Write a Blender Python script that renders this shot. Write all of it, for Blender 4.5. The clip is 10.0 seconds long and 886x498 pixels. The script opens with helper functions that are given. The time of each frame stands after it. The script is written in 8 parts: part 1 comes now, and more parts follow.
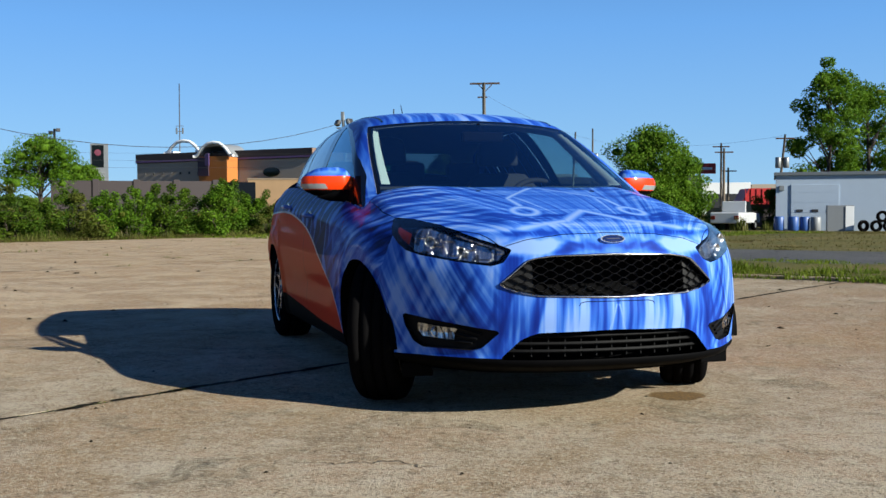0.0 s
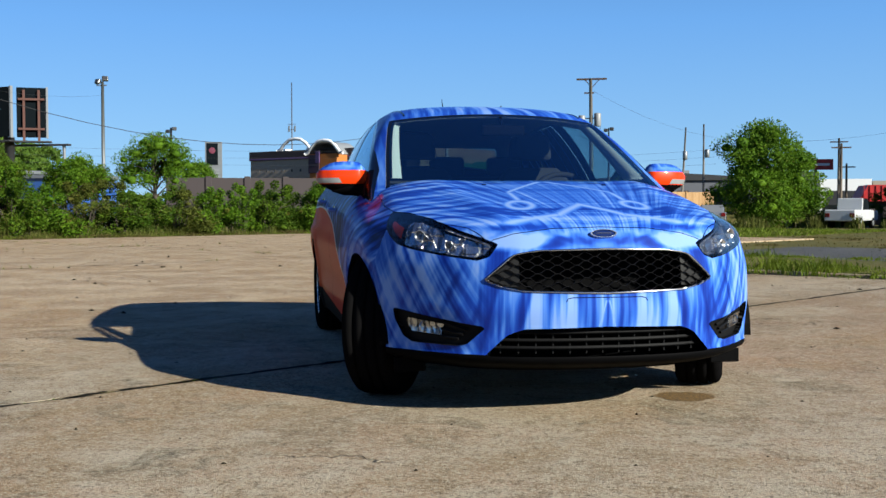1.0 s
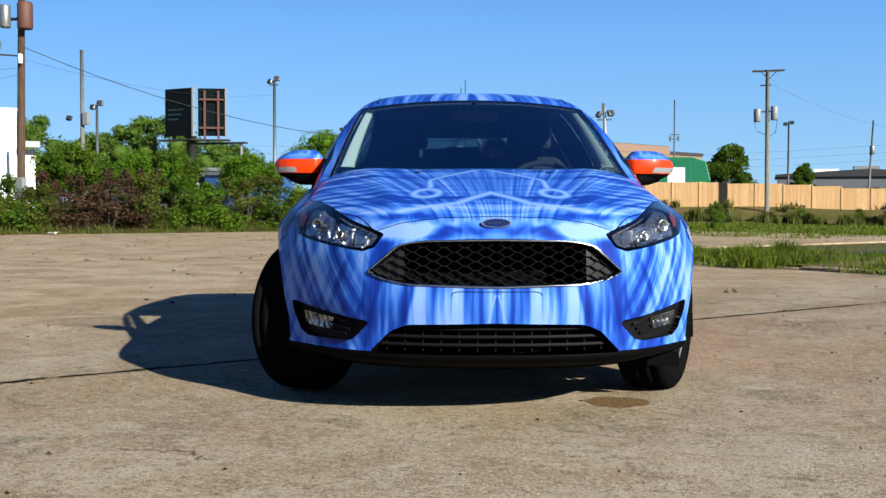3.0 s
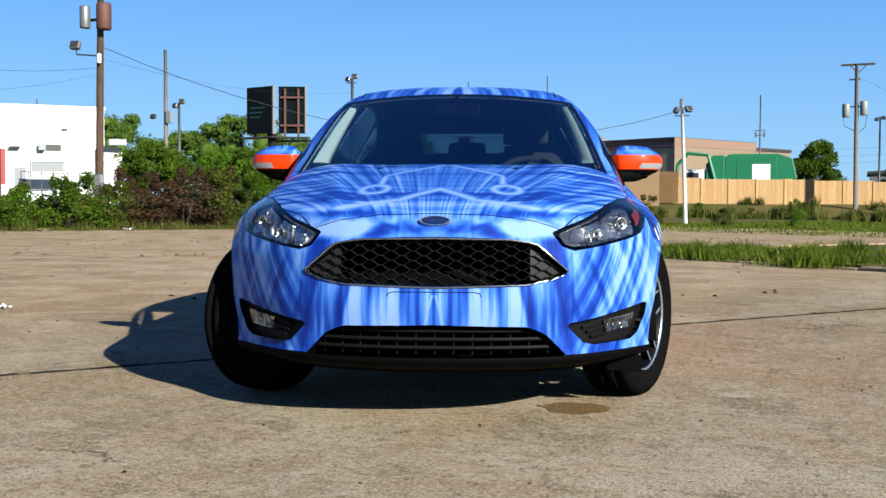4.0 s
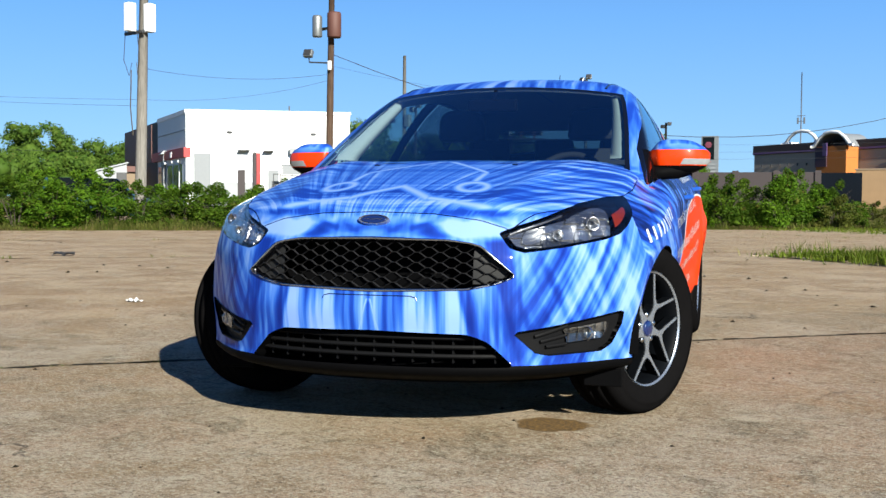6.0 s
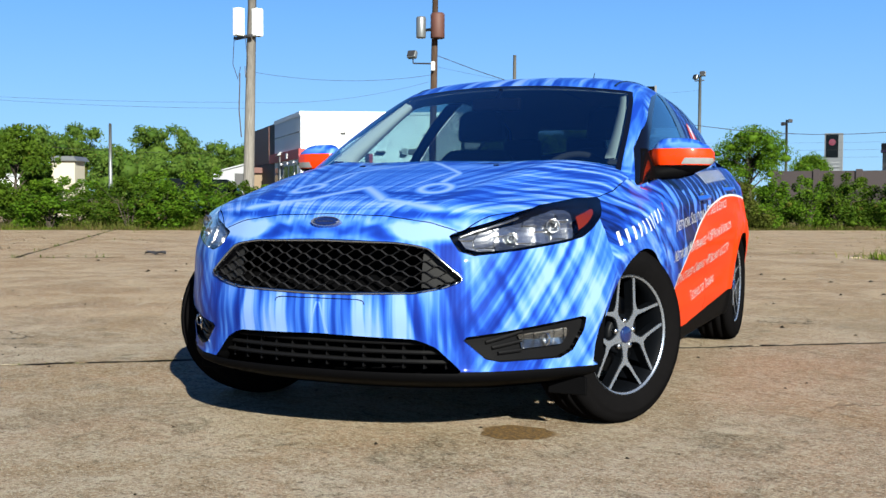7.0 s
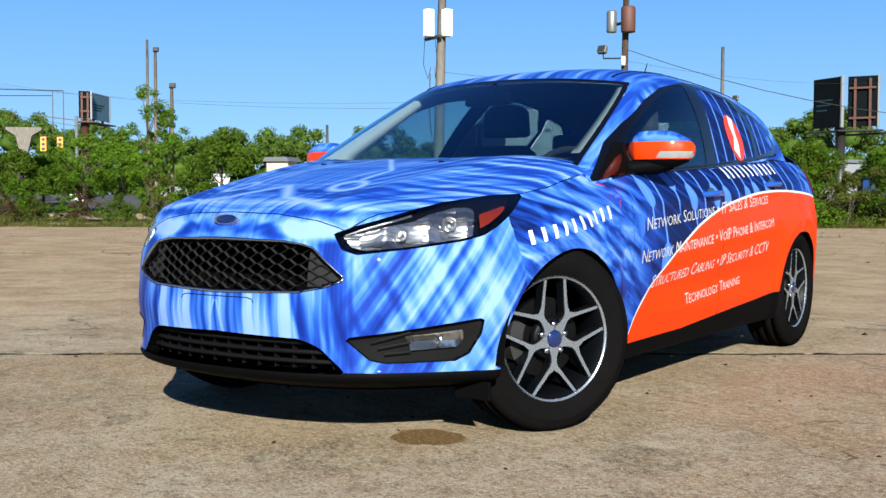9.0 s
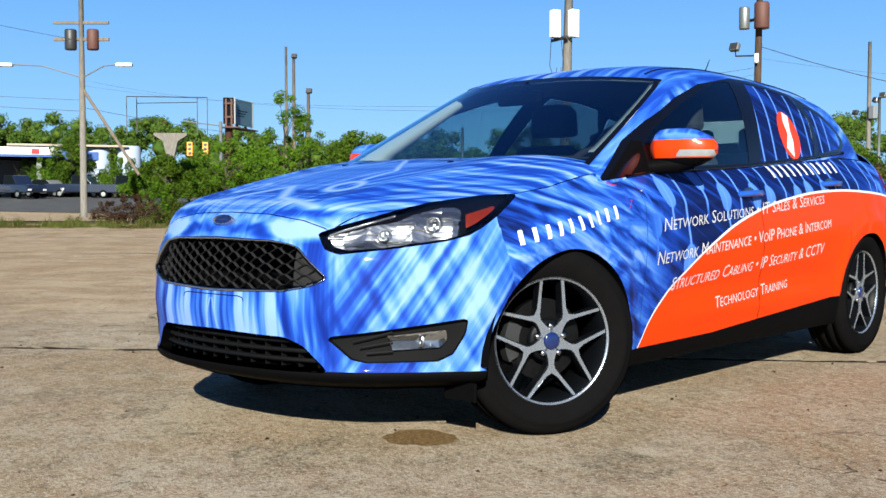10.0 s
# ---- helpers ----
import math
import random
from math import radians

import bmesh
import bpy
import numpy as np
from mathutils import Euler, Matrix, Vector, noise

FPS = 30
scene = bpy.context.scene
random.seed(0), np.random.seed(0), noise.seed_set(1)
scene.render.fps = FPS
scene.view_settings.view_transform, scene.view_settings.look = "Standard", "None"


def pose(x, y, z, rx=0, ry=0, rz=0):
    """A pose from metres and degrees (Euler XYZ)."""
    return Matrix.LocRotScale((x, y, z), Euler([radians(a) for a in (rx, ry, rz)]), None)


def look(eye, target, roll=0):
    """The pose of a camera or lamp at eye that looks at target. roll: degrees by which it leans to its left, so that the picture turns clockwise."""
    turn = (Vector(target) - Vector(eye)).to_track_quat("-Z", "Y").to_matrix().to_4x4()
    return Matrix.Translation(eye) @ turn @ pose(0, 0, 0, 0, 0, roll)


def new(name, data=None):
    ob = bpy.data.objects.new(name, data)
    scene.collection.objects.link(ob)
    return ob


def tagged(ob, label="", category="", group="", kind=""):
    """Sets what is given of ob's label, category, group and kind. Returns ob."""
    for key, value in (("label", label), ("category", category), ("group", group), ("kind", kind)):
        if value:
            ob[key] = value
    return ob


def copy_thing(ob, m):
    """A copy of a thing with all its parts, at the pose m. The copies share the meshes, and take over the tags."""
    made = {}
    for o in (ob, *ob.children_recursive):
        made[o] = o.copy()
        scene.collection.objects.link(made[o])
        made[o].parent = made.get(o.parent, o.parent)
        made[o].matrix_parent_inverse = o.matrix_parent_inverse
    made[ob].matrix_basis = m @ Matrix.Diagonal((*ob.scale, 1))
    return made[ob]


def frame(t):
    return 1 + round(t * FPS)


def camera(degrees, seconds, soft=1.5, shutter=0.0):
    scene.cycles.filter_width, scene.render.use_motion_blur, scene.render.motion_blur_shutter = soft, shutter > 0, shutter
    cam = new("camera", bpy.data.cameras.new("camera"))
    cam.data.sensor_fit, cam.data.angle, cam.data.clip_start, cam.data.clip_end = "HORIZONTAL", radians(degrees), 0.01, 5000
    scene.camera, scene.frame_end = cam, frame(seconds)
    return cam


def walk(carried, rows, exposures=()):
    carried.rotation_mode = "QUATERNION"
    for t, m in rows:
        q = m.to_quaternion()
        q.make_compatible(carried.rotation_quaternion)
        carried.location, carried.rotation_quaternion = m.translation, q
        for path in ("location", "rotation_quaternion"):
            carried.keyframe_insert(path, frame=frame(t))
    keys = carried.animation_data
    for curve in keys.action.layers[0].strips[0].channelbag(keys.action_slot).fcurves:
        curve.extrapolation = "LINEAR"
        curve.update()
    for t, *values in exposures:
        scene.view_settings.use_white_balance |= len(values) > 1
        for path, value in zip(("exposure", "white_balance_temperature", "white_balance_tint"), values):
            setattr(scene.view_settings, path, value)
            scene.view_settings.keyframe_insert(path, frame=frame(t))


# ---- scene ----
cam = camera(44.8, 10.0)
PATH = [
    (0, (0.592, 0.301, 0.838), (0.415, 2.292, 0.772), -0.2),
    (0.5, (0.838, 0.352, 0.834), (0.556, 2.331, 0.765), -0.2),
    (1, (1.08, 0.424, 0.823), (0.697, 2.385, 0.752), -0.1),
    (1.5, (1.328, 0.524, 0.819), (0.85, 2.464, 0.743), -0.1),
    (2, (1.591, 0.649, 0.804), (1.023, 2.565, 0.729), 0.0),
    (2.5, (1.846, 0.79, 0.798), (1.203, 2.682, 0.72), 0.0),
    (3, (2.096, 0.951, 0.79), (1.389, 2.821, 0.713), 0.1),
    (4.5, (2.718, 1.467, 0.79), (1.774, 3.228, 0.704), 0.2),
    (5, (2.91, 1.644, 0.786), (1.863, 3.346, 0.7), 0.2),
    (5.5, (3.101, 1.839, 0.781), (1.952, 3.474, 0.697), 0.3),
    (7, (3.65, 2.464, 0.791), (2.24, 3.88, 0.708), 0.3),
    (7.5, (3.813, 2.668, 0.801), (2.337, 4.015, 0.712), 0.2),
    (8, (3.977, 2.886, 0.804), (2.437, 4.159, 0.713), 0.1),
    (8.5, (4.115, 3.109, 0.8), (2.514, 4.304, 0.709), 0.1),
    (9, (4.244, 3.331, 0.795), (2.577, 4.433, 0.706), 0.1),
    (9.5, (4.369, 3.552, 0.794), (2.634, 4.543, 0.705), -0.0),
    (10, (4.477, 3.766, 0.788), (2.681, 4.642, 0.703), 0.0),
]
walk(cam, [(t, look(eye, target, roll)) for t, eye, target, roll in PATH], [(0.0, 1.28), (2.5, 1.34), (4.5, 1.40), (7.0, 1.44), (10.0, 1.44)])

# ---- daylight: a clear morning, low sun from behind the camera's right shoulder ----
SUN = Vector((1.922, -0.991, 1.0)).normalized()
sun = new("sun", bpy.data.lights.new("sun", "SUN"))
sun.data.energy, sun.data.angle, sun.data.color = 4.9, radians(0.53), (0.97, 0.955, 0.85)
sun.matrix_world = look(SUN * 60, (0, 0, 0))
world = bpy.data.worlds.new("sky")
scene.world = world
world.use_nodes = True
sky = world.node_tree.nodes.new("ShaderNodeTexSky")
sky.sky_type, sky.sun_disc = "NISHITA", False
sky.sun_elevation, sky.sun_rotation = math.asin(SUN.z), math.atan2(SUN.x, SUN.y)
sky.air_density, sky.dust_density, sky.ozone_density = 1.0, 0.0, 5.0
tint = world.node_tree.nodes.new("ShaderNodeMix")
tint.data_type, tint.blend_type = "RGBA", "MULTIPLY"
tint.inputs[0].default_value, tint.inputs[7].default_value = 1.0, (0.56, 0.702, 0.899, 1)      # the camera's cool rendering of a clear sky
world.node_tree.links.new(sky.outputs["Color"], tint.inputs[6])
# clear air evens the blue out all round: pale at the horizon, deep overhead
height = world.node_tree.nodes.new("ShaderNodeSeparateXYZ")
world.node_tree.links.new(world.node_tree.nodes.new("ShaderNodeTexCoord").outputs["Generated"], height.inputs[0])
even = world.node_tree.nodes.new("ShaderNodeValToRGB")
for (at, colour), stop in zip(((0.0, (3.6, 6.7, 9.8)), (0.17, (1.80, 4.75, 9.8)), (0.38, (0.16, 0.72, 2.7))), (even.color_ramp.elements[0], even.color_ramp.elements.new(0.17), even.color_ramp.elements[-1])):
    stop.position, stop.color = at, (*(c / 10 for c in colour), 1)
world.node_tree.links.new(height.outputs[2], even.inputs[0])
lift = world.node_tree.nodes.new("ShaderNodeVectorMath")
lift.operation = "SCALE"
lift.inputs["Scale"].default_value = 8.1
world.node_tree.links.new(even.outputs[0], lift.inputs[0])
blend = world.node_tree.nodes.new("ShaderNodeMix")
blend.data_type = "RGBA"
blend.inputs[0].default_value = 0.75
world.node_tree.links.new(tint.outputs[2], blend.inputs[6])
world.node_tree.links.new(lift.outputs[0], blend.inputs[7])
world.node_tree.links.new(blend.outputs[2], world.node_tree.nodes["Background"].inputs["Color"])
world.node_tree.nodes["Background"].inputs["Strength"].default_value = 0.05

# ---- materials ----
class Nodes:
    """Short-hand to wire a node material."""

    def __init__(self, name):
        self.mat = bpy.data.materials.new(name)
        self.mat.use_nodes = True
        self.tree = self.mat.node_tree
        self.bsdf = self.tree.nodes["Principled BSDF"]

    def set(self, socket, value):
        if isinstance(value, bpy.types.NodeSocket):
            self.tree.links.new(value, socket)
        elif isinstance(value, (tuple, list)) and socket.type == "RGBA" and len(value) == 3:
            socket.default_value = (*value, 1)
        else:
            socket.default_value = value

    def add(self, kind, out=0, **inputs):
        node = self.tree.nodes.new(kind)
        if "p_operation" in inputs:
            node.operation = inputs["p_operation"]
        if "p_use_clamp" in inputs:
            node.use_clamp = inputs["p_use_clamp"]
        if "p_feature" in inputs:
            node.feature = inputs["p_feature"]
        if "p_noise_dimensions" in inputs:
            node.noise_dimensions = inputs["p_noise_dimensions"]
        for k, v in inputs.items():
            if not k.startswith("p_"):
                self.set(node.inputs[int(k[1:]) if k[0] == "i" and k[1:].isdigit() else k.replace("_", " ")], v)
        return node.outputs[out]

    def math(self, op, a, b=0.0, c=0.0, clamp=False):
        return self.add("ShaderNodeMath", p_operation=op, p_use_clamp=clamp, i0=a, i1=b, i2=c)

    def mix(self, f, a, b, blend="MIX"):
        n = self.tree.nodes.new("ShaderNodeMix")
        n.data_type, n.blend_type = "RGBA", blend
        self.set(n.inputs[0], f)
        self.set(n.inputs[6], a)
        self.set(n.inputs[7], b)
        return n.outputs[2]

    def ramp(self, f, *stops):
        n = self.tree.nodes.new("ShaderNodeValToRGB")
        els = n.color_ramp.elements
        while len(els) < len(stops):
            els.new(1.0)
        for e, (p, c) in zip(els, stops):
            e.position, e.color = p, (*c, 1) if isinstance(c, tuple) else (c, c, c, 1)
        self.set(n.inputs[0], f)
        return n.outputs[0]

    def step(self, v, a, b):
        """0 below a, 1 above b, smooth between (a may exceed b)."""
        n = self.tree.nodes.new("ShaderNodeMapRange")
        n.interpolation_type = "SMOOTHSTEP"
        flip = a > b
        self.set(n.inputs[0], v)
        n.inputs[1].default_value, n.inputs[2].default_value = min(a, b), max(a, b)
        n.inputs[3].default_value, n.inputs[4].default_value = (1, 0) if flip else (0, 1)
        return n.outputs[0]

    def place(self):
        return self.add("ShaderNodeTexCoord", out=3)

    def world_place(self):
        return self.add("ShaderNodeNewGeometry", out=0)

    def xyz(self, v):
        n = self.tree.nodes.new("ShaderNodeSeparateXYZ")
        self.set(n.inputs[0], v)
        return n.outputs[0], n.outputs[1], n.outputs[2]

    def vec(self, x, y, z):
        return self.add("ShaderNodeCombineXYZ", i0=x, i1=y, i2=z)

    def noise(self, v, scale, detail=3.0, rough=0.55, distort=0.0, out=0):
        return self.add("ShaderNodeTexNoise", out=out, Vector=v, Scale=scale, Detail=detail, Roughness=rough, Distortion=distort)

    def bump(self, height, strength=0.3, distance=0.01):
        self.set(self.bsdf.inputs["Normal"], self.add("ShaderNodeBump", Strength=strength, Distance=distance, Height=height))

    def done(self, color=None, rough=None, metal=None, spec=None, coat=None):
        for key, v in (("Base Color", color), ("Roughness", rough), ("Metallic", metal), ("Specular IOR Level", spec), ("Coat Weight", coat)):
            if v is not None:
                self.set(self.bsdf.inputs[key], v)
        if coat is not None:
            self.bsdf.inputs["Coat Roughness"].default_value = 0.05
        return self.mat


def plain(name, color, rough=0.5, metal=0.0, vary=0.12, scale=8.0, coat=None, bump=0.0, spec=None):
    """A paint, plastic or metal with faint unevenness at two scales."""
    n = Nodes(name)
    p = n.place()
    a, b = n.noise(p, scale, 4), n.noise(p, scale * 9, 3)
    k = n.math("ADD", n.math("MULTIPLY", a, vary * 1.4), n.math("MULTIPLY", b, vary * 0.6))
    dark, light = tuple(c * (1 - vary) for c in color), tuple(min(c * (1 + vary), 1) for c in color)
    n.done(n.mix(n.math("DIVIDE", k, max(vary * 2, 1e-4)), dark, light), n.math("ADD", rough - 0.06, n.math("MULTIPLY", b, 0.12)), metal, spec=spec, coat=coat)
    if bump:
        n.bump(b, bump, 0.004)
    return n.mat


def glass(name, tint=(0.5, 0.56, 0.58), rough=0.0, ior=1.5, sheen=(1, 1, 1)):
    """Thin pane: tinted see-through with a glossy face."""
    n = Nodes(name)
    t = n.tree
    clear = n.add("ShaderNodeBsdfTransparent", Color=tint)
    gloss = n.add("ShaderNodeBsdfGlossy", Color=sheen, Roughness=rough)
    face = n.tree.nodes.new("ShaderNodeLayerWeight")
    face.inputs["Blend"].default_value = 0.5
    base = ((ior - 1) / (ior + 1)) ** 2
    f = n.math("ADD", base, n.math("MULTIPLY", n.math("POWER", face.outputs["Facing"], 5.0), 1 - base))
    both = n.add("ShaderNodeMixShader", i0=f, i1=clear, i2=gloss)
    t.links.new(both, t.nodes["Material Output"].inputs["Surface"])
    return n.mat


BLUES = ((0.0, (0.0022, 0.011, 0.130)), (0.28, (0.006, 0.034, 0.250)), (0.52, (0.019, 0.086, 0.385)), (0.76, (0.062, 0.162, 0.48)), (1.0, (0.172, 0.272, 0.51)))


def wrap_front():
    """Printed film of the nose, hood, fenders and roof: streaks of blue light, mirrored about the middle."""
    n = Nodes("blue streak film")
    x, y, z = n.xyz(n.place())
    ax = n.math("ABSOLUTE", x)
    up = n.add("ShaderNodeSeparateXYZ", out=2, i0=n.add("ShaderNodeTexCoord", out=1))
    top = n.step(up, 0.50, 0.72)

    def times(a, b):
        return n.math("MULTIPLY", a, b)

    def plus(a, b):
        return n.math("ADD", a, b)

    def less(a, b):
        return n.math("SUBTRACT", a, b)

    # arc length round the nose
    s = times(n.math("ARCTAN2", ax, less(0.35, y)), 1.17)
    corner = n.step(s, 0.40, 0.60)
    nose = n.noise(n.vec(times(plus(s, times(times(less(z, 0.45), s), 0.5)), 12.0), 0.0, times(z, 1.4)), 1.0, 2, 0.5, 0.25)
    fine = n.noise(n.vec(times(s, 52.0), 3.0, times(z, 1.8)), 1.0, 2, 0.5)
    mid_v = plus(times(nose, 0.80), times(fine, 0.24))
    # broad level dashes between grille and hood
    dash = n.noise(n.vec(times(s, 6.5), 2.0, times(z, 15.0)), 1.0, 1.5, 0.5, 0.2)
    brow = n.step(z, 0.655, 0.685)
    mid_v = plus(times(mid_v, less(1.0, times(brow, 0.75))), times(times(plus(dash, 0.12), brow), 0.75))
    lean1 = n.noise(n.vec(times(plus(s, times(z, 0.50)), 16.0), 5.0, times(z, 3.0)), 1.0, 1.0, 0.5, 0.12)
    lean2 = n.noise(n.vec(times(less(s, times(z, 0.72)), 19.0), 9.0, times(z, 1.7)), 1.0, 1.5, 0.5, 0.15)
    thin = n.noise(n.vec(times(less(s, times(z, 0.66)), 74.0), 7.0, times(z, 2.2)), 1.0, 1.0, 0.5)
    broad = n.noise(n.vec(times(less(s, times(z, 0.6)), 5.0), 2.0, times(z, 2.5)), 1.0, 1.0, 0.5)
    cor_v = plus(plus(times(lean1, 0.25), times(lean2, 0.50)), plus(times(thin, 0.12), times(broad, 0.23)))
    face = plus(times(mid_v, less(1.0, corner)), times(cor_v, corner))
    face = plus(0.03, times(n.step(face, 0.395, 0.65), 0.92))
    # hood: rays fanning back from the badge, with cross bars towards the edges
    ang = n.math("DIVIDE", ax, plus(y, 1.35))
    rays = n.noise(n.vec(times(ang, 24.0), times(y, 0.7), 2.0), 1.0, 4, 0.6, 0.2)
    rays2 = n.noise(n.vec(times(ang, 85.0), times(y, 0.8), 4.0), 1.0, 2, 0.5)
    bow = less(y, times(times(ax, ax), 0.55))
    bars = n.noise(n.vec(times(ax, 1.6), times(bow, 13.0), 5.0), 1.0, 2, 0.5, 0.3)
    edge = n.math("MAXIMUM", n.step(ax, 0.30, 0.58), n.step(y, -0.42, -0.62))
    hood = plus(plus(times(rays, 0.50), times(rays2, 0.28)), times(less(bars, 0.5), plus(0.22, times(edge, 0.85))))
    hood = plus(0.20, times(n.step(hood, 0.25, 0.57), 0.77))
    # roof and pillars: long bands
    long = n.noise(n.vec(times(plus(ax, times(y, 0.12)), 20.0), times(y, 1.1), times(z, 3.0)), 1.0, 3, 0.55, 0.3)
    aft = n.step(y, 0.30, 0.42)
    hood = plus(times(hood, less(1.0, aft)), times(plus(0.24, times(n.step(long, 0.34, 0.68), 0.66)), aft))
    v = plus(times(face, less(1.0, top)), times(hood, top))

    def line(a, width):
        return n.step(n.math("ABSOLUTE", a), width * 1.45, 0.0)

    rx, ry = less(ax, 0.252), times(plus(y, 0.478), 0.74)
    ring = line(less(n.math("SQRT", plus(times(rx, rx), times(ry, ry))), 0.050), 0.030)
    chevron = times(line(plus(plus(y, 0.50), times(ax, 1.18)), 0.062), n.step(ax, 0.165, 0.135))
    arm = times(line(plus(plus(y, 0.632), times(ax, 0.22)), 0.040), n.step(ax, 0.12, 0.15))
    lead = times(line(plus(less(y, 0.09), times(ax, 1.29)), 0.040), n.step(ax, 0.26, 0.235))
    drop = times(line(less(ax, 0.236), 0.024), times(n.step(y, -0.20, -0.24), n.step(y, -0.41, -0.38)))
    light = n.math("MAXIMUM", n.math("MAXIMUM", n.math("MAXIMUM", ring, drop), chevron), n.math("MAXIMUM", arm, lead))
    light = times(times(light, n.step(y, 0.15, 0.05)), n.step(up, 0.6, 0.8))
    v = n.math("MAXIMUM", v, times(light, 0.96))
    # paired thin rays below the badge, spreading downwards
    fork = line(less(ax, plus(0.006, times(less(0.475, z), 0.26))), 0.0075)
    fork = times(fork, times(n.step(z, 0.480, 0.472), n.step(y, -0.40, -0.50)))
    gap = times(n.step(less(ax, plus(0.002, times(less(0.475, z), 0.20))), 0.004, -0.002), times(n.step(z, 0.476, 0.468), n.step(y, -0.40, -0.50)))
    v = n.math("MAXIMUM", times(v, less(1.0, times(gap, 0.22))), times(fork, 0.92))
    n.done(n.ramp(v, *BLUES), 0.55, 0.0, spec=0.05, coat=0.22)
    n.bump(n.noise(n.place(), 900, 2), 0.02, 0.0005)
    return n.mat


ORANGE = (0.52, 0.030, 0.0012)
SWOOSH = ((.40, .20), (.442, .263), (.496, .344), (.549, .393), (.722, .503), (.982, .628), (1.306, .728), (1.719, .801), (2.181, .838), (2.737, .833), (3.2, .80))


def wrap_side():
    """Printed film of the doors and tail: navy with pale strands, orange below a white-edged swoosh."""
    n = Nodes("navy and orange film")
    x, y, z = n.xyz(n.place())
    fade = n.step(y, 0.25, 0.85)
    streak = n.noise(n.vec(n.math("MULTIPLY", n.math("ADD", y, n.math("MULTIPLY", z, 1.5)), 8.0), n.math("MULTIPLY", n.math("SUBTRACT", z, n.math("MULTIPLY", y, 0.2)), 7.0), 1.0), 1.0, 3, 0.55, 0.7)
    streak2 = n.noise(n.vec(n.math("MULTIPLY", n.math("ADD", n.math("MULTIPLY", y, 0.45), z), 24.0), n.math("MULTIPLY", y, 1.4), 1.0), 1.0, 3, 0.5, 0.3)
    soft = n.step(n.math("ADD", n.math("MULTIPLY", streak, 0.6), n.math("MULTIPLY", streak2, 0.45)), 0.36, 0.70)
    dark = n.math("MULTIPLY", n.step(streak2, 0.47, 0.78), 0.34)
    v = n.math("ADD", n.math("MULTIPLY", soft, n.math("SUBTRACT", 1.0, fade)), n.math("MULTIPLY", dark, fade))
    # pale strands that hang down the door and end in drops
    sway = n.math("ADD", n.math("ADD", y, n.math("MULTIPLY", n.math("SINE", n.math("MULTIPLY", z, 8.0)), 0.045)), n.math("MULTIPLY", z, -0.12))
    cell = n.math("DIVIDE", sway, 0.150)
    own = n.add("ShaderNodeTexWhiteNoise", out=0, p_noise_dimensions="1D", W=n.math("FLOOR", cell))
    shift = n.math("MULTIPLY", n.math("SUBTRACT", own, 0.5), 0.35)
    off = n.math("ABSOLUTE", n.math("SUBTRACT", n.math("SUBTRACT", n.math("FRACT", cell), 0.5), shift))
    strand = n.step(off, 0.075, 0.035)
    dz = n.math("SUBTRACT", z, n.math("ADD", 0.56, n.math("MULTIPLY", n.math("FRACT", n.math("MULTIPLY", own, 7.3)), 0.34)))
    tall = n.math("DIVIDE", dz, 0.062)
    wide = n.math("DIVIDE", off, 0.31)
    drop = n.step(n.math("ADD", n.math("MULTIPLY", wide, wide), n.math("MULTIPLY", tall, tall)), 1.10, 0.80)
    hang = n.step(dz, -0.20, -0.10)
    pale = n.math("MULTIPLY", n.math("MAXIMUM", n.math("MULTIPLY", n.math("MULTIPLY", strand, hang), 0.78), n.math("MULTIPLY", drop, 0.70)), n.step(y, 0.35, 0.6))
    v = n.math("MAXIMUM", v, pale)
    # brighter tail
    v = n.math("MAXIMUM", v, n.math("MULTIPLY", n.math("MULTIPLY", soft, n.step(y, 2.45, 2.9)), 0.85))
    col = n.ramp(v, (0.0, (0.002, 0.006, 0.045)), *BLUES[1:])
    fc = n.tree.nodes.new("ShaderNodeFloatCurve")
    c = fc.mapping.curves[0]
    for i, (py, pz) in enumerate(SWOOSH):
        u = (py - 0.4) / 2.8
        if i in (0, len(SWOOSH) - 1):
            c.points[0 if i == 0 else -1].location = (u, pz)
        else:
            c.points.new(u, pz)
    fc.mapping.update()
    n.set(fc.inputs["Value"], n.math("DIVIDE", n.math("SUBTRACT", y, 0.4), 2.8, clamp=True))
    d = n.math("SUBTRACT", z, fc.outputs[0])
    behind = n.step(y, 0.400, 0.404)
    white = n.math("MULTIPLY", n.step(d, 0.017, 0.015), behind)
    orange = n.math("MULTIPLY", n.step(d, 0.006, 0.004), behind)
    col = n.mix(white, col, (0.46, 0.48, 0.50))
    col = n.mix(orange, col, ORANGE)
    n.done(col, 0.55, 0.0, spec=0.05, coat=0.13)
    n.bump(n.noise(n.place(), 900, 2), 0.02, 0.0005)
    return n.mat


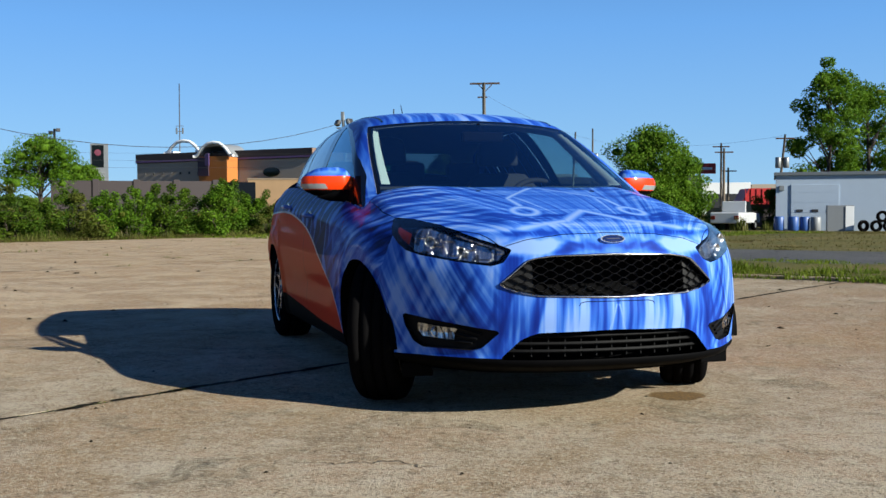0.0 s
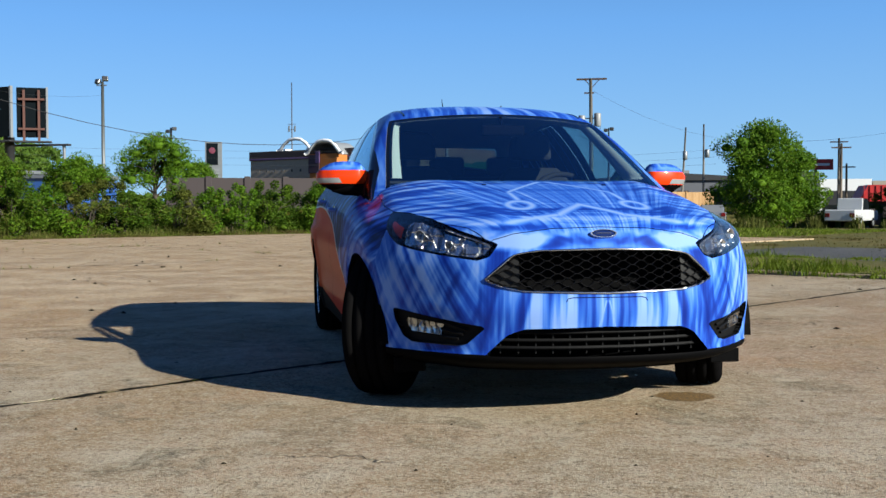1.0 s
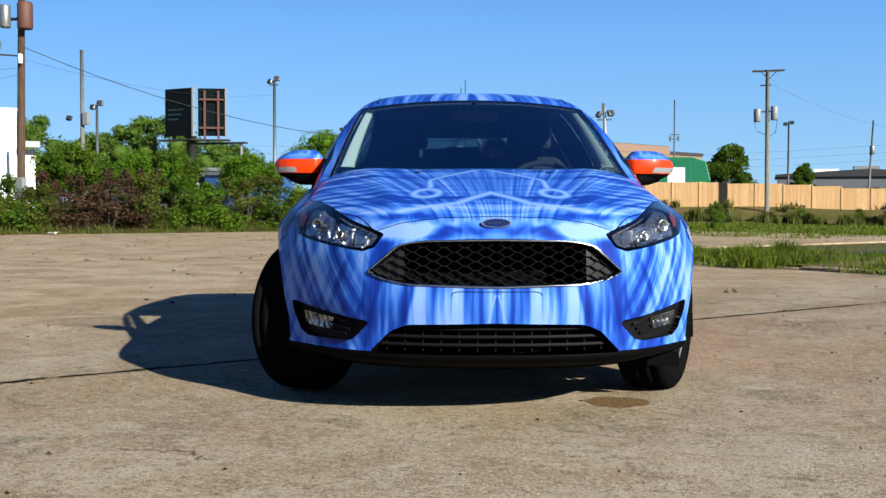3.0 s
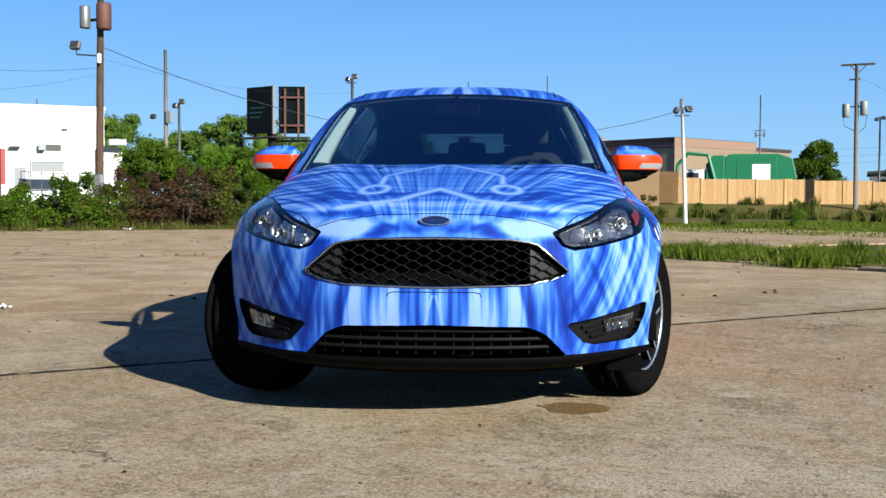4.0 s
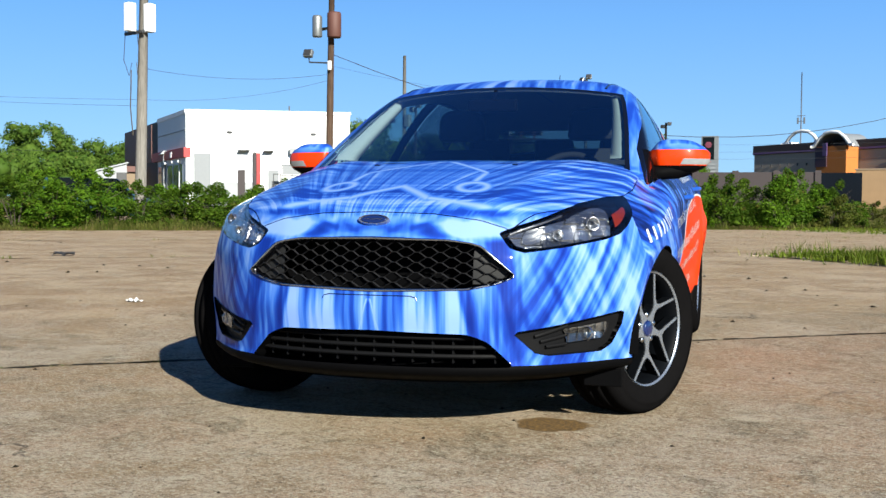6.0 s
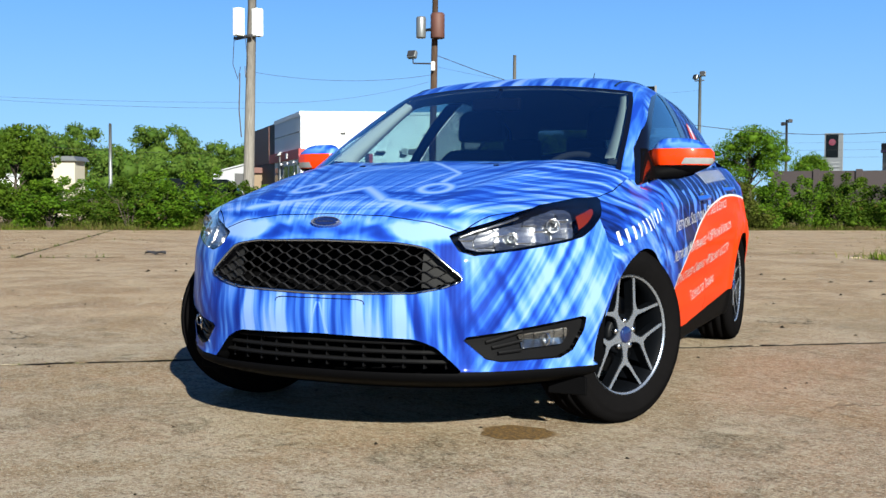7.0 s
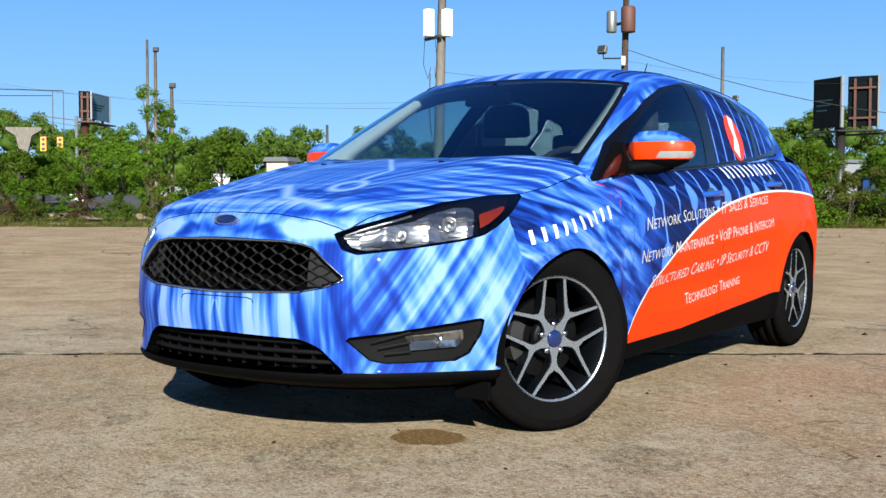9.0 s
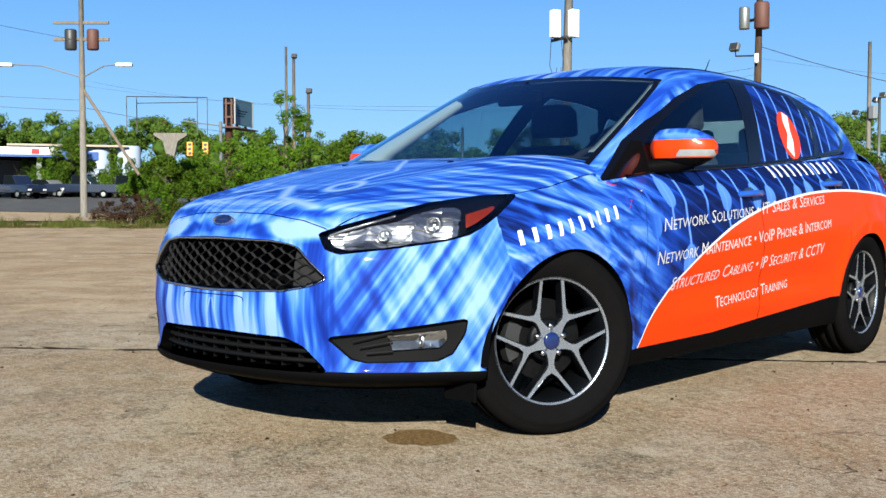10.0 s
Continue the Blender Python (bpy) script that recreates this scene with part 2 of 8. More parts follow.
def concrete():
    """Old exposed concrete: cream to rusty tan, stained, sandy, with pits and hairline cracks."""
    n = Nodes("weathered concrete")
    p = n.world_place()
    big, mid = n.noise(p, 0.22, 4, 0.6, 0.3), n.noise(p, 1.3, 6, 0.68, 0.5)
    small, fine = n.noise(p, 6.0, 6, 0.72, 0.4), n.noise(p, 24, 5, 0.8, 0.2)
    grit, sand = n.noise(p, 75, 3, 0.75), n.noise(p, 210, 2, 0.7)
    m = n.math("ADD", n.math("ADD", n.math("MULTIPLY", big, 0.30), n.math("MULTIPLY", mid, 0.40)), n.math("MULTIPLY", small, 0.30))
    col = n.ramp(m, (0.38, (0.118, 0.076, 0.042)), (0.46, (0.232, 0.168, 0.108)), (0.53, (0.338, 0.274, 0.200)), (0.62, (0.400, 0.350, 0.278)))
    # rusty areas and dark lichen stains
    col = n.mix(n.math("MULTIPLY", n.step(n.noise(p, 0.42, 6, 0.7, 0.9), 0.46, 0.62), 0.68), col, (0.2118, 0.1154, 0.04077))
    col = n.mix(n.math("MULTIPLY", n.step(n.noise(p, 0.13, 5, 0.6, 0.6), 0.46, 0.62), 0.42), col, (0.232, 0.1482, 0.0637))
    col = n.mix(n.math("MULTIPLY", n.step(n.noise(p, 2.6, 7, 0.75, 0.8), 0.52, 0.64), 0.68), col, (0.05548, 0.04056, 0.0214))
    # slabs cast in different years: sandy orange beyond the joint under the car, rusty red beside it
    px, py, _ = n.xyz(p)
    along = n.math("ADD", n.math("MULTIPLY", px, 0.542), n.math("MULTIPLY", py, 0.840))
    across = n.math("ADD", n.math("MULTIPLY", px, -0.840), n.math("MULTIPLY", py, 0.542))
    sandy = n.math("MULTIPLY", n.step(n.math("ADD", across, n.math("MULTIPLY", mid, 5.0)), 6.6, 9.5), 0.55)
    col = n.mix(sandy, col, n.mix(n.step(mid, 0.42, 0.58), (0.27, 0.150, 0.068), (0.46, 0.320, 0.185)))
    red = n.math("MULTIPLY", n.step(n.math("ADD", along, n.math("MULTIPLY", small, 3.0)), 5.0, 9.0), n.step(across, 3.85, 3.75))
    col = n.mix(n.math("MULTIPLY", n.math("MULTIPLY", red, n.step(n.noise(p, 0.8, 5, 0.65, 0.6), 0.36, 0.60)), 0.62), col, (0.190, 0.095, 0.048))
    # orange and straw-coloured patches the size of a hand or a step
    col = n.mix(n.math("MULTIPLY", n.step(n.noise(p, 1.9, 6, 0.7, 1.1), 0.48, 0.62), 0.36), col, (0.310, 0.185, 0.110))
    col = n.mix(n.math("MULTIPLY", n.step(n.noise(p, 3.4, 6, 0.72, 1.4), 0.53, 0.66), 0.40), col, (0.370, 0.325, 0.250))
    col = n.mix(n.math("MULTIPLY", n.step(fine, 0.50, 0.62), 0.62), col, (0.3531, 0.3172, 0.2242))
    col = n.mix(n.math("MULTIPLY", n.step(fine, 0.48, 0.36), 0.66), col, (0.05801, 0.0416, 0.02191))
    col = n.mix(n.math("MULTIPLY", n.step(grit, 0.55, 0.62), 0.66), col, (0.03026, 0.02288, 0.01325))
    col = n.mix(n.math("MULTIPLY", n.step(grit, 0.45, 0.38), 0.75), col, (0.4136, 0.3796, 0.2854))
    col = n.mix(n.math("MULTIPLY", n.step(sand, 0.52, 0.62), 0.42), col, (0.06557, 0.05096, 0.03058))
    col = n.mix(n.math("MULTIPLY", n.step(sand, 0.47, 0.38), 0.45), col, (0.3833, 0.3536, 0.2701))
    bent = n.add("ShaderNodeVectorMath", p_operation="ADD", i0=p, i1=n.add("ShaderNodeVectorMath", p_operation="SCALE", i0=n.noise(p, 1.3, 5, 0.65, out=1), Scale=0.9))
    cell = n.add("ShaderNodeTexVoronoi", out=0, p_feature="DISTANCE_TO_EDGE", Vector=bent, Scale=0.42)
    crack = n.math("MULTIPLY", n.step(cell, 0.0055, 0.0015), n.step(n.noise(p, 0.5, 3), 0.50, 0.60))
    col = n.mix(n.math("MULTIPLY", crack, 0.75), col, (0.03026, 0.026, 0.01784))
    n.done(col, 0.9, spec=0.15)
    n.bump(n.math("SUBTRACT", n.math("ADD", n.math("MULTIPLY", fine, 0.4), n.math("ADD", n.math("MULTIPLY", grit, 0.5), n.math("MULTIPLY", sand, 0.25))), crack), 1.0, 0.012)
    return n.mat


def earth(name, a, b, c, scale=1.0):
    n = Nodes(name)
    p = n.world_place()
    m = n.math("ADD", n.math("MULTIPLY", n.noise(p, 0.35 * scale, 5, 0.65), 0.6), n.math("MULTIPLY", n.noise(p, 6 * scale, 4, 0.7), 0.4))
    n.done(n.ramp(m, (0.34, a), (0.5, b), (0.66, c)), 0.95, spec=0.15)
    n.bump(n.noise(p, 22 * scale, 4, 0.7), 0.8, 0.03)
    return n.mat


def leaf(name, a, b, dry=(0.0832, 0.052, 0.0156)):
    """Leaves whose green changes from clump to clump and leaf to leaf."""
    n = Nodes(name)
    own = n.add("ShaderNodeNewGeometry", out=8)
    p = n.place()
    patch = n.noise(p, 0.9, 3)
    col = n.mix(n.math("ADD", n.math("MULTIPLY", own, 0.6), n.math("MULTIPLY", n.step(patch, 0.35, 0.65), 0.4)), a, b)
    col = n.mix(n.math("MULTIPLY", n.step(own, 0.965, 0.975), 0.6), col, dry)
    n.done(col, 0.6, spec=0.10)
    t = n.tree
    thin = n.add("ShaderNodeBsdfTranslucent", Color=col)
    both = n.add("ShaderNodeMixShader", i0=0.38, i1=n.bsdf.outputs[0], i2=thin)
    t.links.new(both, t.nodes["Material Output"].inputs["Surface"])
    return n.mat


def bark(name, a, b):
    n = Nodes(name)
    p = n.place()
    x, y, z = n.xyz(p)
    g = n.noise(n.vec(n.math("MULTIPLY", x, 9.0), n.math("MULTIPLY", y, 9.0), n.math("MULTIPLY", z, 0.8)), 3.0, 4, 0.65)
    n.done(n.ramp(g, (0.3, a), (0.7, b)), 0.9, spec=0.2)
    n.bump(g, 0.5, 0.02)
    return n.mat


FILM, SIDE_FILM = wrap_front(), wrap_side()
BLACK_PLASTIC = plain("black moulded plastic", (0.00182, 0.00182, 0.00208), 0.6, vary=0.2, scale=14, bump=0.1, spec=0.02)
GLOSS_BLACK = plain("gloss black trim", (0.00208, 0.00208, 0.00312), 0.14, vary=0.15, spec=0.3)
RUBBER = plain("tyre rubber", (0.0042, 0.0040, 0.0042), 0.75, vary=0.25, scale=20, bump=0.2, spec=0.0)
COMB = plain("black grille plastic", (0.014, 0.014, 0.0155), 0.34, vary=0.2, spec=0.5)
BLANK = plain("grey moulded blank", (0.014, 0.014, 0.0145), 0.5, vary=0.15, spec=0.08)
BEZEL = plain("charcoal bezel plastic", (0.0048, 0.0048, 0.0053), 0.5, vary=0.2, scale=14, bump=0.1, spec=0.07)
SLAT = plain("dull black slat plastic", (0.0038, 0.0038, 0.0042), 0.55, vary=0.2, spec=0.09)
CHROME = plain("chrome", (0.46, 0.47, 0.49), 0.18, 1.0, vary=0.05)
ALLOY = plain("machined alloy", (0.31, 0.345, 0.40), 0.27, 0.8, vary=0.06)
RIM_BLACK = plain("dark painted alloy", (0.00208, 0.0026, 0.00364), 0.45, 0.0, vary=0.15, spec=0.08)
STEEL = plain("brushed disc steel", (0.016, 0.016, 0.017), 0.5, 1.0, vary=0.15)
CALIPER = plain("grey cast caliper", (0.035, 0.036, 0.038), 0.5, 0.6, vary=0.15)
LENS = glass("clear lamp lens", (0.93, 0.95, 0.96), 0.01)
SCREEN = glass("green tinted windscreen", (0.44, 0.60, 0.64), 0.0, 2.25, (0.50, 0.80, 1.0))
FRONT_GLASS = glass("green tinted door pane", (0.52, 0.70, 0.71), 0.0, 1.9, (0.60, 0.85, 1.0))
PANE = glass("dark tinted pane", (0.12, 0.17, 0.19), 0.0)
AMBER = plain("red-amber reflector", (0.095, 0.009, 0.003), 0.3, vary=0.5, scale=90, coat=0.05, spec=0.2)
REFLECTOR = Nodes("silvered reflector")
_x, _y, _z = REFLECTOR.xyz(REFLECTOR.place())
_v = REFLECTOR.vec(REFLECTOR.math("MULTIPLY", REFLECTOR.math("SUBTRACT", _x, _y), 26.0), 0.0, REFLECTOR.math("MULTIPLY", _z, 12.0))
_f = REFLECTOR.add("ShaderNodeTexVoronoi", out=1, Vector=_v, Scale=1.6)
REFLECTOR.bump(REFLECTOR.math("ADD", REFLECTOR.add("ShaderNodeSeparateXYZ", i0=_f), REFLECTOR.noise(_v, 1.2, 2, 0.5)), 0.45, 0.02)
# near-black and bright facet colours imitate reflections and glints in the silver
REFLECTOR = REFLECTOR.done(REFLECTOR.mix(REFLECTOR.add("ShaderNodeSeparateXYZ", out=1, i0=_f), (0.04, 0.045, 0.055), (0.66, 0.67, 0.69)), 0.22, 0.95)
TURN_LENS = plain("clear ribbed turn lens", (0.22, 0.225, 0.23), 0.18, 0.2, vary=0.3, scale=60, coat=0.5)
ORANGE_FILM = plain("orange film", ORANGE, 0.4, vary=0.05, coat=0.25, spec=0.1)
LETTER_FILM = plain("pale grey lettering", (0.36, 0.36, 0.37), 0.4, vary=0.08)
WHITE_FILM = plain("white cut film", (0.496, 0.5084, 0.5208), 0.3, vary=0.04)
INTERIOR = plain("dark cabin trim", (0.00416, 0.00468, 0.0052), 0.85, vary=0.25, scale=18)
SEAT_CLOTH = plain("charcoal seat cloth", (0.0104, 0.01092, 0.01248), 0.9, vary=0.3, scale=60)
PALE_TRIM = plain("pale grey pillar trim", (0.36, 0.38, 0.36), 0.7, vary=0.08)
RED_FILM = plain("red film", (0.286, 0.0104, 0.0156), 0.22, vary=0.1, coat=0.5)
TAIL_RED = plain("red tail lens", (0.1144, 0.00416, 0.0052), 0.1, vary=0.2, coat=0.6)
BADGE_BLUE = plain("dark blue enamel", (0.0052, 0.013, 0.0624), 0.15, vary=0.1, coat=0.6)
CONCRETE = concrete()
SOIL = earth("dark joint soil", (0.0104, 0.00832, 0.00572), (0.0182, 0.01456, 0.00936), (0.026, 0.0208, 0.01352), 3)
TURF = earth("rough turf", (0.042, 0.044, 0.009), (0.076, 0.070, 0.017), (0.135, 0.090, 0.040))
ASPHALT = earth("worn asphalt", (0.046, 0.047, 0.050), (0.063, 0.064, 0.067), (0.088, 0.088, 0.090), 2)
DRY_GRASS = leaf("dry yellow grass", (0.0546, 0.052, 0.013), (0.1092, 0.0884, 0.03224), (0.1976, 0.1404, 0.0624))
GRASS = leaf("grass blades", (0.044, 0.076, 0.006), (0.125, 0.162, 0.016), (0.20, 0.16, 0.06))
WEEDS = leaf("olive weeds", (0.042, 0.058, 0.010), (0.125, 0.130, 0.030), (0.20, 0.16, 0.07))
LEAF = leaf("hedge leaves", (0.022, 0.055, 0.004), (0.080, 0.132, 0.010))
LEAF_OLIVE = leaf("olive bramble leaves", (0.034, 0.046, 0.007), (0.098, 0.112, 0.018))
LEAF_DRY = leaf("brown bramble", (0.0364, 0.0182, 0.01144), (0.078, 0.0468, 0.026))
LEAF_BRIGHT = leaf("spring leaves", (0.028, 0.078, 0.004), (0.105, 0.190, 0.012))
LEAF_FAR = leaf("distant foliage", (0.034, 0.080, 0.011), (0.102, 0.160, 0.024))
BARK = bark("grey bark", (0.026, 0.0208, 0.0156), (0.078, 0.065, 0.052))
POLE_WOOD = bark("weathered pole", (0.0728, 0.0546, 0.039), (0.1768, 0.1456, 0.1144))
POLE_GREY = bark("bleached grey pole", (0.0884, 0.0806, 0.0702), (0.1768, 0.1638, 0.1456))
POLE_BROWN = bark("brown pole", (0.0312, 0.0182, 0.01144), (0.078, 0.0494, 0.0338))
GATE_WOOD = bark("weathered gate boards", (0.075, 0.040, 0.018), (0.16, 0.092, 0.045))
FENCE_WOOD = Nodes("new fence boards")
_x, _y, _z = FENCE_WOOD.xyz(FENCE_WOOD.place())
_o = FENCE_WOOD.add("ShaderNodeObjectInfo", out=5)
_g = FENCE_WOOD.noise(FENCE_WOOD.vec(FENCE_WOOD.math("MULTIPLY", _x, 9.0), FENCE_WOOD.math("ADD", _y, FENCE_WOOD.math("MULTIPLY", _o, 40.0)), FENCE_WOOD.math("MULTIPLY", _z, 0.8)), 3.0, 4, 0.65)
_c = FENCE_WOOD.ramp(_g, (0.3, (0.40, 0.235, 0.105)), (0.7, (0.59, 0.39, 0.205)))
_c = FENCE_WOOD.mix(FENCE_WOOD.math("MULTIPLY", _o, 0.55), _c, (0.34, 0.18, 0.075))
FENCE_WOOD = FENCE_WOOD.done(_c, 0.8, spec=0.2)
GALV = plain("galvanised steel", (0.1716, 0.182, 0.1872), 0.45, 0.6, vary=0.15)
DARK_STEEL = plain("dark steel", (0.03, 0.03, 0.032), 0.5, 0.3, vary=0.2)
RUST = plain("rusty red steel", (0.0676, 0.0234, 0.0156), 0.7, vary=0.3, scale=3)
WHITE_WALL = plain("white painted wall", (0.6, 0.6075, 0.615), 0.6, vary=0.05, scale=1.0)
# white metal: bluish open shade is put into the base colour
SHED_WALL = plain("pale blue-grey painted metal", (0.27, 0.33, 0.41), 0.6, vary=0.08, scale=1.0)
BLOCK_WALL = plain("tan block", (0.195, 0.122, 0.062), 0.85, vary=0.2, scale=2.0)
TAN_WALL = plain("tan stucco", (0.165, 0.120, 0.078), 0.85, vary=0.12, scale=1.2)
MAUVE_WALL = plain("mauve brown stucco", (0.28, 0.235, 0.19), 0.85, vary=0.12, scale=1.2)
DARK_WALL = plain("dark brown fascia", (0.0234, 0.0156, 0.01664), 0.7, vary=0.15, scale=1.5)
GREY_WALL = plain("dark grey metal wall", (0.075, 0.08, 0.095), 0.6, vary=0.12, scale=1.2)
BROWN_PANEL = plain("red-brown panel", (0.085, 0.028, 0.020), 0.6, vary=0.2, scale=1.5)
CONCRETE_GREY = plain("pale grey painted base", (0.24, 0.25, 0.26), 0.7, vary=0.15, scale=2)
SHOP_GLASS = plain("shop glass", (0.10, 0.12, 0.15), 0.12, vary=0.3, scale=0.8, spec=0.6)
CREAM_WALL = plain("cream stucco", (0.36, 0.33, 0.26), 0.8, vary=0.1, scale=1.0)
RED_PAINT = plain("red paint", (0.312, 0.0104, 0.0104), 0.5, vary=0.1, scale=2)
GREEN_PAINT = plain("green painted steel", (0.005, 0.115, 0.050), 0.45, vary=0.15, scale=2)
BLUE_PAINT = plain("blue paint", (0.0156, 0.0624, 0.2184), 0.5, vary=0.1, scale=2)
ORANGE_WALL = plain("orange stucco", (0.3224, 0.104, 0.0156), 0.8, vary=0.12, scale=1.2)
GREY_PAINT = plain("grey paint", (0.156, 0.1664, 0.1768), 0.5, vary=0.12)
BOARD_PRINT = plain("faded blue print", (0.020, 0.045, 0.060), 0.8, vary=0.3, scale=2, spec=0.05)
SIGN_BLACK = plain("black sign panel", (0.0035, 0.0056, 0.0072), 0.9, vary=0.3, scale=0.6, spec=0.04)
CAR_WHITE = plain("white car paint", (0.4464, 0.4526, 0.4588), 0.25, vary=0.05, coat=0.5)
CAR_DARK = plain("dark blue car paint", (0.0078, 0.013, 0.0286), 0.25, vary=0.1, coat=0.5)
HANDLE_BLUE = plain("mid blue film on the handles", (0.010, 0.06, 0.30), 0.3, vary=0.3, scale=25, coat=0.4)
CAR_TEAL = plain("dark teal car paint", (0.012, 0.040, 0.060), 0.2, vary=0.1, coat=0.6)
CAR_SILVER = plain("silver car paint", (0.1872, 0.1976, 0.208), 0.3, 0.3, vary=0.08, coat=0.5)
OIL = Nodes("rusty oil stain")
_p = OIL.place()
_g = OIL.add("ShaderNodeVectorMath", out=1, p_operation="LENGTH", i0=_p)
_c = OIL.ramp(OIL.noise(_p, 60, 4, 0.75), (0.36, (0.020, 0.010, 0.0025)), (0.50, (0.090, 0.046, 0.006)), (0.66, (0.19, 0.108, 0.022)))
_c = OIL.mix(OIL.math("MULTIPLY", OIL.step(OIL.math("ADD", _g, OIL.math("MULTIPLY", OIL.noise(_p, 45, 4, 0.7), 0.05)), 0.140, 0.172), 0.85), _c, (0.23, 0.165, 0.095))
OIL.bump(OIL.noise(_p, 130, 3, 0.7), 0.6, 0.004)
OIL = OIL.done(_c, 0.85)

# ---- the car's form: x to its left side, y towards its tail, z up; origin under the front axle ----
FC, RC = 0.35, 2.60            # centres of the plan's front and rear rounding


def table(v, *pairs):
    """Smooth-stepped interpolation through (position, value) pairs."""
    xs, ys = np.array(pairs, float).T
    return np.interp(v, xs, ys)


def curve(v, *pairs):
    """A monotone cubic through (position, value) pairs, flat beyond the ends."""
    xs, ys = np.array(pairs, float).T
    h = np.diff(xs)
    d = np.diff(ys) / h
    m = np.zeros_like(xs)
    m[0], m[-1] = d[0], d[-1]
    same = d[:-1] * d[1:] > 0
    w1, w2 = 2 * h[1:] + h[:-1], h[1:] + 2 * h[:-1]
    with np.errstate(divide="ignore", invalid="ignore"):
        m[1:-1] = np.where(same, (w1 + w2) / (w1 / d[:-1] + w2 / d[1:]), 0.0)
    v = np.clip(np.asarray(v, float), xs[0], xs[-1])
    i = np.clip(np.searchsorted(xs, v) - 1, 0, len(h) - 1)
    s = (v - xs[i]) / h[i]
    return ((1 + 2 * s) * (1 - s) ** 2 * ys[i] + s * (1 - s) ** 2 * h[i] * m[i] + s * s * (3 - 2 * s) * ys[i + 1] + s * s * (s - 1) * h[i] * m[i + 1])


def ease(a, b, v):
    s = np.clip((np.asarray(v, float) - a) / (b - a), 0, 1)
    return s * s * (3 - 2 * s)


def soft_max(a, b, k):
    return 0.5 * (a + b + np.sqrt((a - b) ** 2 + k * k))


FRONT_PLAN = np.array([(0, -.862), (.2, -.850), (.347, -.818), (.469, -.768), (.56, -.708), (.65, -.615), (.735, -.515), (.785, -.447), (.835, -.34), (.868, -.2), (.888, -.03), (.896, .15), (.899, .35)])
REAR_PLAN = np.array([(.893, 2.60), (.885, 2.8), (.862, 3.0), (.815, 3.18), (.73, 3.31), (.6, 3.39), (.4, 3.44), (.2, 3.46), (0, 3.465)])
FRONT_R = (np.degrees(np.arctan2(FRONT_PLAN[:, 0], FC - FRONT_PLAN[:, 1])), np.hypot(FRONT_PLAN[:, 0], FC - FRONT_PLAN[:, 1]))
REAR_R = (np.degrees(np.arctan2(REAR_PLAN[:, 1] - RC, REAR_PLAN[:, 0])), np.hypot(REAR_PLAN[:, 0], REAR_PLAN[:, 1] - RC))
WHEEL_F, WHEEL_R, WHEEL_Z, TYRE_R = -0.035, 2.65, 0.322, 0.324


def front_angle(x, y):
    return np.degrees(np.arctan2(np.abs(x), FC - y))


def front_inset(z):
    return curve(z, (.16, .20), (.19, .13), (.213, .055), (.230, .014), (.25, .005), (.27, .014), (.34, .012), (.44, 0), (.485, .003), (.54, .006), (.60, .012), (.66, .030), (.69, .042), (.73, .058), (.757, .072), (.80, .105), (.9, .22))


def side_inset(z, y):
    lower = curve(z, (.16, .085), (.20, .055), (.26, .038), (.35, .026), (.45, .016), (.56, .005), (.63, 0), (.70, .002), (.76, .010), (.82, .020), (.90, .042), (.96, .07), (1.05, .13), (1.2, .3))
    return lower


def belt(x, y):
    """Height of the hood and, behind it, of the body's shoulders."""
    mid = curve(y, (-.9, .700), (-.83, .735), (-.787, .765), (-.7, .800), (-.5, .850), (-.25, .905), (0, .948), (.15, .971), (.35, 1.000), (.6, 1.045), (1.2, 1.075), (2.0, 1.115), (2.6, 1.155), (3.1, 1.16), (3.5, 1.10))
    ax = np.abs(x)
    ridge = .010 * np.exp(-((ax - (.40 + .16 * (y + .5))) / .05) ** 2) * ease(.35, -.1, y)
    # the hood's rear corners stay level with its middle, below the screen
    level = .030 * ease(.22, .64, ax) * ease(.80, .71, ax) * ease(-.35, .22, y) * ease(.80, .50, y)
    return mid - .10 * ax ** 2 - .165 * ax ** 4 + ridge + level


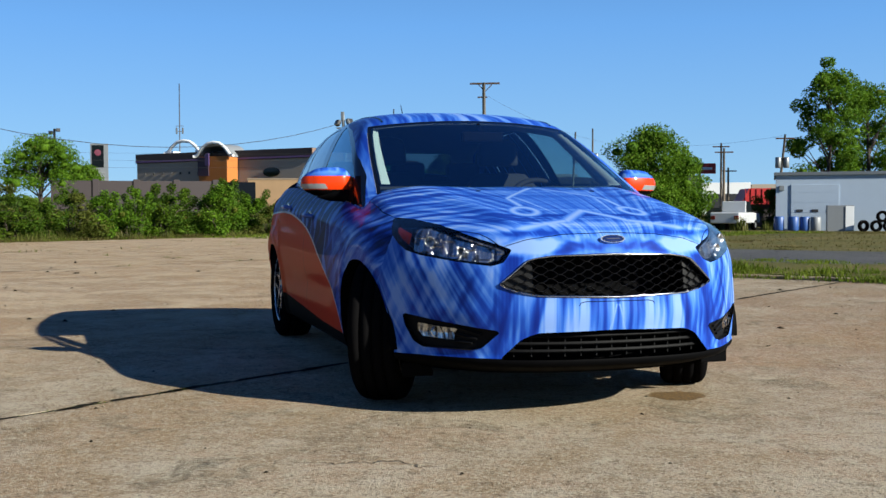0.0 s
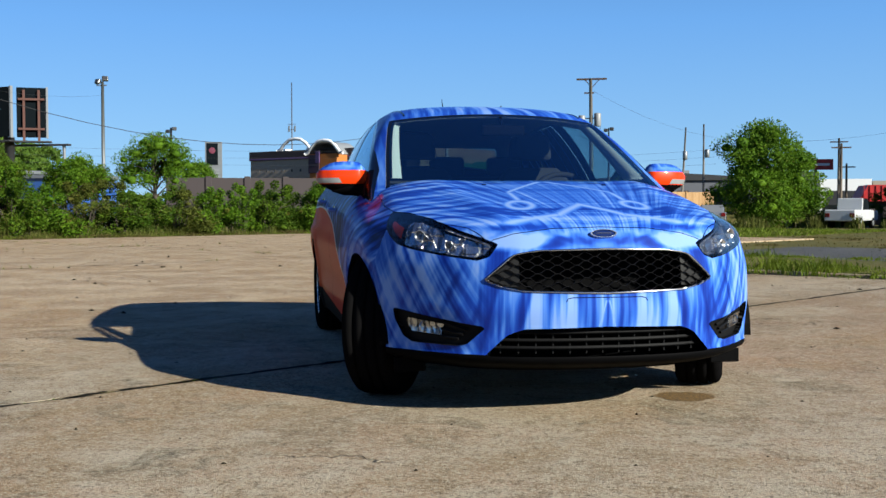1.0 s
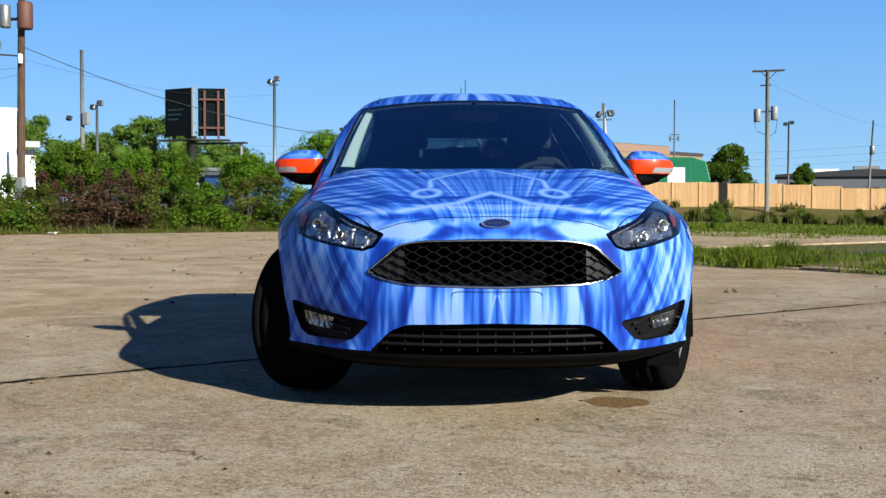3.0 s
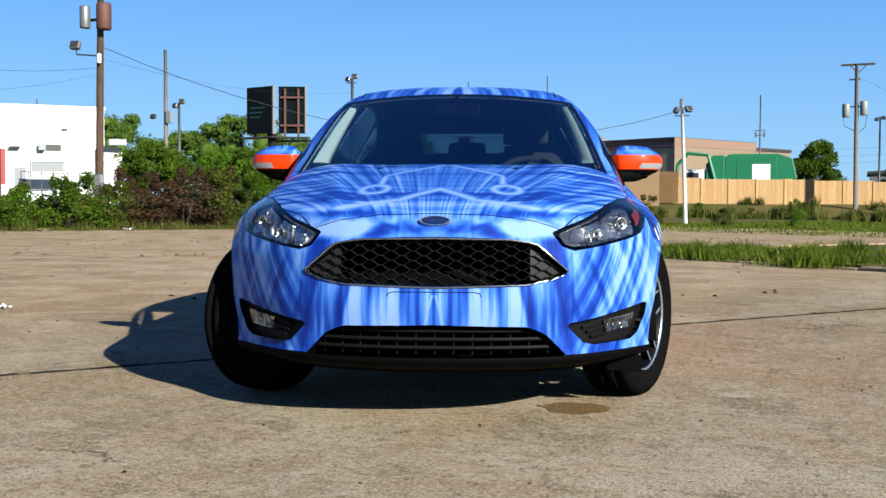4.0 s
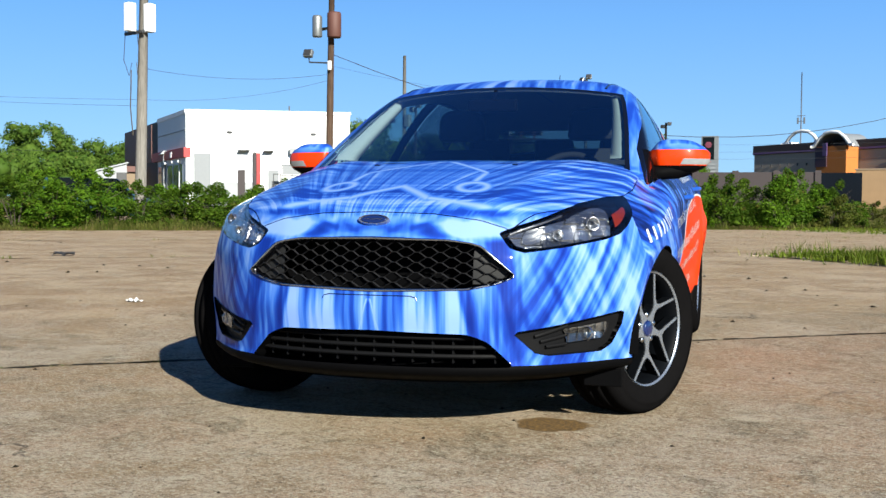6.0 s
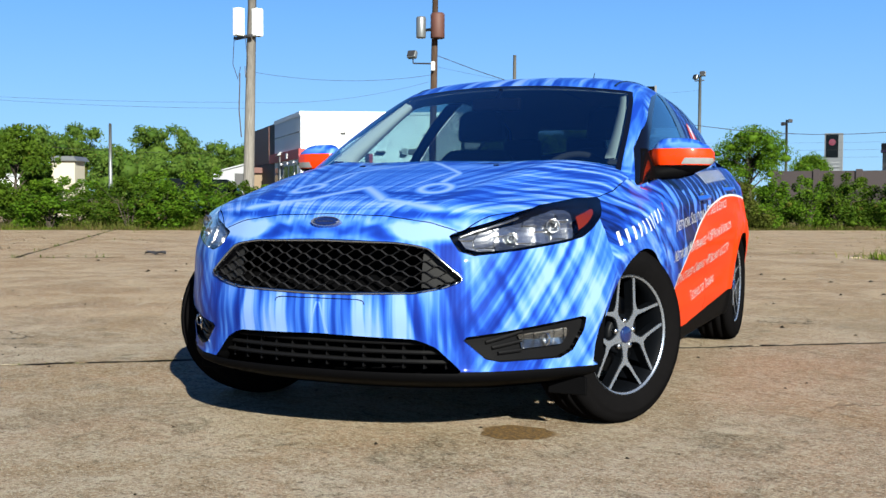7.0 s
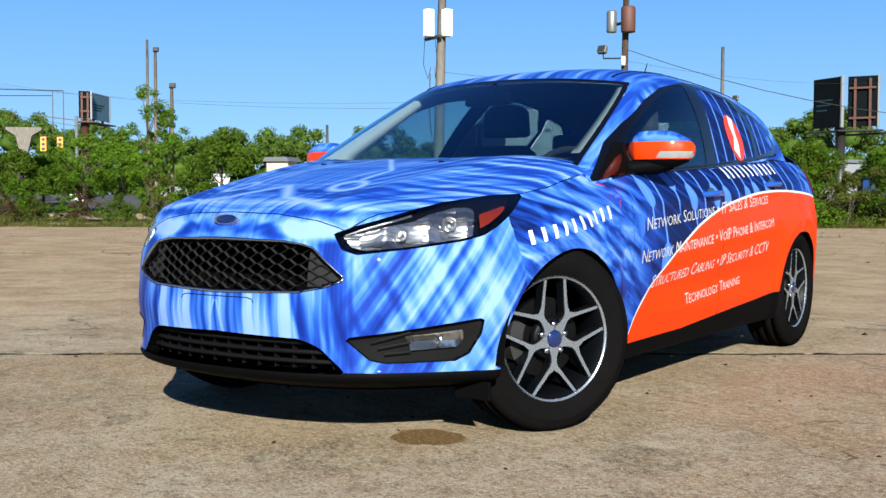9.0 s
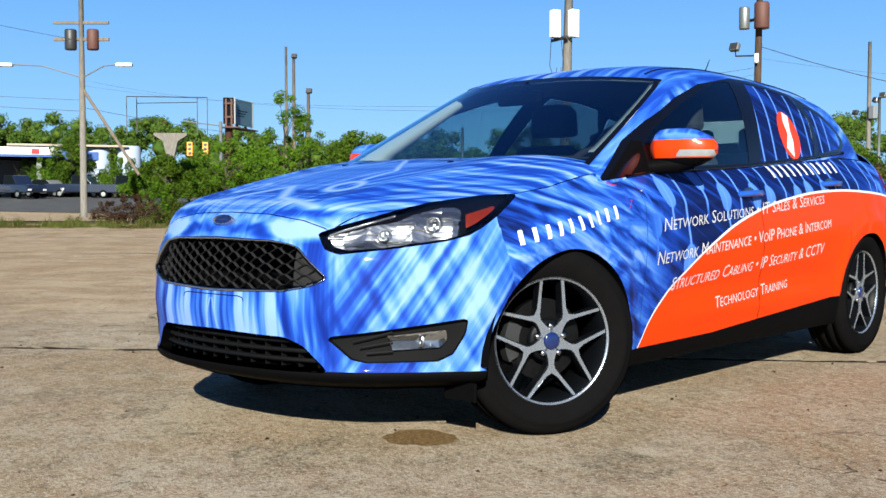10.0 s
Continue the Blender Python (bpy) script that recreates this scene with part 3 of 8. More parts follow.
def body(x, y, z):
    """Below 0 inside the car's lower body."""
    x, y, z = np.broadcast_arrays(np.asarray(x, float), np.asarray(y, float), np.asarray(z, float))
    ax = np.abs(x)
    ps = side_inset(z, y)
    ps = ps + .14 * ease(.235, .18, z) * ease(.0, -.35, y)
    a = front_angle(x, y)
    w = ease(28, 74, a)
    rf = np.interp(a, *FRONT_R) - (front_inset(z) * (1 - w) + ps * w)
    front = np.hypot(ax, FC - y) - rf
    b = np.degrees(np.arctan2(y - RC, ax))
    rr = np.interp(b, *REAR_R) - (ps + .05 * ease(20, 80, b) * ease(.6, 1.1, z))
    rear = np.hypot(ax, y - RC) - rr
    mid = ax - (curve(y, (FC, .899), (1.2, .893), (1.9, .893), (RC, .893)) - ps)
    wall = np.where(y < FC, front, np.where(y > RC, rear, mid))
    for c in (WHEEL_F, WHEEL_R):
        q = np.hypot(y - c, z - WHEEL_Z)
        wall = wall - .014 * np.exp(-((q - .375) / .05) ** 2) * (z > .1)
    # shoulder crease through the door handles
    crease = z - (.775 + .05 * (y - .3))
    wall = wall - .007 * np.exp(-(crease / .035) ** 2) * ease(.0, .5, y) + .006 * np.exp(-((crease + .10) / .06) ** 2) * ease(.3, .8, y) * ease(2.6, 2.2, y)
    # lower doors: a shallow hollow above a rounded sill
    wall = wall + (.011 * np.exp(-((z - .45) / .055) ** 2) - .006 * np.exp(-((z - .345) / .035) ** 2)) * ease(.45, .85, y) * ease(2.3, 1.9, y)
    return soft_max(wall, z - belt(x, y), .03 + .03 * ease(-.3, .3, y))


def cabin(x, y, z):
    """Below 0 inside the greenhouse."""
    x, y, z = np.broadcast_arrays(np.asarray(x, float), np.asarray(y, float), np.asarray(z, float))
    ax = np.abs(x)
    screen = (.09 + (z - .965) * 2.12 + .50 * ax ** 2 + .25 * ax ** 4 - y) * .43
    roof = z - (curve(y, (.5, 1.24), (.9, 1.358), (1.1, 1.404), (1.35, 1.436), (1.6, 1.448), (1.9, 1.446), (2.4, 1.43), (2.8, 1.39), (3.1, 1.34)) - .055 * ax ** 2 - .14 * ax ** 4)
    wide = .803 - .30 * (z - .90) - .45 * np.maximum(z - 1.0, 0) ** 2 - .06 * np.maximum((y - 1.3) / 1.5, 0) ** 2 - .02 * np.maximum((.9 - y) / .6, 0) ** 2
    side = ax - wide
    tail = (y - (3.22 - .62 * (z - 1.0) - .9 * np.maximum(z - 1.25, 0) ** 2 * 0 - .16 * ax ** 2)) * .8
    f = soft_max(roof, side, .07)
    f = soft_max(f, screen, .018)
    return soft_max(f, tail, .05)

# ---- mesh helpers ----
def finish(name, me, mat, parent=None, label="", smooth=False):
    me.materials.append(mat)
    if smooth:
        me.polygons.foreach_set("use_smooth", [True] * len(me.polygons))
    ob = new(name, me)
    ob.parent = parent
    if label:
        ob["label"] = label
    return ob


def part(name, bm, mat, parent, label="", smooth=False):
    """Links a bmesh as one mesh object under a thing or a part."""
    me = bpy.data.meshes.new(name)
    bm.to_mesh(me)
    bm.free()
    return finish(name, me, mat, parent, label, smooth)


def sheet(name, verts, faces, mat, parent=None, label="", smooth=True):
    """A mesh from arrays; faces are rows padded with -1."""
    faces = [tuple(i for i in f if i >= 0) for f in np.asarray(faces).tolist()]
    used = np.unique(np.concatenate([np.array(f) for f in faces])) if faces else np.zeros(0, int)
    at = -np.ones(len(verts), int)
    at[used] = np.arange(len(used))
    me = bpy.data.meshes.new(name)
    me.from_pydata(np.asarray(verts)[used].tolist(), [], [tuple(at[list(f)].tolist()) for f in faces])
    me.update()
    return finish(name, me, mat, parent, label, smooth)


def thing(name, m=None, label="", category="", group="", kind=""):
    ob = new(name)
    ob.empty_display_size = 0.2
    if m is not None:
        ob.matrix_world = m
    return tagged(ob, label, category, group, kind)


def box(bm, x0, x1, y0, y1, z0, z1, bevel=0.0, m=None):
    """Adds a box, its edges bevelled."""
    vs = [bm.verts.new((x, y, z)) for x in (x0, x1) for y in (y0, y1) for z in (z0, z1)]
    fs = [bm.faces.new([vs[i] for i in q]) for q in ((0, 1, 3, 2), (4, 6, 7, 5), (0, 4, 5, 1), (2, 3, 7, 6), (0, 2, 6, 4), (1, 5, 7, 3))]
    if m is not None:
        bmesh.ops.transform(bm, matrix=m, verts=vs)
    if bevel > 0:
        es = list({e for f in fs for e in f.edges})
        bmesh.ops.bevel(bm, geom=es, offset=bevel, segments=2, affect="EDGES", profile=0.5)
    return bm


def boxed(x0, x1, y0, y1, z0, z1, bevel=0.0):
    return box(bmesh.new(), x0, x1, y0, y1, z0, z1, bevel)


def spin(profile, steps=48, axis="X", arc=360.0):
    """A bmesh turned from (radius, along) pairs round the axis."""
    bm = bmesh.new()
    whole = arc >= 359.9
    n = steps if whole else steps + 1
    rings = []
    for k in range(n):
        a = radians(arc) * k / steps
        c, s = math.cos(a), math.sin(a)
        rings.append([bm.verts.new({"X": (h, r * c, r * s), "Y": (r * c, h, r * s), "Z": (r * c, r * s, h)}[axis]) for r, h in profile])
    for k in range(steps):
        a, b = rings[k], rings[(k + 1) % n]
        for i in range(len(profile) - 1):
            bm.faces.new((a[i], a[i + 1], b[i + 1], b[i]))
    bmesh.ops.remove_doubles(bm, verts=bm.verts, dist=1e-5)
    bmesh.ops.recalc_face_normals(bm, faces=bm.faces)
    return bm


def tube(points, radius, sides=8, bm=None, caps=True):
    """A bmesh pipe through points; radius may be one number or one for each point."""
    bm = bm or bmesh.new()
    pts = [Vector(p) for p in points]
    rads = radius if isinstance(radius, (list, tuple)) else [radius] * len(pts)
    rings, ref = [], None
    for i, p in enumerate(pts):
        d = (pts[min(i + 1, len(pts) - 1)] - pts[max(i - 1, 0)]).normalized()
        if ref is None:
            ref = Vector((0, 0, 1)) if abs(d.z) < 0.9 else Vector((1, 0, 0))
        u = d.cross(ref).normalized()
        w = u.cross(d).normalized()
        ref = w
        rings.append([bm.verts.new(p + rads[i] * (math.cos(a) * u + math.sin(a) * w)) for a in (2 * math.pi * k / sides for k in range(sides))])
    for a, b in zip(rings, rings[1:]):
        for k in range(sides):
            bm.faces.new((a[k], a[(k + 1) % sides], b[(k + 1) % sides], b[k]))
    if caps:
        bm.faces.new(rings[0])
        bm.faces.new(list(reversed(rings[-1])))
    return bm


def prism(outline, y0, y1, bm=None, bevel=0.0):
    """Extrudes an (x, z) outline from y0 to y1."""
    bm = bm or bmesh.new()
    a = [bm.verts.new((x, y0, z)) for x, z in outline]
    b = [bm.verts.new((x, y1, z)) for x, z in outline]
    fs = [bm.faces.new(a), bm.faces.new(list(reversed(b)))]
    for i in range(len(a)):
        j = (i + 1) % len(a)
        fs.append(bm.faces.new((a[j], a[i], b[i], b[j])))
    bmesh.ops.recalc_face_normals(bm, faces=fs)
    if bevel > 0:
        es = list({e for f in fs for e in f.edges})
        bmesh.ops.bevel(bm, geom=es, offset=bevel, segments=2, affect="EDGES", profile=0.5)
    return bm


def polygon_distance(px, py, poly):
    """Signed distance to a polygon, below 0 inside."""
    poly = np.array(poly, float)
    d2, inside = np.full(np.shape(px), 1e9), np.zeros(np.shape(px), bool)
    for (ax, ay), (bx, by) in zip(poly, np.roll(poly, -1, 0)):
        ex, ey, wx, wy = bx - ax, by - ay, px - ax, py - ay
        s = np.clip((wx * ex + wy * ey) / (ex * ex + ey * ey + 1e-12), 0, 1)
        d2 = np.minimum(d2, (wx - s * ex) ** 2 + (wy - s * ey) ** 2)
        with np.errstate(divide="ignore", invalid="ignore"):
            cross = ((ay > py) != (by > py)) & (px < (bx - ax) * (py - ay) / (by - ay + 1e-15) + ax)
        inside ^= cross
    return np.where(inside, -1, 1) * np.sqrt(d2)


def clip(verts, faces, f):
    """Cuts a sheet along f = 0. Returns the vertices with the new ones, the faces inside (f < 0), those outside, and the cut edges."""
    wide = 10
    fv = f[np.maximum(faces, 0)]
    real = faces >= 0
    neg = np.where(real, fv < 0, True).all(1)
    pos = np.where(real, fv >= 0, True).all(1)
    extra, made, ins, outs, cuts = [], {}, [], [], []
    for row in faces[~neg & ~pos].tolist():
        row = [i for i in row if i >= 0]
        a, b, edge = [], [], []
        for i, j in zip(row, row[1:] + row[:1]):
            (a if f[i] < 0 else b).append(i)
            if (f[i] < 0) != (f[j] < 0):
                key = (min(i, j), max(i, j))
                if key not in made:
                    s = f[key[0]] / (f[key[0]] - f[key[1]])
                    made[key] = len(verts) + len(extra)
                    extra.append(verts[key[0]] * (1 - s) + verts[key[1]] * s)
                a.append(made[key])
                b.append(made[key])
                edge.append(made[key])
        if len(a) > 2:
            ins.append(a[:wide] + [-1] * (wide - len(a)))
        if len(b) > 2:
            outs.append(b[:wide] + [-1] * (wide - len(b)))
        if len(edge) == 2:
            cuts.append(edge)

    def joined(base, more):
        pad = -np.ones((len(base), wide - base.shape[1]), int)
        base = np.hstack([base, pad])
        return np.vstack([base, np.array(more, int).reshape(-1, wide)])

    return (np.vstack([verts, np.array(extra).reshape(-1, 3)]), joined(faces[neg], ins), joined(faces[pos], outs), cuts)


def mirrored(verts, faces):
    """Adds the other half, welded along the middle."""
    n = len(verts)
    at = np.where(np.abs(verts[:, 0]) < 1e-5, np.arange(n), np.arange(n) + n)
    other = np.where(faces >= 0, at[np.maximum(faces, 0)], -1)
    rows = []
    for r in other.tolist():
        r = [i for i in r if i >= 0][::-1]
        rows.append(r + [-1] * (faces.shape[1] - len(r)))
    return np.vstack([verts, verts * (-1, 1, 1)]), np.vstack([faces, np.array(rows, int).reshape(-1, faces.shape[1])])


def flipped(verts, faces):
    """The mirrored half alone."""
    rows = []
    for r in faces.tolist():
        r = [i for i in r if i >= 0][::-1]
        rows.append(r + [-1] * (faces.shape[1] - len(r)))
    return verts * (-1, 1, 1), np.array(rows, int).reshape(-1, faces.shape[1])


def shell(field, stations, levels, fans, zc, far=1.6):
    """Half of a closed form, x >= 0: rays outwards from a spine meet the field's zero. stations: (y of the spine point, degrees round from the
    nose); levels: heights below zc met level; fans: degrees above level, at zc."""
    rays_o, rays_d = [], []
    for ys, a in stations:
        h = np.array((math.sin(radians(a)), -math.cos(radians(a))))
        for z in levels:
            rays_o.append((0, ys, z))
            rays_d.append((h[0], h[1], 0))
        for e in fans:
            c, s = math.cos(radians(e)), math.sin(radians(e))
            rays_o.append((0, ys, zc))
            rays_d.append((h[0] * c, h[1] * c, s))
    o, d = np.array(rays_o, float), np.array(rays_d, float)
    lo, hi = np.zeros(len(o)), np.full(len(o), far)
    for _ in range(34):
        m = (lo + hi) / 2
        p = o + m[:, None] * d
        inside = field(p[:, 0], p[:, 1], p[:, 2]) < 0
        lo, hi = np.where(inside, m, lo), np.where(inside, hi, m)
    p = o + lo[:, None] * d
    p[np.abs(p[:, 0]) < 1e-6, 0] = 0
    nv, nu = len(levels) + len(fans), len(stations)
    i = np.arange(nu * nv).reshape(nu, nv)
    q = np.stack([i[:-1, :-1], i[1:, :-1], i[1:, 1:], i[:-1, 1:]], -1).reshape(-1, 4)
    return p, q


def outward(field, p, h=1e-3):
    g = np.stack([field(p[:, 0] + h, p[:, 1], p[:, 2]) - field(p[:, 0] - h, p[:, 1], p[:, 2]), field(p[:, 0], p[:, 1] + h, p[:, 2]) - field(p[:, 0], p[:, 1] - h, p[:, 2]),
                  field(p[:, 0], p[:, 1], p[:, 2] + h) - field(p[:, 0], p[:, 1], p[:, 2] - h)], -1)
    return g / np.maximum(np.linalg.norm(g, axis=1, keepdims=True), 1e-9)


def rim(verts, cuts, step):
    """Walls from the cut edges along step (one vector, or one for each vertex)."""
    ids = sorted({i for e in cuts for i in e})
    at = {i: k for k, i in enumerate(ids)}
    base = verts[ids]
    deep = base + (step[ids] if np.ndim(step) == 2 else np.asarray(step))
    n = len(ids)
    faces = np.array([(at[a], at[b], at[b] + n, at[a] + n) for a, b in cuts], int)
    return np.vstack([base, deep]), faces


def on_side(y, z, proud=0.0, field=None):
    """x of the car's left flank at y, z."""
    lo, hi = np.zeros(np.shape(y)), np.full(np.shape(y), 1.3)
    for _ in range(30):
        m = (lo + hi) / 2
        inside = (field or body)(m, y, z) < 0
        lo, hi = np.where(inside, m, lo), np.where(inside, hi, m)
    return lo + proud

# ---- ground: concrete lot, verge, road, field ----
UD, CD = np.array((.542, .840)), np.array((-.840, .542))      # the lot's two joint directions


def lot(u, c, z=0.0):
    p = UD * u + CD * c
    return (float(p[0]), float(p[1]), z)


def terrain(x, y):
    x, y = np.asarray(x, float), np.asarray(y, float)
    r, a = np.hypot(x, y), np.degrees(np.arctan2(x, y))
    bank = .95 * ease(76.5, 79.5, r) * ease(-26, -18, a) * ease(10, 6, a)
    left = 1.3 * ease(58, 92, r) * ease(-20, -40, a)
    dip = -.25 * ease(45, 70, r) * ease(-3, 2, a)
    rough = .05 * np.sin(x * .31 + 1) * np.sin(y * .27) * ease(30, 50, r)
    return -.035 + bank + left + dip + rough


xs = np.concatenate([np.linspace(-1500, -130, 12), np.linspace(-120, 60, 91), np.linspace(75, 1500, 12)])
ys = np.concatenate([np.linspace(-1500, -45, 12), np.linspace(-40, 130, 86), np.linspace(145, 1500, 12)])
gx, gy = np.meshgrid(xs, ys, indexing="ij")
gv = np.stack([gx, gy, terrain(gx, gy)], -1).reshape(-1, 3)
gi = np.arange(gx.size).reshape(gx.shape)
gq = np.stack([gi[:-1, :-1], gi[1:, :-1], gi[1:, 1:], gi[:-1, 1:]], -1).reshape(-1, 4)
ground = sheet("ground", gv, gq, TURF)
tagged(ground, "rough turf and soil reaching the horizon", "ground", kind="structure")

pavement = tagged(thing("pavement"), "worn brownish concrete slabs with weedy joints", "pavement", kind="structure")


def slab(u0, u1, c0, c1, gap=.011):
    """One cast slab with a worn, slightly rounded edge."""
    bm = bmesh.new()
    u0, u1, c0, c1 = u0 + gap, u1 - gap, c0 + gap, c1 - gap
    rows = [[lot(a, b, z) for a, b in ((u0 + i, c0 + i), (u1 - i, c0 + i), (u1 - i, c1 - i), (u0 + i, c1 - i))] for z, i in ((-.06, 0), (-.007, 0), (0, .008))]
    vs = [[bm.verts.new(p) for p in r] for r in rows]
    for a, b in zip(vs, vs[1:]):
        for k in range(4):
            bm.faces.new((a[k], a[(k + 1) % 4], b[(k + 1) % 4], b[k]))
    bm.faces.new(vs[-1])
    bmesh.ops.recalc_face_normals(bm, faces=bm.faces)
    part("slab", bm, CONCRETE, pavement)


U_LINES, C_LINES = [-33.8, -24.8, -15.8, -6.8, 2.2, 13.75], [-32.2, -26.2, -20.2, -14.2, -8.2, -2.2, 3.80, 14.45, 22.0, 27.84, 30.6]
U_FAR = [-33.8, -24.8, -15.8, -7.6, 1.35, 13.75]
for ca, cb in zip(C_LINES, C_LINES[1:]):
    us = U_LINES if ca < 3 else [-33.8, -20.0, 13.75] if ca < 10 else U_FAR
    for ua, ub in zip(us, us[1:]):
        slab(ua, ub, ca, cb)
for ua, ub in ((13.75, 22.0), (22.0, 31.0)):
    for ca, cb in ((13.2, 14.45), (14.45, 22.0), (22.0, 27.84), (27.84, 30.2)):
        slab(ua, ub, ca, cb)
for ua, ub in ((-33.8, -24.8), (-24.8, -15.8), (-15.8, -6.8)):
    slab(ua, ub, 30.6, 36.5)

# dark earth packed into the joints, lower than the slabs' edges and uneven in width
r = np.random.default_rng(61)
sv, sf = [], []


def joint(run, across, a, b):
    n = int((b - a) / .12)
    k = len(sv)
    for i in range(n + 1):
        s = a + (b - a) * i / n
        w, off = r.uniform(.0115, .0175), r.normal(0, .0012)
        for side in (-1, 1):
            p = lot(s, across + off + side * w, -.0022) if run == "u" else lot(across + off + side * w, s, -.0022)
            sv.append(p)
        if i:
            j = k + 2 * i
            sf.append((j - 2, j, j + 1, j - 1))


for c in C_LINES[3:-1]:
    joint("u", c, -24.0, 13.7)
for u in U_LINES[2:-1]:
    joint("c", u, -14.0, 3.8)
for u in U_FAR[2:-1]:
    joint("c", u, 14.45, 30.5)
me = bpy.data.meshes.new("joint_soil")
me.from_pydata(sv, [], sf)
tagged(finish("joint_soil", me, SOIL), "dark earth packed in the slab joints", "soil", kind="stuff")
# crumbled edges: ragged flakes of soil and broken concrete lying along the joints
sv, sf = [], []


def crumbs(run, across, a, b, step, wide):
    s = a
    while s < b:
        s += r.exponential(step)
        l, w, off = r.uniform(.02, .16) * (1 + wide * 4), r.uniform(.006, .024) * (1 + wide * 6), r.normal(0, .012)
        k, m = len(sv), 9
        for i in range(m):
            t = 2 * math.pi * i / m
            q = r.uniform(.55, 1.15)
            along, side = s + l * q * math.cos(t), across + off + w * q * math.sin(t)
            sv.append(lot(along, side, .0014) if run == "u" else lot(side, along, .0014))
        sf.append(tuple(range(k, k + m)))


crumbs("u", 3.80, -8.0, 13.6, .05, 0)
for c in (14.45, 22.0, 27.84):
    crumbs("u", c, -12.0, 13.6, .22, .25)
for u in (1.35, -7.6):
    crumbs("c", u, 14.45, 30.5, .22, .25)
me = bpy.data.meshes.new("joint_crumbs")
me.from_pydata(sv, [], sf)
tagged(finish("joint_crumbs", me, SOIL), "crumbled dirt along the broken slab edges", "soil", kind="stuff")

# the side road behind the verge, and the street far to the left
def strip(name, u0, u1, c0, c1, mat, z, label, category):
    uu, cc = np.linspace(u0, u1, 9), np.linspace(c0, c1, 60)
    g = np.array([lot(u, c) for u in uu for c in cc])
    g[:, 2] = np.maximum(terrain(g[:, 0], g[:, 1]), -.035) + z
    i = np.arange(len(g)).reshape(len(uu), len(cc))
    ob = sheet(name, g, np.stack([i[:-1, :-1], i[1:, :-1], i[1:, 1:], i[:-1, 1:]], -1).reshape(-1, 4), mat)
    return tagged(ob, label, category, kind="structure")


strip("road", 18.6, 24.5, 10.5, -90, ASPHALT, .02, "grey worn asphalt side road", "road")
strip("street", -60, 6, 44, 61.5, CONCRETE, .03, "pale worn concrete street beyond the lot", "road")
strip("forecourt", -60, -8, 62, 110, ASPHALT, .03, "asphalt forecourt of the filling station", "road")

# raised verge with a concrete kerb along the lot's edge
bm = bmesh.new()
uu, cc = np.linspace(13.98, 18.2, 9), np.linspace(12.8, -60, 120)
rows = []
for c in cc:
    row = []
    for u in uu:
        k = (u - 13.98) / 4.22
        p = lot(u, c, .045 + .02 * math.sin(k * math.pi) + .012 * math.sin(c * 1.7 + u * 2.3) - .09 * max(0, k - .8) / .2)
        row.append(bm.verts.new(p))
    rows.append(row)
for a, b in zip(rows, rows[1:]):
    for k in range(len(uu) - 1):
        bm.faces.new((a[k], a[k + 1], b[k + 1], b[k]))
bmesh.ops.recalc_face_normals(bm, faces=bm.faces)
verge = part("verge", bm, TURF, None, smooth=True)
tagged(verge, "raised grass verge between the lot and the side road", "verge", kind="structure")
kerb = tagged(thing("kerb"), "broken low concrete kerb along the verge", "kerb", kind="structure")
random.seed(4)
c = 12.8
while c > -50:
    ln = random.choice((1.9, 2.4, 3.0))
    bm = bmesh.new()
    h = random.uniform(.015, .05)
    box(bm, 0, .18, -ln + .02, 0, -.04, h, .02)
    m = Matrix.Translation(lot(13.80, c)) @ Matrix(((UD[0], CD[0], 0, 0), (UD[1], CD[1], 0, 0), (0, 0, 1, 0), (0, 0, 0, 1))) @ pose(0, 0, 0, 0, random.uniform(-2, 2), random.uniform(-.8, .8))
    bmesh.ops.transform(bm, matrix=m, verts=bm.verts)
    bmesh.ops.recalc_face_normals(bm, faces=bm.faces)
    part("kerb_stone", bm, CONCRETE, kerb)
    c -= ln


# ---- grass ----
def blades(name, spots, height, width, mat, label, category="grass", seed=1, lean=.35):
    """Many single blades: spots are rows of x, y, z."""
    r = np.random.default_rng(seed)
    n = len(spots)
    a = r.uniform(0, 2 * np.pi, n)
    h = height * r.uniform(.35, 1.3, n)
    w = width * r.uniform(.6, 1.3, n)
    d = np.stack([np.cos(a), np.sin(a), np.zeros(n)], -1)
    side = np.stack([-np.sin(a), np.cos(a), np.zeros(n)], -1)
    p = np.asarray(spots, float)
    h = h * np.clip(.72 + .30 * np.sin(1.9 * p[:, 0] + .8 * p[:, 1]) * np.sin(1.3 * p[:, 1] - 1.1 * p[:, 0]) + .30 * np.sin(4.7 * p[:, 0] - 3.1 * p[:, 1] + 1.0), .25, 1.4)
    tip = p + d * (h * lean * r.uniform(.3, 1.6, n))[:, None] + np.array((0, 0, 1)) * h[:, None]
    midp = p + d * (h * lean * .25)[:, None] + np.array((0, 0, .55)) * h[:, None]
    v = np.stack([p - side * w[:, None], p + side * w[:, None], midp + side * w[:, None] * .8, midp - side * w[:, None] * .8, tip], 1).reshape(-1, 3)
    i = np.arange(n)[:, None] * 5
    me = bpy.data.meshes.new(name)
    quads, tris = (i + (0, 1, 2, 3)), (i + (3, 2, 4))
    me.from_pydata(v.tolist(), [], quads.tolist() + tris.tolist())
    ob = finish(name, me, mat)
    return tagged(ob, label, category, kind="stuff")


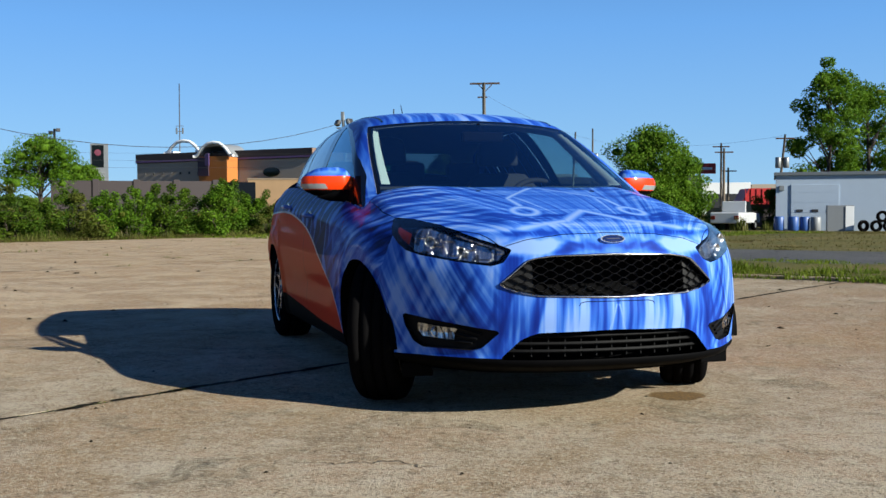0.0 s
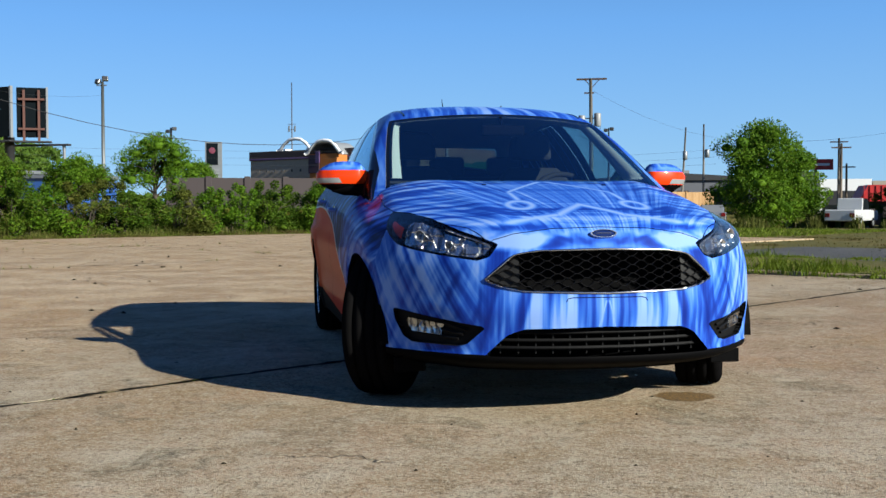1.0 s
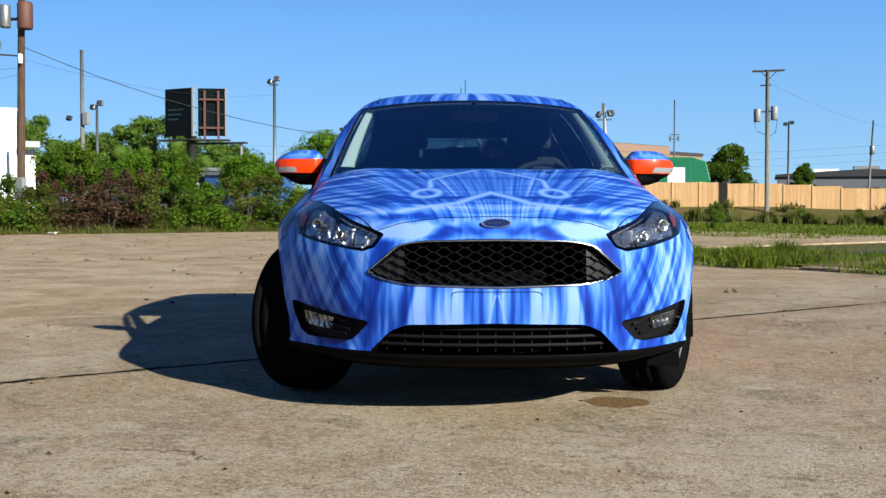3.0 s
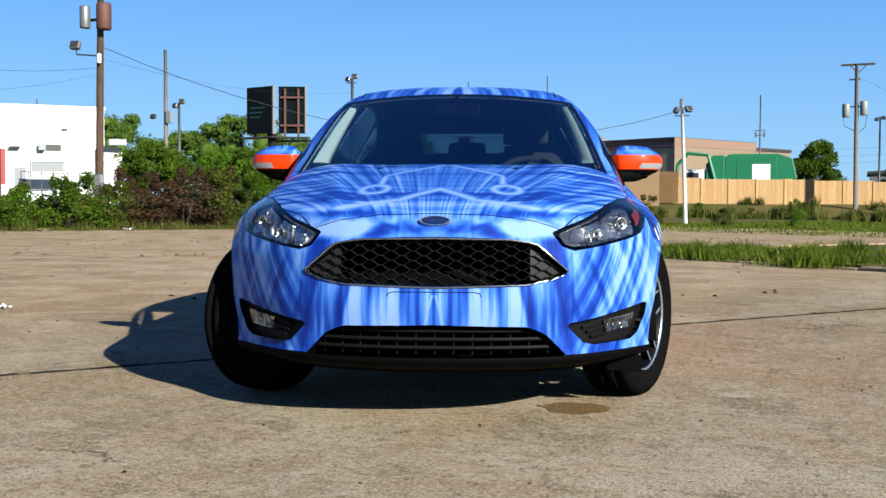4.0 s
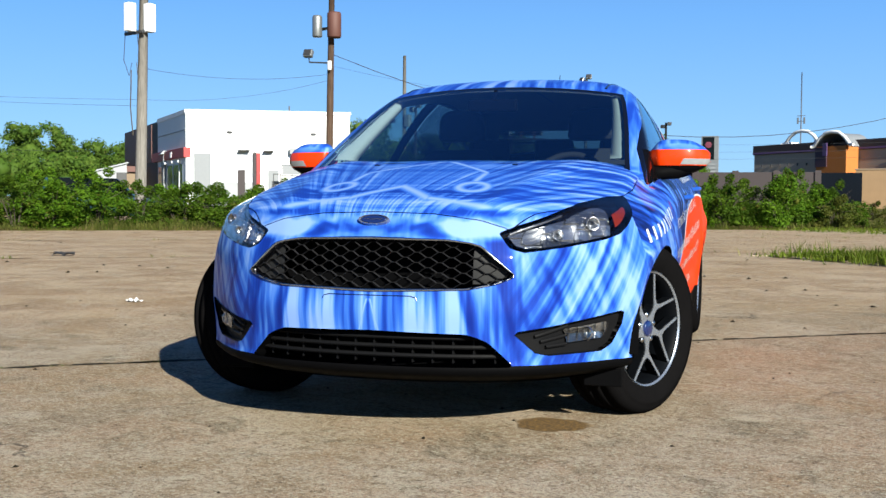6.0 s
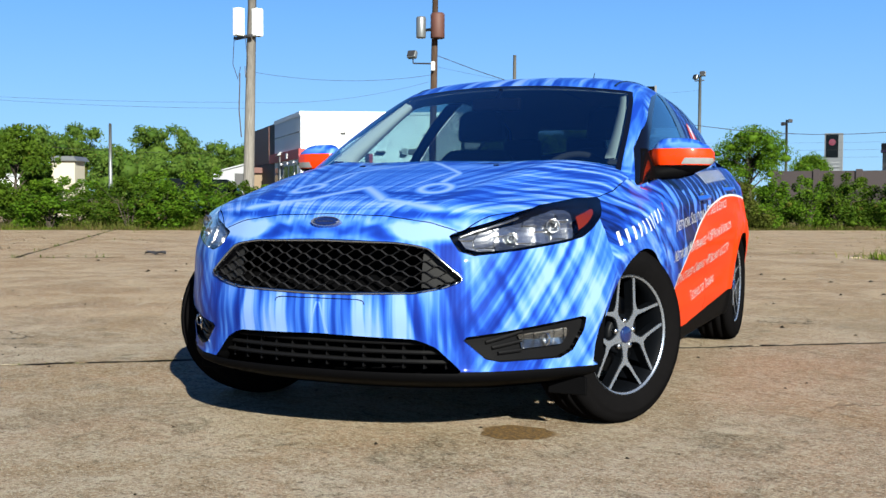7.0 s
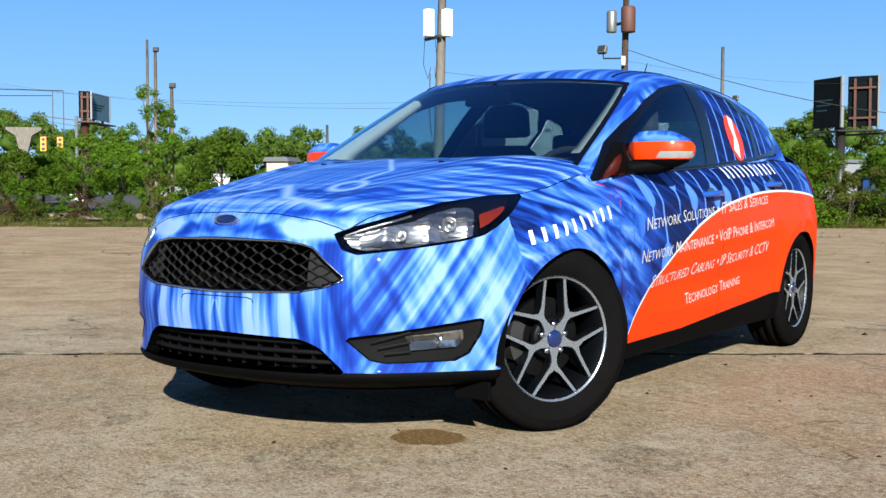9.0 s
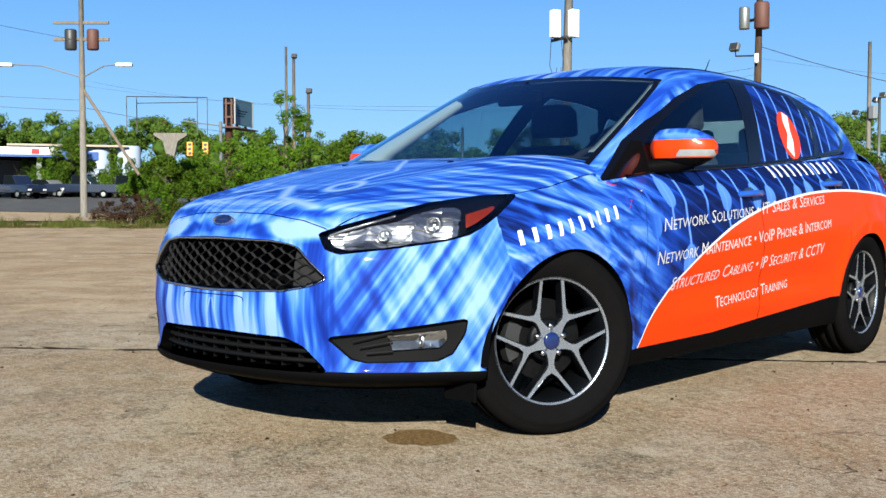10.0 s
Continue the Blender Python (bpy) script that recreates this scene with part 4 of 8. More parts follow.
def scatter(n, u0, u1, c0, c1, seed, clump=0.0):
    r = np.random.default_rng(seed)
    (u0, u1), (c0, c1) = sorted((u0, u1)), sorted((c0, c1))
    u, c = r.uniform(u0, u1, n), r.uniform(c0, c1, n)
    if clump:
        k = max(int(n * clump), 1)
        cu, cc = r.uniform(u0, u1, k), r.uniform(c0, c1, k)
        j = r.integers(0, k, n)
        sp = r.uniform(.08, .30, k)[j]
        u, c = cu[j] + r.normal(0, 1, n) * sp, cc[j] + r.normal(0, 1, n) * sp
    p = u[:, None] * UD + c[:, None] * CD
    return np.column_stack([p, terrain(p[:, 0], p[:, 1])])


g = np.vstack([scatter(9000, 14.0, 18.3, 12.9, -22, 3), scatter(10000, 14.0, 18.3, 12.9, -22, 33, .005)])
g[:, 2] += .06
blades("verge_grass", g, .055, .008, GRASS, "tall rough grass on the verge", seed=5)
g = scatter(9000, 14.0, 16.5, 12.9, -22, 6, .01)
g[:, 2] += .06
blades("verge_weeds", g, .12, .010, GRASS, "weedy clumps on the verge", seed=7, lean=.5)
g = np.vstack([scatter(7500, 14.0, 17.6, 12.9, 7.4, 61, .004), scatter(5000, 13.7, 14.8, 12.9, 4.8, 62, .004)])
g[:, 2] += .05
blades("verge_thicket", g, .20, .0065, GRASS, "lush knee-high grass on the verge", seed=63, lean=.85)
g = np.vstack([scatter(22000, 24.5, 60, 29, -20, 8), scatter(22000, 24.5, 60, 22, -12, 88, .004)])
blades("field_grass", g, .045, .014, DRY_GRASS, "rough field grass beyond the side road", seed=9)
g = np.vstack([scatter(30000, 2, 33, 30.3, 32.6, 10), scatter(11000, -14, 2, 30.7, 34.0, 11)])
blades("hedge_grass", g, .11, .008, GRASS, "pale grass along the foot of the hedge", seed=12, lean=.7)
g = np.vstack([scatter(16000, 2, 33, 30.9, 33.0, 15, .008), scatter(7000, -14, 2, 31.2, 34.5, 16, .008)])
blades("hedge_weeds", g, .34, .009, WEEDS, "tall weeds in clumps before the hedge", seed=17, lean=.5)
g = np.vstack([scatter(14000, 2, 33, 30.0, 31.8, 18, .012), scatter(6000, -14, 2, 30.4, 33.0, 19, .012)])
blades("hedge_straw", g, .14, .012, DRY_GRASS, "dry straw-coloured grass at the lot's edge", seed=20, lean=.8)
g = scatter(30000, 50, 84, 24, 52, 13, .006)
blades("bank_weeds", g, .62, .03, WEEDS, "high weeds below the board fence", seed=14)
g = scatter(11000, 14.0, 18.2, 12.9, 7.2, 46, .02)
g[:, 2] += .05
blades("verge_turf", g, .06, .008, GRASS, "dense green turf on the verge", seed=47, lean=.5)
g = scatter(36000, 25.5, 50, 15.5, 36, 48)
blades("field_turf", g, .11, .018, GRASS, "lush field grass before the restaurant", seed=49, lean=.5)
g = scatter(15000, 13.72, 14.9, 12.9, -16, 44, .007)
g[:, 2] += .05
blades("kerb_weeds", g, .12, .009, GRASS, "lush weeds spilling over the kerb", seed=45, lean=.7)
# weeds in the slab joints
r = np.random.default_rng(21)
uu = np.concatenate([r.normal(m, s, k) for m, s, k in ((4.0, .25, 260), (3.2, .2, 120), (8.0, .5, 160), (9.4, .4, 130), (12.2, .8, 260), (1.1, .3, 160), (-1.5, 1.0, 160), (5.6, .5, 60))])
p = uu[:, None] * UD + (3.80 + r.normal(0, .016, len(uu)))[:, None] * CD
q = r.normal(0, .10, (160, 2)) * (1, .3) + (UD * 2.2 + CD * 2.75)
spots = np.vstack([np.column_stack([p, np.full(len(p), -.01)]), np.column_stack([q, np.full(len(q), -.01)])])
blades("joint_weeds", spots, .019, .003, GRASS, "small weeds growing in the slab joints", seed=22, lean=1.0)
far = []
for c in (14.45, 22.0, 27.84):
    far.append(np.column_stack([r.uniform(-8, 13 if c < 13 else 30, 500), np.full(500, c) + r.normal(0, .03, 500)]))
for u in (1.35, -7.6, 13.75, 22.0):
    far.append(np.column_stack([np.full(350, u) + r.normal(0, .03, 350), r.uniform(14.5, 30, 350)]))
far = np.vstack(far)
far = far[np.sin(far[:, 0] * 2.1 + far[:, 1] * 3.3) > .2]
p = far[:, :1] * UD + far[:, 1:] * CD
blades("joint_tufts", np.column_stack([p, np.full(len(p), -.01)]), .06, .006, GRASS, "tufts along the farther slab joints", seed=23, lean=.9)

# round oil stain before the left front wheel, and litter
bm = bmesh.new()
ring = []
for k in range(48):
    a = 2 * math.pi * k / 48
    rr = 1 + .07 * math.sin(3 * a + 1) + .05 * math.sin(7 * a) + .03 * math.sin(13 * a)
    ring.append(bm.verts.new((.135 * rr * math.cos(a), .118 * rr * math.sin(a), 0)))
bm.faces.new(ring)
stain = part("oil_stain", bm, OIL, None)
stain.matrix_world = pose(1.225, 5.27, .0018, 0, 0, 22)
tagged(stain, "rusty brown stain on the concrete", "stain", kind="structure")


def litter(name, x, y, size, mat, label, seed):
    rr = random.Random(seed)
    bm = bmesh.new()
    bmesh.ops.create_grid(bm, x_segments=5, y_segments=4, size=.5)
    for v in bm.verts:
        v.co = Vector((v.co.x * size + rr.uniform(-.1, .1) * size, v.co.y * size * .7 + rr.uniform(-.1, .1) * size, .006 + rr.uniform(0, .22) * size))
    ob = part(name, bm, mat, None)
    ob.matrix_world = pose(x, y, 0, 0, 0, rr.uniform(0, 180))
    tagged(ob, label, "litter")


litter("paper_scrap", -3.89, 7.15, .13, WHITE_WALL, "crumpled white paper on the concrete", 1)
litter("dark_rag", -10.9, 10.9, .30, DARK_STEEL, "flattened dark rag on the concrete", 2)
litter("paper_scrap", -19.4, 26.0, .28, WHITE_WALL, "white litter at the lot's edge", 3)
litter("paper_scrap", 1.6, 15.9, .18, RED_PAINT, "red wrapper by the kerb", 4)
litter("cardboard_scrap", -20.3, 23.6, .35, TAN_WALL, "torn cardboard by the hedge", 5)
# loose grit and leaf bits
r = np.random.default_rng(31)
n = 420
gp = r.uniform((-7, 1.5), (5, 14), (n, 2))
gs = r.uniform(.004, .013, n)
gv, gf = [], []
for (x, y), s in zip(gp, gs):
    k = len(gv)
    a = r.uniform(0, 6.28)
    for d, l in ((0, 1), (1.9, .7), (3.4, 1.1), (4.9, .6)):
        gv.append((x + s * l * math.cos(a + d), y + s * l * math.sin(a + d), .001))
    gv.append((x, y, s * .6 + .001))
    gf += [(k, k + 1, k + 4), (k + 1, k + 2, k + 4), (k + 2, k + 3, k + 4), (k + 3, k, k + 4)]
for x, y in r.uniform((-22, 8), (6, 30), (420, 2)):
    k, a, s = len(gv), r.uniform(0, 6.28), r.uniform(.012, .04)
    for d, l in ((0, 1), (1.9, .7), (3.4, 1.1), (4.9, .6)):
        gv.append((x + s * l * math.cos(a + d), y + s * l * math.sin(a + d), .001))
    gv.append((x, y, s * .5 + .001))
    gf += [(k, k + 1, k + 4), (k + 1, k + 2, k + 4), (k + 2, k + 3, k + 4), (k + 3, k, k + 4)]
me = bpy.data.meshes.new("grit")
me.from_pydata(gv, [], gf)
tagged(finish("grit", me, SOIL), "scattered dark grit and leaf bits on the concrete", "grit", kind="stuff")

# ---- the wrapped hatchback ----
CAR = pose(0.5886, 5.437, 0, 0, 0, 22.0)
car = tagged(thing("car", CAR), "five-door hatchback in a blue streaked and orange printed film, wheels steered", "car")
DEG = 0.0205                    # metres of plan outline to one degree round the nose

HEADLIGHT = [(a * DEG, z) for a, z in ((20.8, .690), (23.8, .712), (26.5, .727), (32.3, .761), (37.8, .788), (47.6, .811), (55.5, .817), (51.6, .773), (47.2, .716), (44.7, .690), (40.9, .672), (33, .650), (24.5, .631), (22.3, .645))]
FOG = [(a * DEG, z) for a, z in ((23.0, .366), (44.3, .422), (43.9, .379), (41.9, .316), (39.6, .295), (28.8, .293), (26.5, .303))]
GRILLE = [(0, .668), (.255, .664), (.325, .655), (.36, .645), (.463, .557), (.455, .548), (.405, .529), (.32, .513), (0, .506), (-.1, .506), (-.1, .668)]
INTAKE = [(0, .371), (.32, .363), (.355, .352), (.39, .335), (.462, .262), (.462, .255), (-.1, .255), (-.1, .371)]
WINDOWS = [(.30, .872), (.63, .911), (1.35, .949), (2.0, .997), (2.72, 1.062), (2.83, 1.110), (2.83, 1.150), (2.79, 1.190), (2.68, 1.266), (2.36, 1.350), (1.94, 1.383), (1.72, 1.378), (1.30, 1.311), (1.017, 1.228), (.725, 1.112), (.546, 1.026)]
FRONT_PANE = [(.655, .930), (1.475, .975), (1.64, 1.352), (1.50, 1.333), (1.317, 1.288), (1.022, 1.194), (.735, 1.075), (.640, 1.010)]
REAR_PANE = [(1.615, .983), (2.29, 1.037), (2.40, 1.215), (2.30, 1.325), (2.10, 1.348), (1.83, 1.357)]
QUARTER_PANE = [(2.375, 1.047), (2.70, 1.084), (2.79, 1.125), (2.77, 1.168), (2.62, 1.255), (2.45, 1.285), (2.46, 1.215)]


def sill_edge(y):
    return table(y, (-1, .262), (-.35, .256), (.4, .250), (1.0, .258), (1.5, .288), (2.2, .328), (2.4, .33), (3.5, .33))


def hood_edge(x):
    return table(x, (0, .757), (.2, .751), (.35, .731), (.43, .706), (.5, .66))


def hood_side(y):
    return table(y, (-.9, .40), (-.74, .435), (-.70, .47), (-.56, .585), (-.48, .622), (-.28, .700), (-.16, .742), (0, .757), (.25, .748), (.5, .745))


class Half:
    """One half of a shell that is cut into panels."""

    def __init__(self, field, v, f):
        self.field, self.v, self.f = field, v, f

    def take(self, shape, gap=0.0):
        """Removes and returns the faces inside shape(x, y, z, angle) < 0, and the edges left behind; a gap is lost on the way."""
        d = shape(*self.v.T)
        self.v, inside, rest, cuts = clip(self.v, self.f, d)
        self.f = rest
        if gap:
            d = shape(*self.v.T) + gap
            self.v, inside, _, _ = clip(self.v, inside, d)
        return inside, cuts

    def deep(self, cuts, depth):
        return rim(self.v, cuts, -depth * outward(self.field, self.v))

    def both(self, name, f, mat, label="", smooth=True, parent=None):
        v, f = mirrored(self.v, f)
        return sheet(name, v, f, mat, parent or car, label, smooth)

    def each(self, name, f, mat, label="", parents=(None, None)):
        a = sheet(name, self.v, f, mat, parents[0] or car, label)
        b = sheet(name, *flipped(self.v, f), mat, parents[1] or car, label)
        return a, b


def both_rims(name, vf, mat, label="", parent=None):
    v, f = mirrored(*vf)
    return sheet(name, v, f, mat, parent or car, label, True)


def each_rim(name, vf, mat, label="", parents=(None, None)):
    sheet(name, *vf, mat, parents[0] or car, label)
    sheet(name, *flipped(*vf), mat, parents[1] or car, label)


stations = [(FC, a) for a in np.arange(0, 90, .6)] + [(y, 90) for y in np.arange(FC, RC, .018)] + [(RC, a) for a in np.arange(90, 180.1, 2.5)]
levels = list(np.arange(.185, .595, .011))
fans = list(np.arange(0, 22, .55)) + list(np.arange(22, 50, 1.1)) + list(np.arange(50, 90.1, 2.5))
low = Half(body, *shell(body, stations, levels, fans, .60))
ang = front_angle

# openings
low.take(lambda x, y, z: np.where(z > .80, np.maximum(np.maximum(x - .755, .125 + .52 * x * x - y), y - 3.02), 1))
arch_rims = []
for c in (-.020, 2.645):
    _, cuts = low.take(lambda x, y, z: np.where(x > .45, np.hypot(y - c, z - .268) - .366, 1))
    arch_rims.append(rim(low.v, cuts, (-.045, 0, 0)))
_, grille_cut = low.take(lambda x, y, z: np.where(y < -.3, polygon_distance(x, z, GRILLE), 1))
grille_rim = low.deep(grille_cut, .035)
_, intake_cut = low.take(lambda x, y, z: np.where(y < -.3, polygon_distance(x, z, INTAKE), 1))
intake_rim = low.deep(intake_cut, .05)
fog_in, fog_cut = low.take(lambda x, y, z: np.where(y < .2, polygon_distance(ang(x, y) * DEG, z, FOG) - .004, 1))
lamp_in, lamp_cut = low.take(lambda x, y, z: np.where(y < .2, polygon_distance(ang(x, y) * DEG, z, HEADLIGHT) - .004, 1), .002)
lip, _ = low.take(lambda x, y, z: z - sill_edge(y))
hood, _ = low.take(lambda x, y, z: np.where(y < .6, np.maximum(np.maximum(x - hood_side(y), hood_edge(x) - z), y - .5), 1), .003)
nose, _ = low.take(lambda x, y, z: np.where(y < 0, np.maximum(ang(x, y) - 50.5 + (z - .7) * 14, z - .83), 1), .0025)
front_door, _ = low.take(lambda x, y, z: np.where(x > .5, np.maximum(.435 + .06 * (z - .6) - y, y - (1.41 + .35 * np.maximum(z - .8, 0))), 1), .0025)
rear_door, _ = low.take(lambda x, y, z: np.where(x > .5, np.maximum(1.41 + .35 * np.maximum(z - .8, 0) - y, np.maximum(y - (2.36 + .5 * np.maximum(z - .62, 0)), .375 - np.hypot(y - 2.645, z - .268))), 1), .0025)
fender, _ = low.take(lambda x, y, z: y - .6)

hood_ob = low.both("hood", hood, FILM, "hood in blue streaked film with pale rings and chevrons")
bumper = low.both("front_bumper", nose, FILM)
fender_ob = low.each("fender", fender, SIDE_FILM)
door_f = low.each("front_door", front_door, SIDE_FILM, "front door, navy film above an orange swoosh")
door_r = low.each("rear_door", rear_door, SIDE_FILM, "rear door, navy film above an orange swoosh")
low.both("rear_body", low.f, SIDE_FILM)
lip_ob = low.both("lower_trim", lip, BLACK_PLASTIC, "black plastic lip and sill along the lower edge")
for vf in arch_rims:
    each_rim("arch_lip", vf, BLACK_PLASTIC)
grille_ob = both_rims("grille", grille_rim, GLOSS_BLACK, "black honeycomb grille", car)
both_rims("intake_surround", intake_rim, BLACK_PLASTIC, parent=bumper)


def edge_strip(v, cuts, across, out, width, lift, both=True):
    """A raised moulding along cut edges: four-sided, width inwards and lift outwards."""
    ids = sorted({i for e in cuts for i in e})
    at = {i: k for k, i in enumerate(ids)}
    p = v[ids]
    n = len(ids)
    a, b, c, d = p - out[ids] * .006, p + out[ids] * lift, p + out[ids] * lift + across[ids] * width, p - out[ids] * .006 + across[ids] * width
    f = [(at[i] + n * k, at[j] + n * k, at[j] + n * ((k + 1) % 4), at[i] + n * ((k + 1) % 4)) for i, j in cuts for k in range(4)]
    return np.vstack([a, b, c, d]), np.array(f, int)


out_all = outward(body, low.v)
to_mid = np.zeros_like(low.v)
to_mid[:, 0], to_mid[:, 2] = -low.v[:, 0] * .35, .59 - low.v[:, 2]
to_mid /= np.maximum(np.linalg.norm(to_mid, axis=1, keepdims=True), 1e-6)
vf = edge_strip(low.v, grille_cut, -to_mid, out_all, .008, .005)
both_rims("chrome_surround", vf, CHROME, "thin chrome line round the grille", bumper)


def front_y(x, z, inset=0.0):
    """y of the nose at x, z."""
    x, z = np.broadcast_arrays(np.asarray(x, float), np.asarray(z, float))
    lo, hi = np.full(x.shape, -1.3), np.full(x.shape, .3)
    for _ in range(30):
        m = (lo + hi) / 2
        inside = body(x, m, z) < 0
        hi, lo = np.where(inside, m, hi), np.where(inside, lo, m)
    return hi + inset


def honeycomb(grille):
    """Black honeycomb bars that follow the grille's bow, each a part of the grille."""
    cw, ch = .0765, .0166

    def inside(x, z):
        return polygon_distance(np.array([abs(x)]), np.array([z]), GRILLE)[0] < .004

    def bar(x0, z0, x1, z1):
        if not (inside(x0, z0) and inside(x1, z1)):
            return
        bm = bmesh.new()
        t = .0015
        ux, uz = z1 - z0, -(x1 - x0)
        l = math.hypot(ux, uz)
        ux, uz = ux / l * t, uz / l * t
        ring = []
        for x, z in ((x0, z0), (x1, z1)):
            y = float(front_y(x, z, .020))
            ring.append([bm.verts.new((x + s * ux, y + d, z + s * uz)) for s, d in ((-1, 0.002), (0, -.003), (1, 0.002), (1, .008), (-1, .008))])
        for k in range(5):
            bm.faces.new((ring[0][k], ring[0][(k + 1) % 5], ring[1][(k + 1) % 5], ring[1][k]))
        bmesh.ops.recalc_face_normals(bm, faces=bm.faces)
        part("grille_bar", bm, COMB, grille)

    for r in range(-1, 12):
        z = .494 + r * ch
        for c in range(-7, 8):
            x = (c + (.5 if r % 2 else 0)) * cw
            bar(x - cw * .09, z, x + cw * .09, z)
            bar(x + cw * .09, z, x + cw * .41, z + ch)
            bar(x - cw * .09, z, x - cw * .41, z + ch)


honeycomb(grille_ob)
# blank plates close the comb's outer cells from behind
for s in (1, -1):
    bm = bmesh.new()
    xs, zs = np.linspace(.335, .455, 13), np.linspace(.515, .655, 15)
    gx, gz = np.meshgrid(xs, zs, indexing="ij")
    ok = polygon_distance(gx.ravel(), gz.ravel(), GRILLE).reshape(gx.shape) < -.001
    gy = front_y(gx, gz, .031)
    vs = [[bm.verts.new((s * gx[i, j], gy[i, j], gz[i, j])) if ok[i, j] else None for j in range(15)] for i in range(13)]
    for i in range(12):
        for j in range(14):
            q = [v for v in (vs[i][j], vs[i + 1][j], vs[i + 1][j + 1], vs[i][j + 1]) if v]
            if len(q) > 2:
                bm.faces.new(q if s > 0 else q[::-1])
    part("blank_plate", bm, BLANK, grille_ob, "grey plate behind the outer cells", True)


# three slats and thin upright ribs in the lower intake
for z, w in ((.345, .36), (.315, .40), (.285, .435)):
    bm = bmesh.new()
    xs = np.linspace(-w, w, 25)
    ys = front_y(xs, np.full(25, z), .030)
    rows = [[bm.verts.new((x, y + dy, z + dz)) for dy, dz in ((0, 0), (.004, .007), (.035, .005), (.035, -.004), (.004, -.005))] for x, y in zip(xs, ys)]
    for a, b in zip(rows, rows[1:]):
        for k in range(5):
            bm.faces.new((a[k], a[(k + 1) % 5], b[(k + 1) % 5], b[k]))
    bmesh.ops.recalc_face_normals(bm, faces=bm.faces)
    part("slat", bm, SLAT, bumper)
for x in np.linspace(-.40, .40, 13):
    high = .362 if abs(x) < .34 else .318
    y = float(front_y(x, .31, .048))
    part("rib", boxed(x - .0025, x + .0025, y, y + .02, .262, high), SLAT, bumper)
# shutter and radiator behind the openings
part("radiator", boxed(-.50, .50, -.62, -.55, .2, .66, .01), BLACK_PLASTIC, car)
bm = bmesh.new()
rows = []
for x in np.linspace(-.74, .74, 31):
    rows.append([bm.verts.new((x, y, z)) for y, z in ((float(front_y(x, .20, .012)), .192), (-.36, .192), (-.36, .205))])
for a, b in zip(rows, rows[1:]):
    for k in range(2):
        bm.faces.new((a[k], b[k], b[k + 1], a[k + 1]))
part("undertray", bm, BLACK_PLASTIC, car)
part("floor_pan", boxed(-.70, .70, -.40, 3.2, .206, .24, .01), BLACK_PLASTIC, car)
for s in (-1, 1):
    for c in (-.02, 2.645):
        part("wheel_house", boxed(s * .46 - .01, s * .46 + .01, c - .40, c + .40, .2, .72), BLACK_PLASTIC, car)


def liner(c):
    """Half-round dark liner inside a wheel arch."""
    bm = bmesh.new()
    rows = []
    for k in range(25):
        a = radians(180 * k / 24)
        y, z = c + .385 * math.cos(a), .268 + .385 * math.sin(a)
        rows.append([bm.verts.new((x, y, z)) for x in (.45, .83)])
    for a, b in zip(rows, rows[1:]):
        bm.faces.new((a[0], a[1], b[1], b[0]))
    return bm


for c in (-.02, 2.645):
    for s in (1, -1):
        bm = liner(c)
        bmesh.ops.scale(bm, vec=(s, 1, 1), verts=bm.verts)
        part("wheel_liner", bm, BLACK_PLASTIC, car)

# fog lamp recesses: a black dish with three ribs and a small clear lamp
fog_v = low.v - .022 * out_all
fog_rim = low.deep(fog_cut, .022)
dish = []
for s, (v, f) in ((1, (fog_v, fog_in)), (-1, flipped(fog_v, fog_in))):
    d = sheet("fog_bezel", v, f, BEZEL, bumper, "black ribbed fog lamp bezel")
    dish.append(d)
each_rim("bezel_edge", edge_strip(low.v, fog_cut, out_all * 0, out_all, .0, .003), GLOSS_BLACK, parents=dish)
each_rim("bezel_wall", fog_rim, BEZEL, parents=dish)


def nose_points(a, z, proud=0.0):
    """Points of the body at a degrees round the nose and height z."""
    a, z = np.atleast_1d(np.asarray(a, float)), np.atleast_1d(np.asarray(z, float))
    hx, hy = np.sin(np.radians(a)), -np.cos(np.radians(a))
    lo, hi = np.zeros(a.shape), np.full(a.shape, 1.6)
    for _ in range(28):
        m = (lo + hi) / 2
        inside = body(hx * m, FC + hy * m, z) < 0
        lo, hi = np.where(inside, m, lo), np.where(inside, hi, m)
    m = lo + proud
    return np.stack([hx * m, FC + hy * m, z], -1)


def at_nose(a, z, proud=0.0):
    return Vector(nose_points(a, z, proud)[0])


def nose_patch(poly, proud, steps=(20, 10)):
    """A bmesh patch on the nose inside a polygon of (degrees, height)."""
    poly = np.array(poly, float)
    a0, z0 = poly.min(0)
    a1, z1 = poly.max(0)
    aa, zz = np.linspace(a0, a1, steps[0]), np.linspace(z0, z1, steps[1])
    ga, gz = (g.ravel() for g in np.meshgrid(aa, zz, indexing="ij"))
    v = nose_points(ga, gz, proud)
    q = np.arange(len(aa) * len(zz)).reshape(len(aa), len(zz))
    f = np.stack([q[:-1, :-1], q[1:, :-1], q[1:, 1:], q[:-1, 1:]], -1).reshape(-1, 4)
    d = polygon_distance(ga * DEG, gz, poly * (DEG, 1))
    return clip(v, f, d)


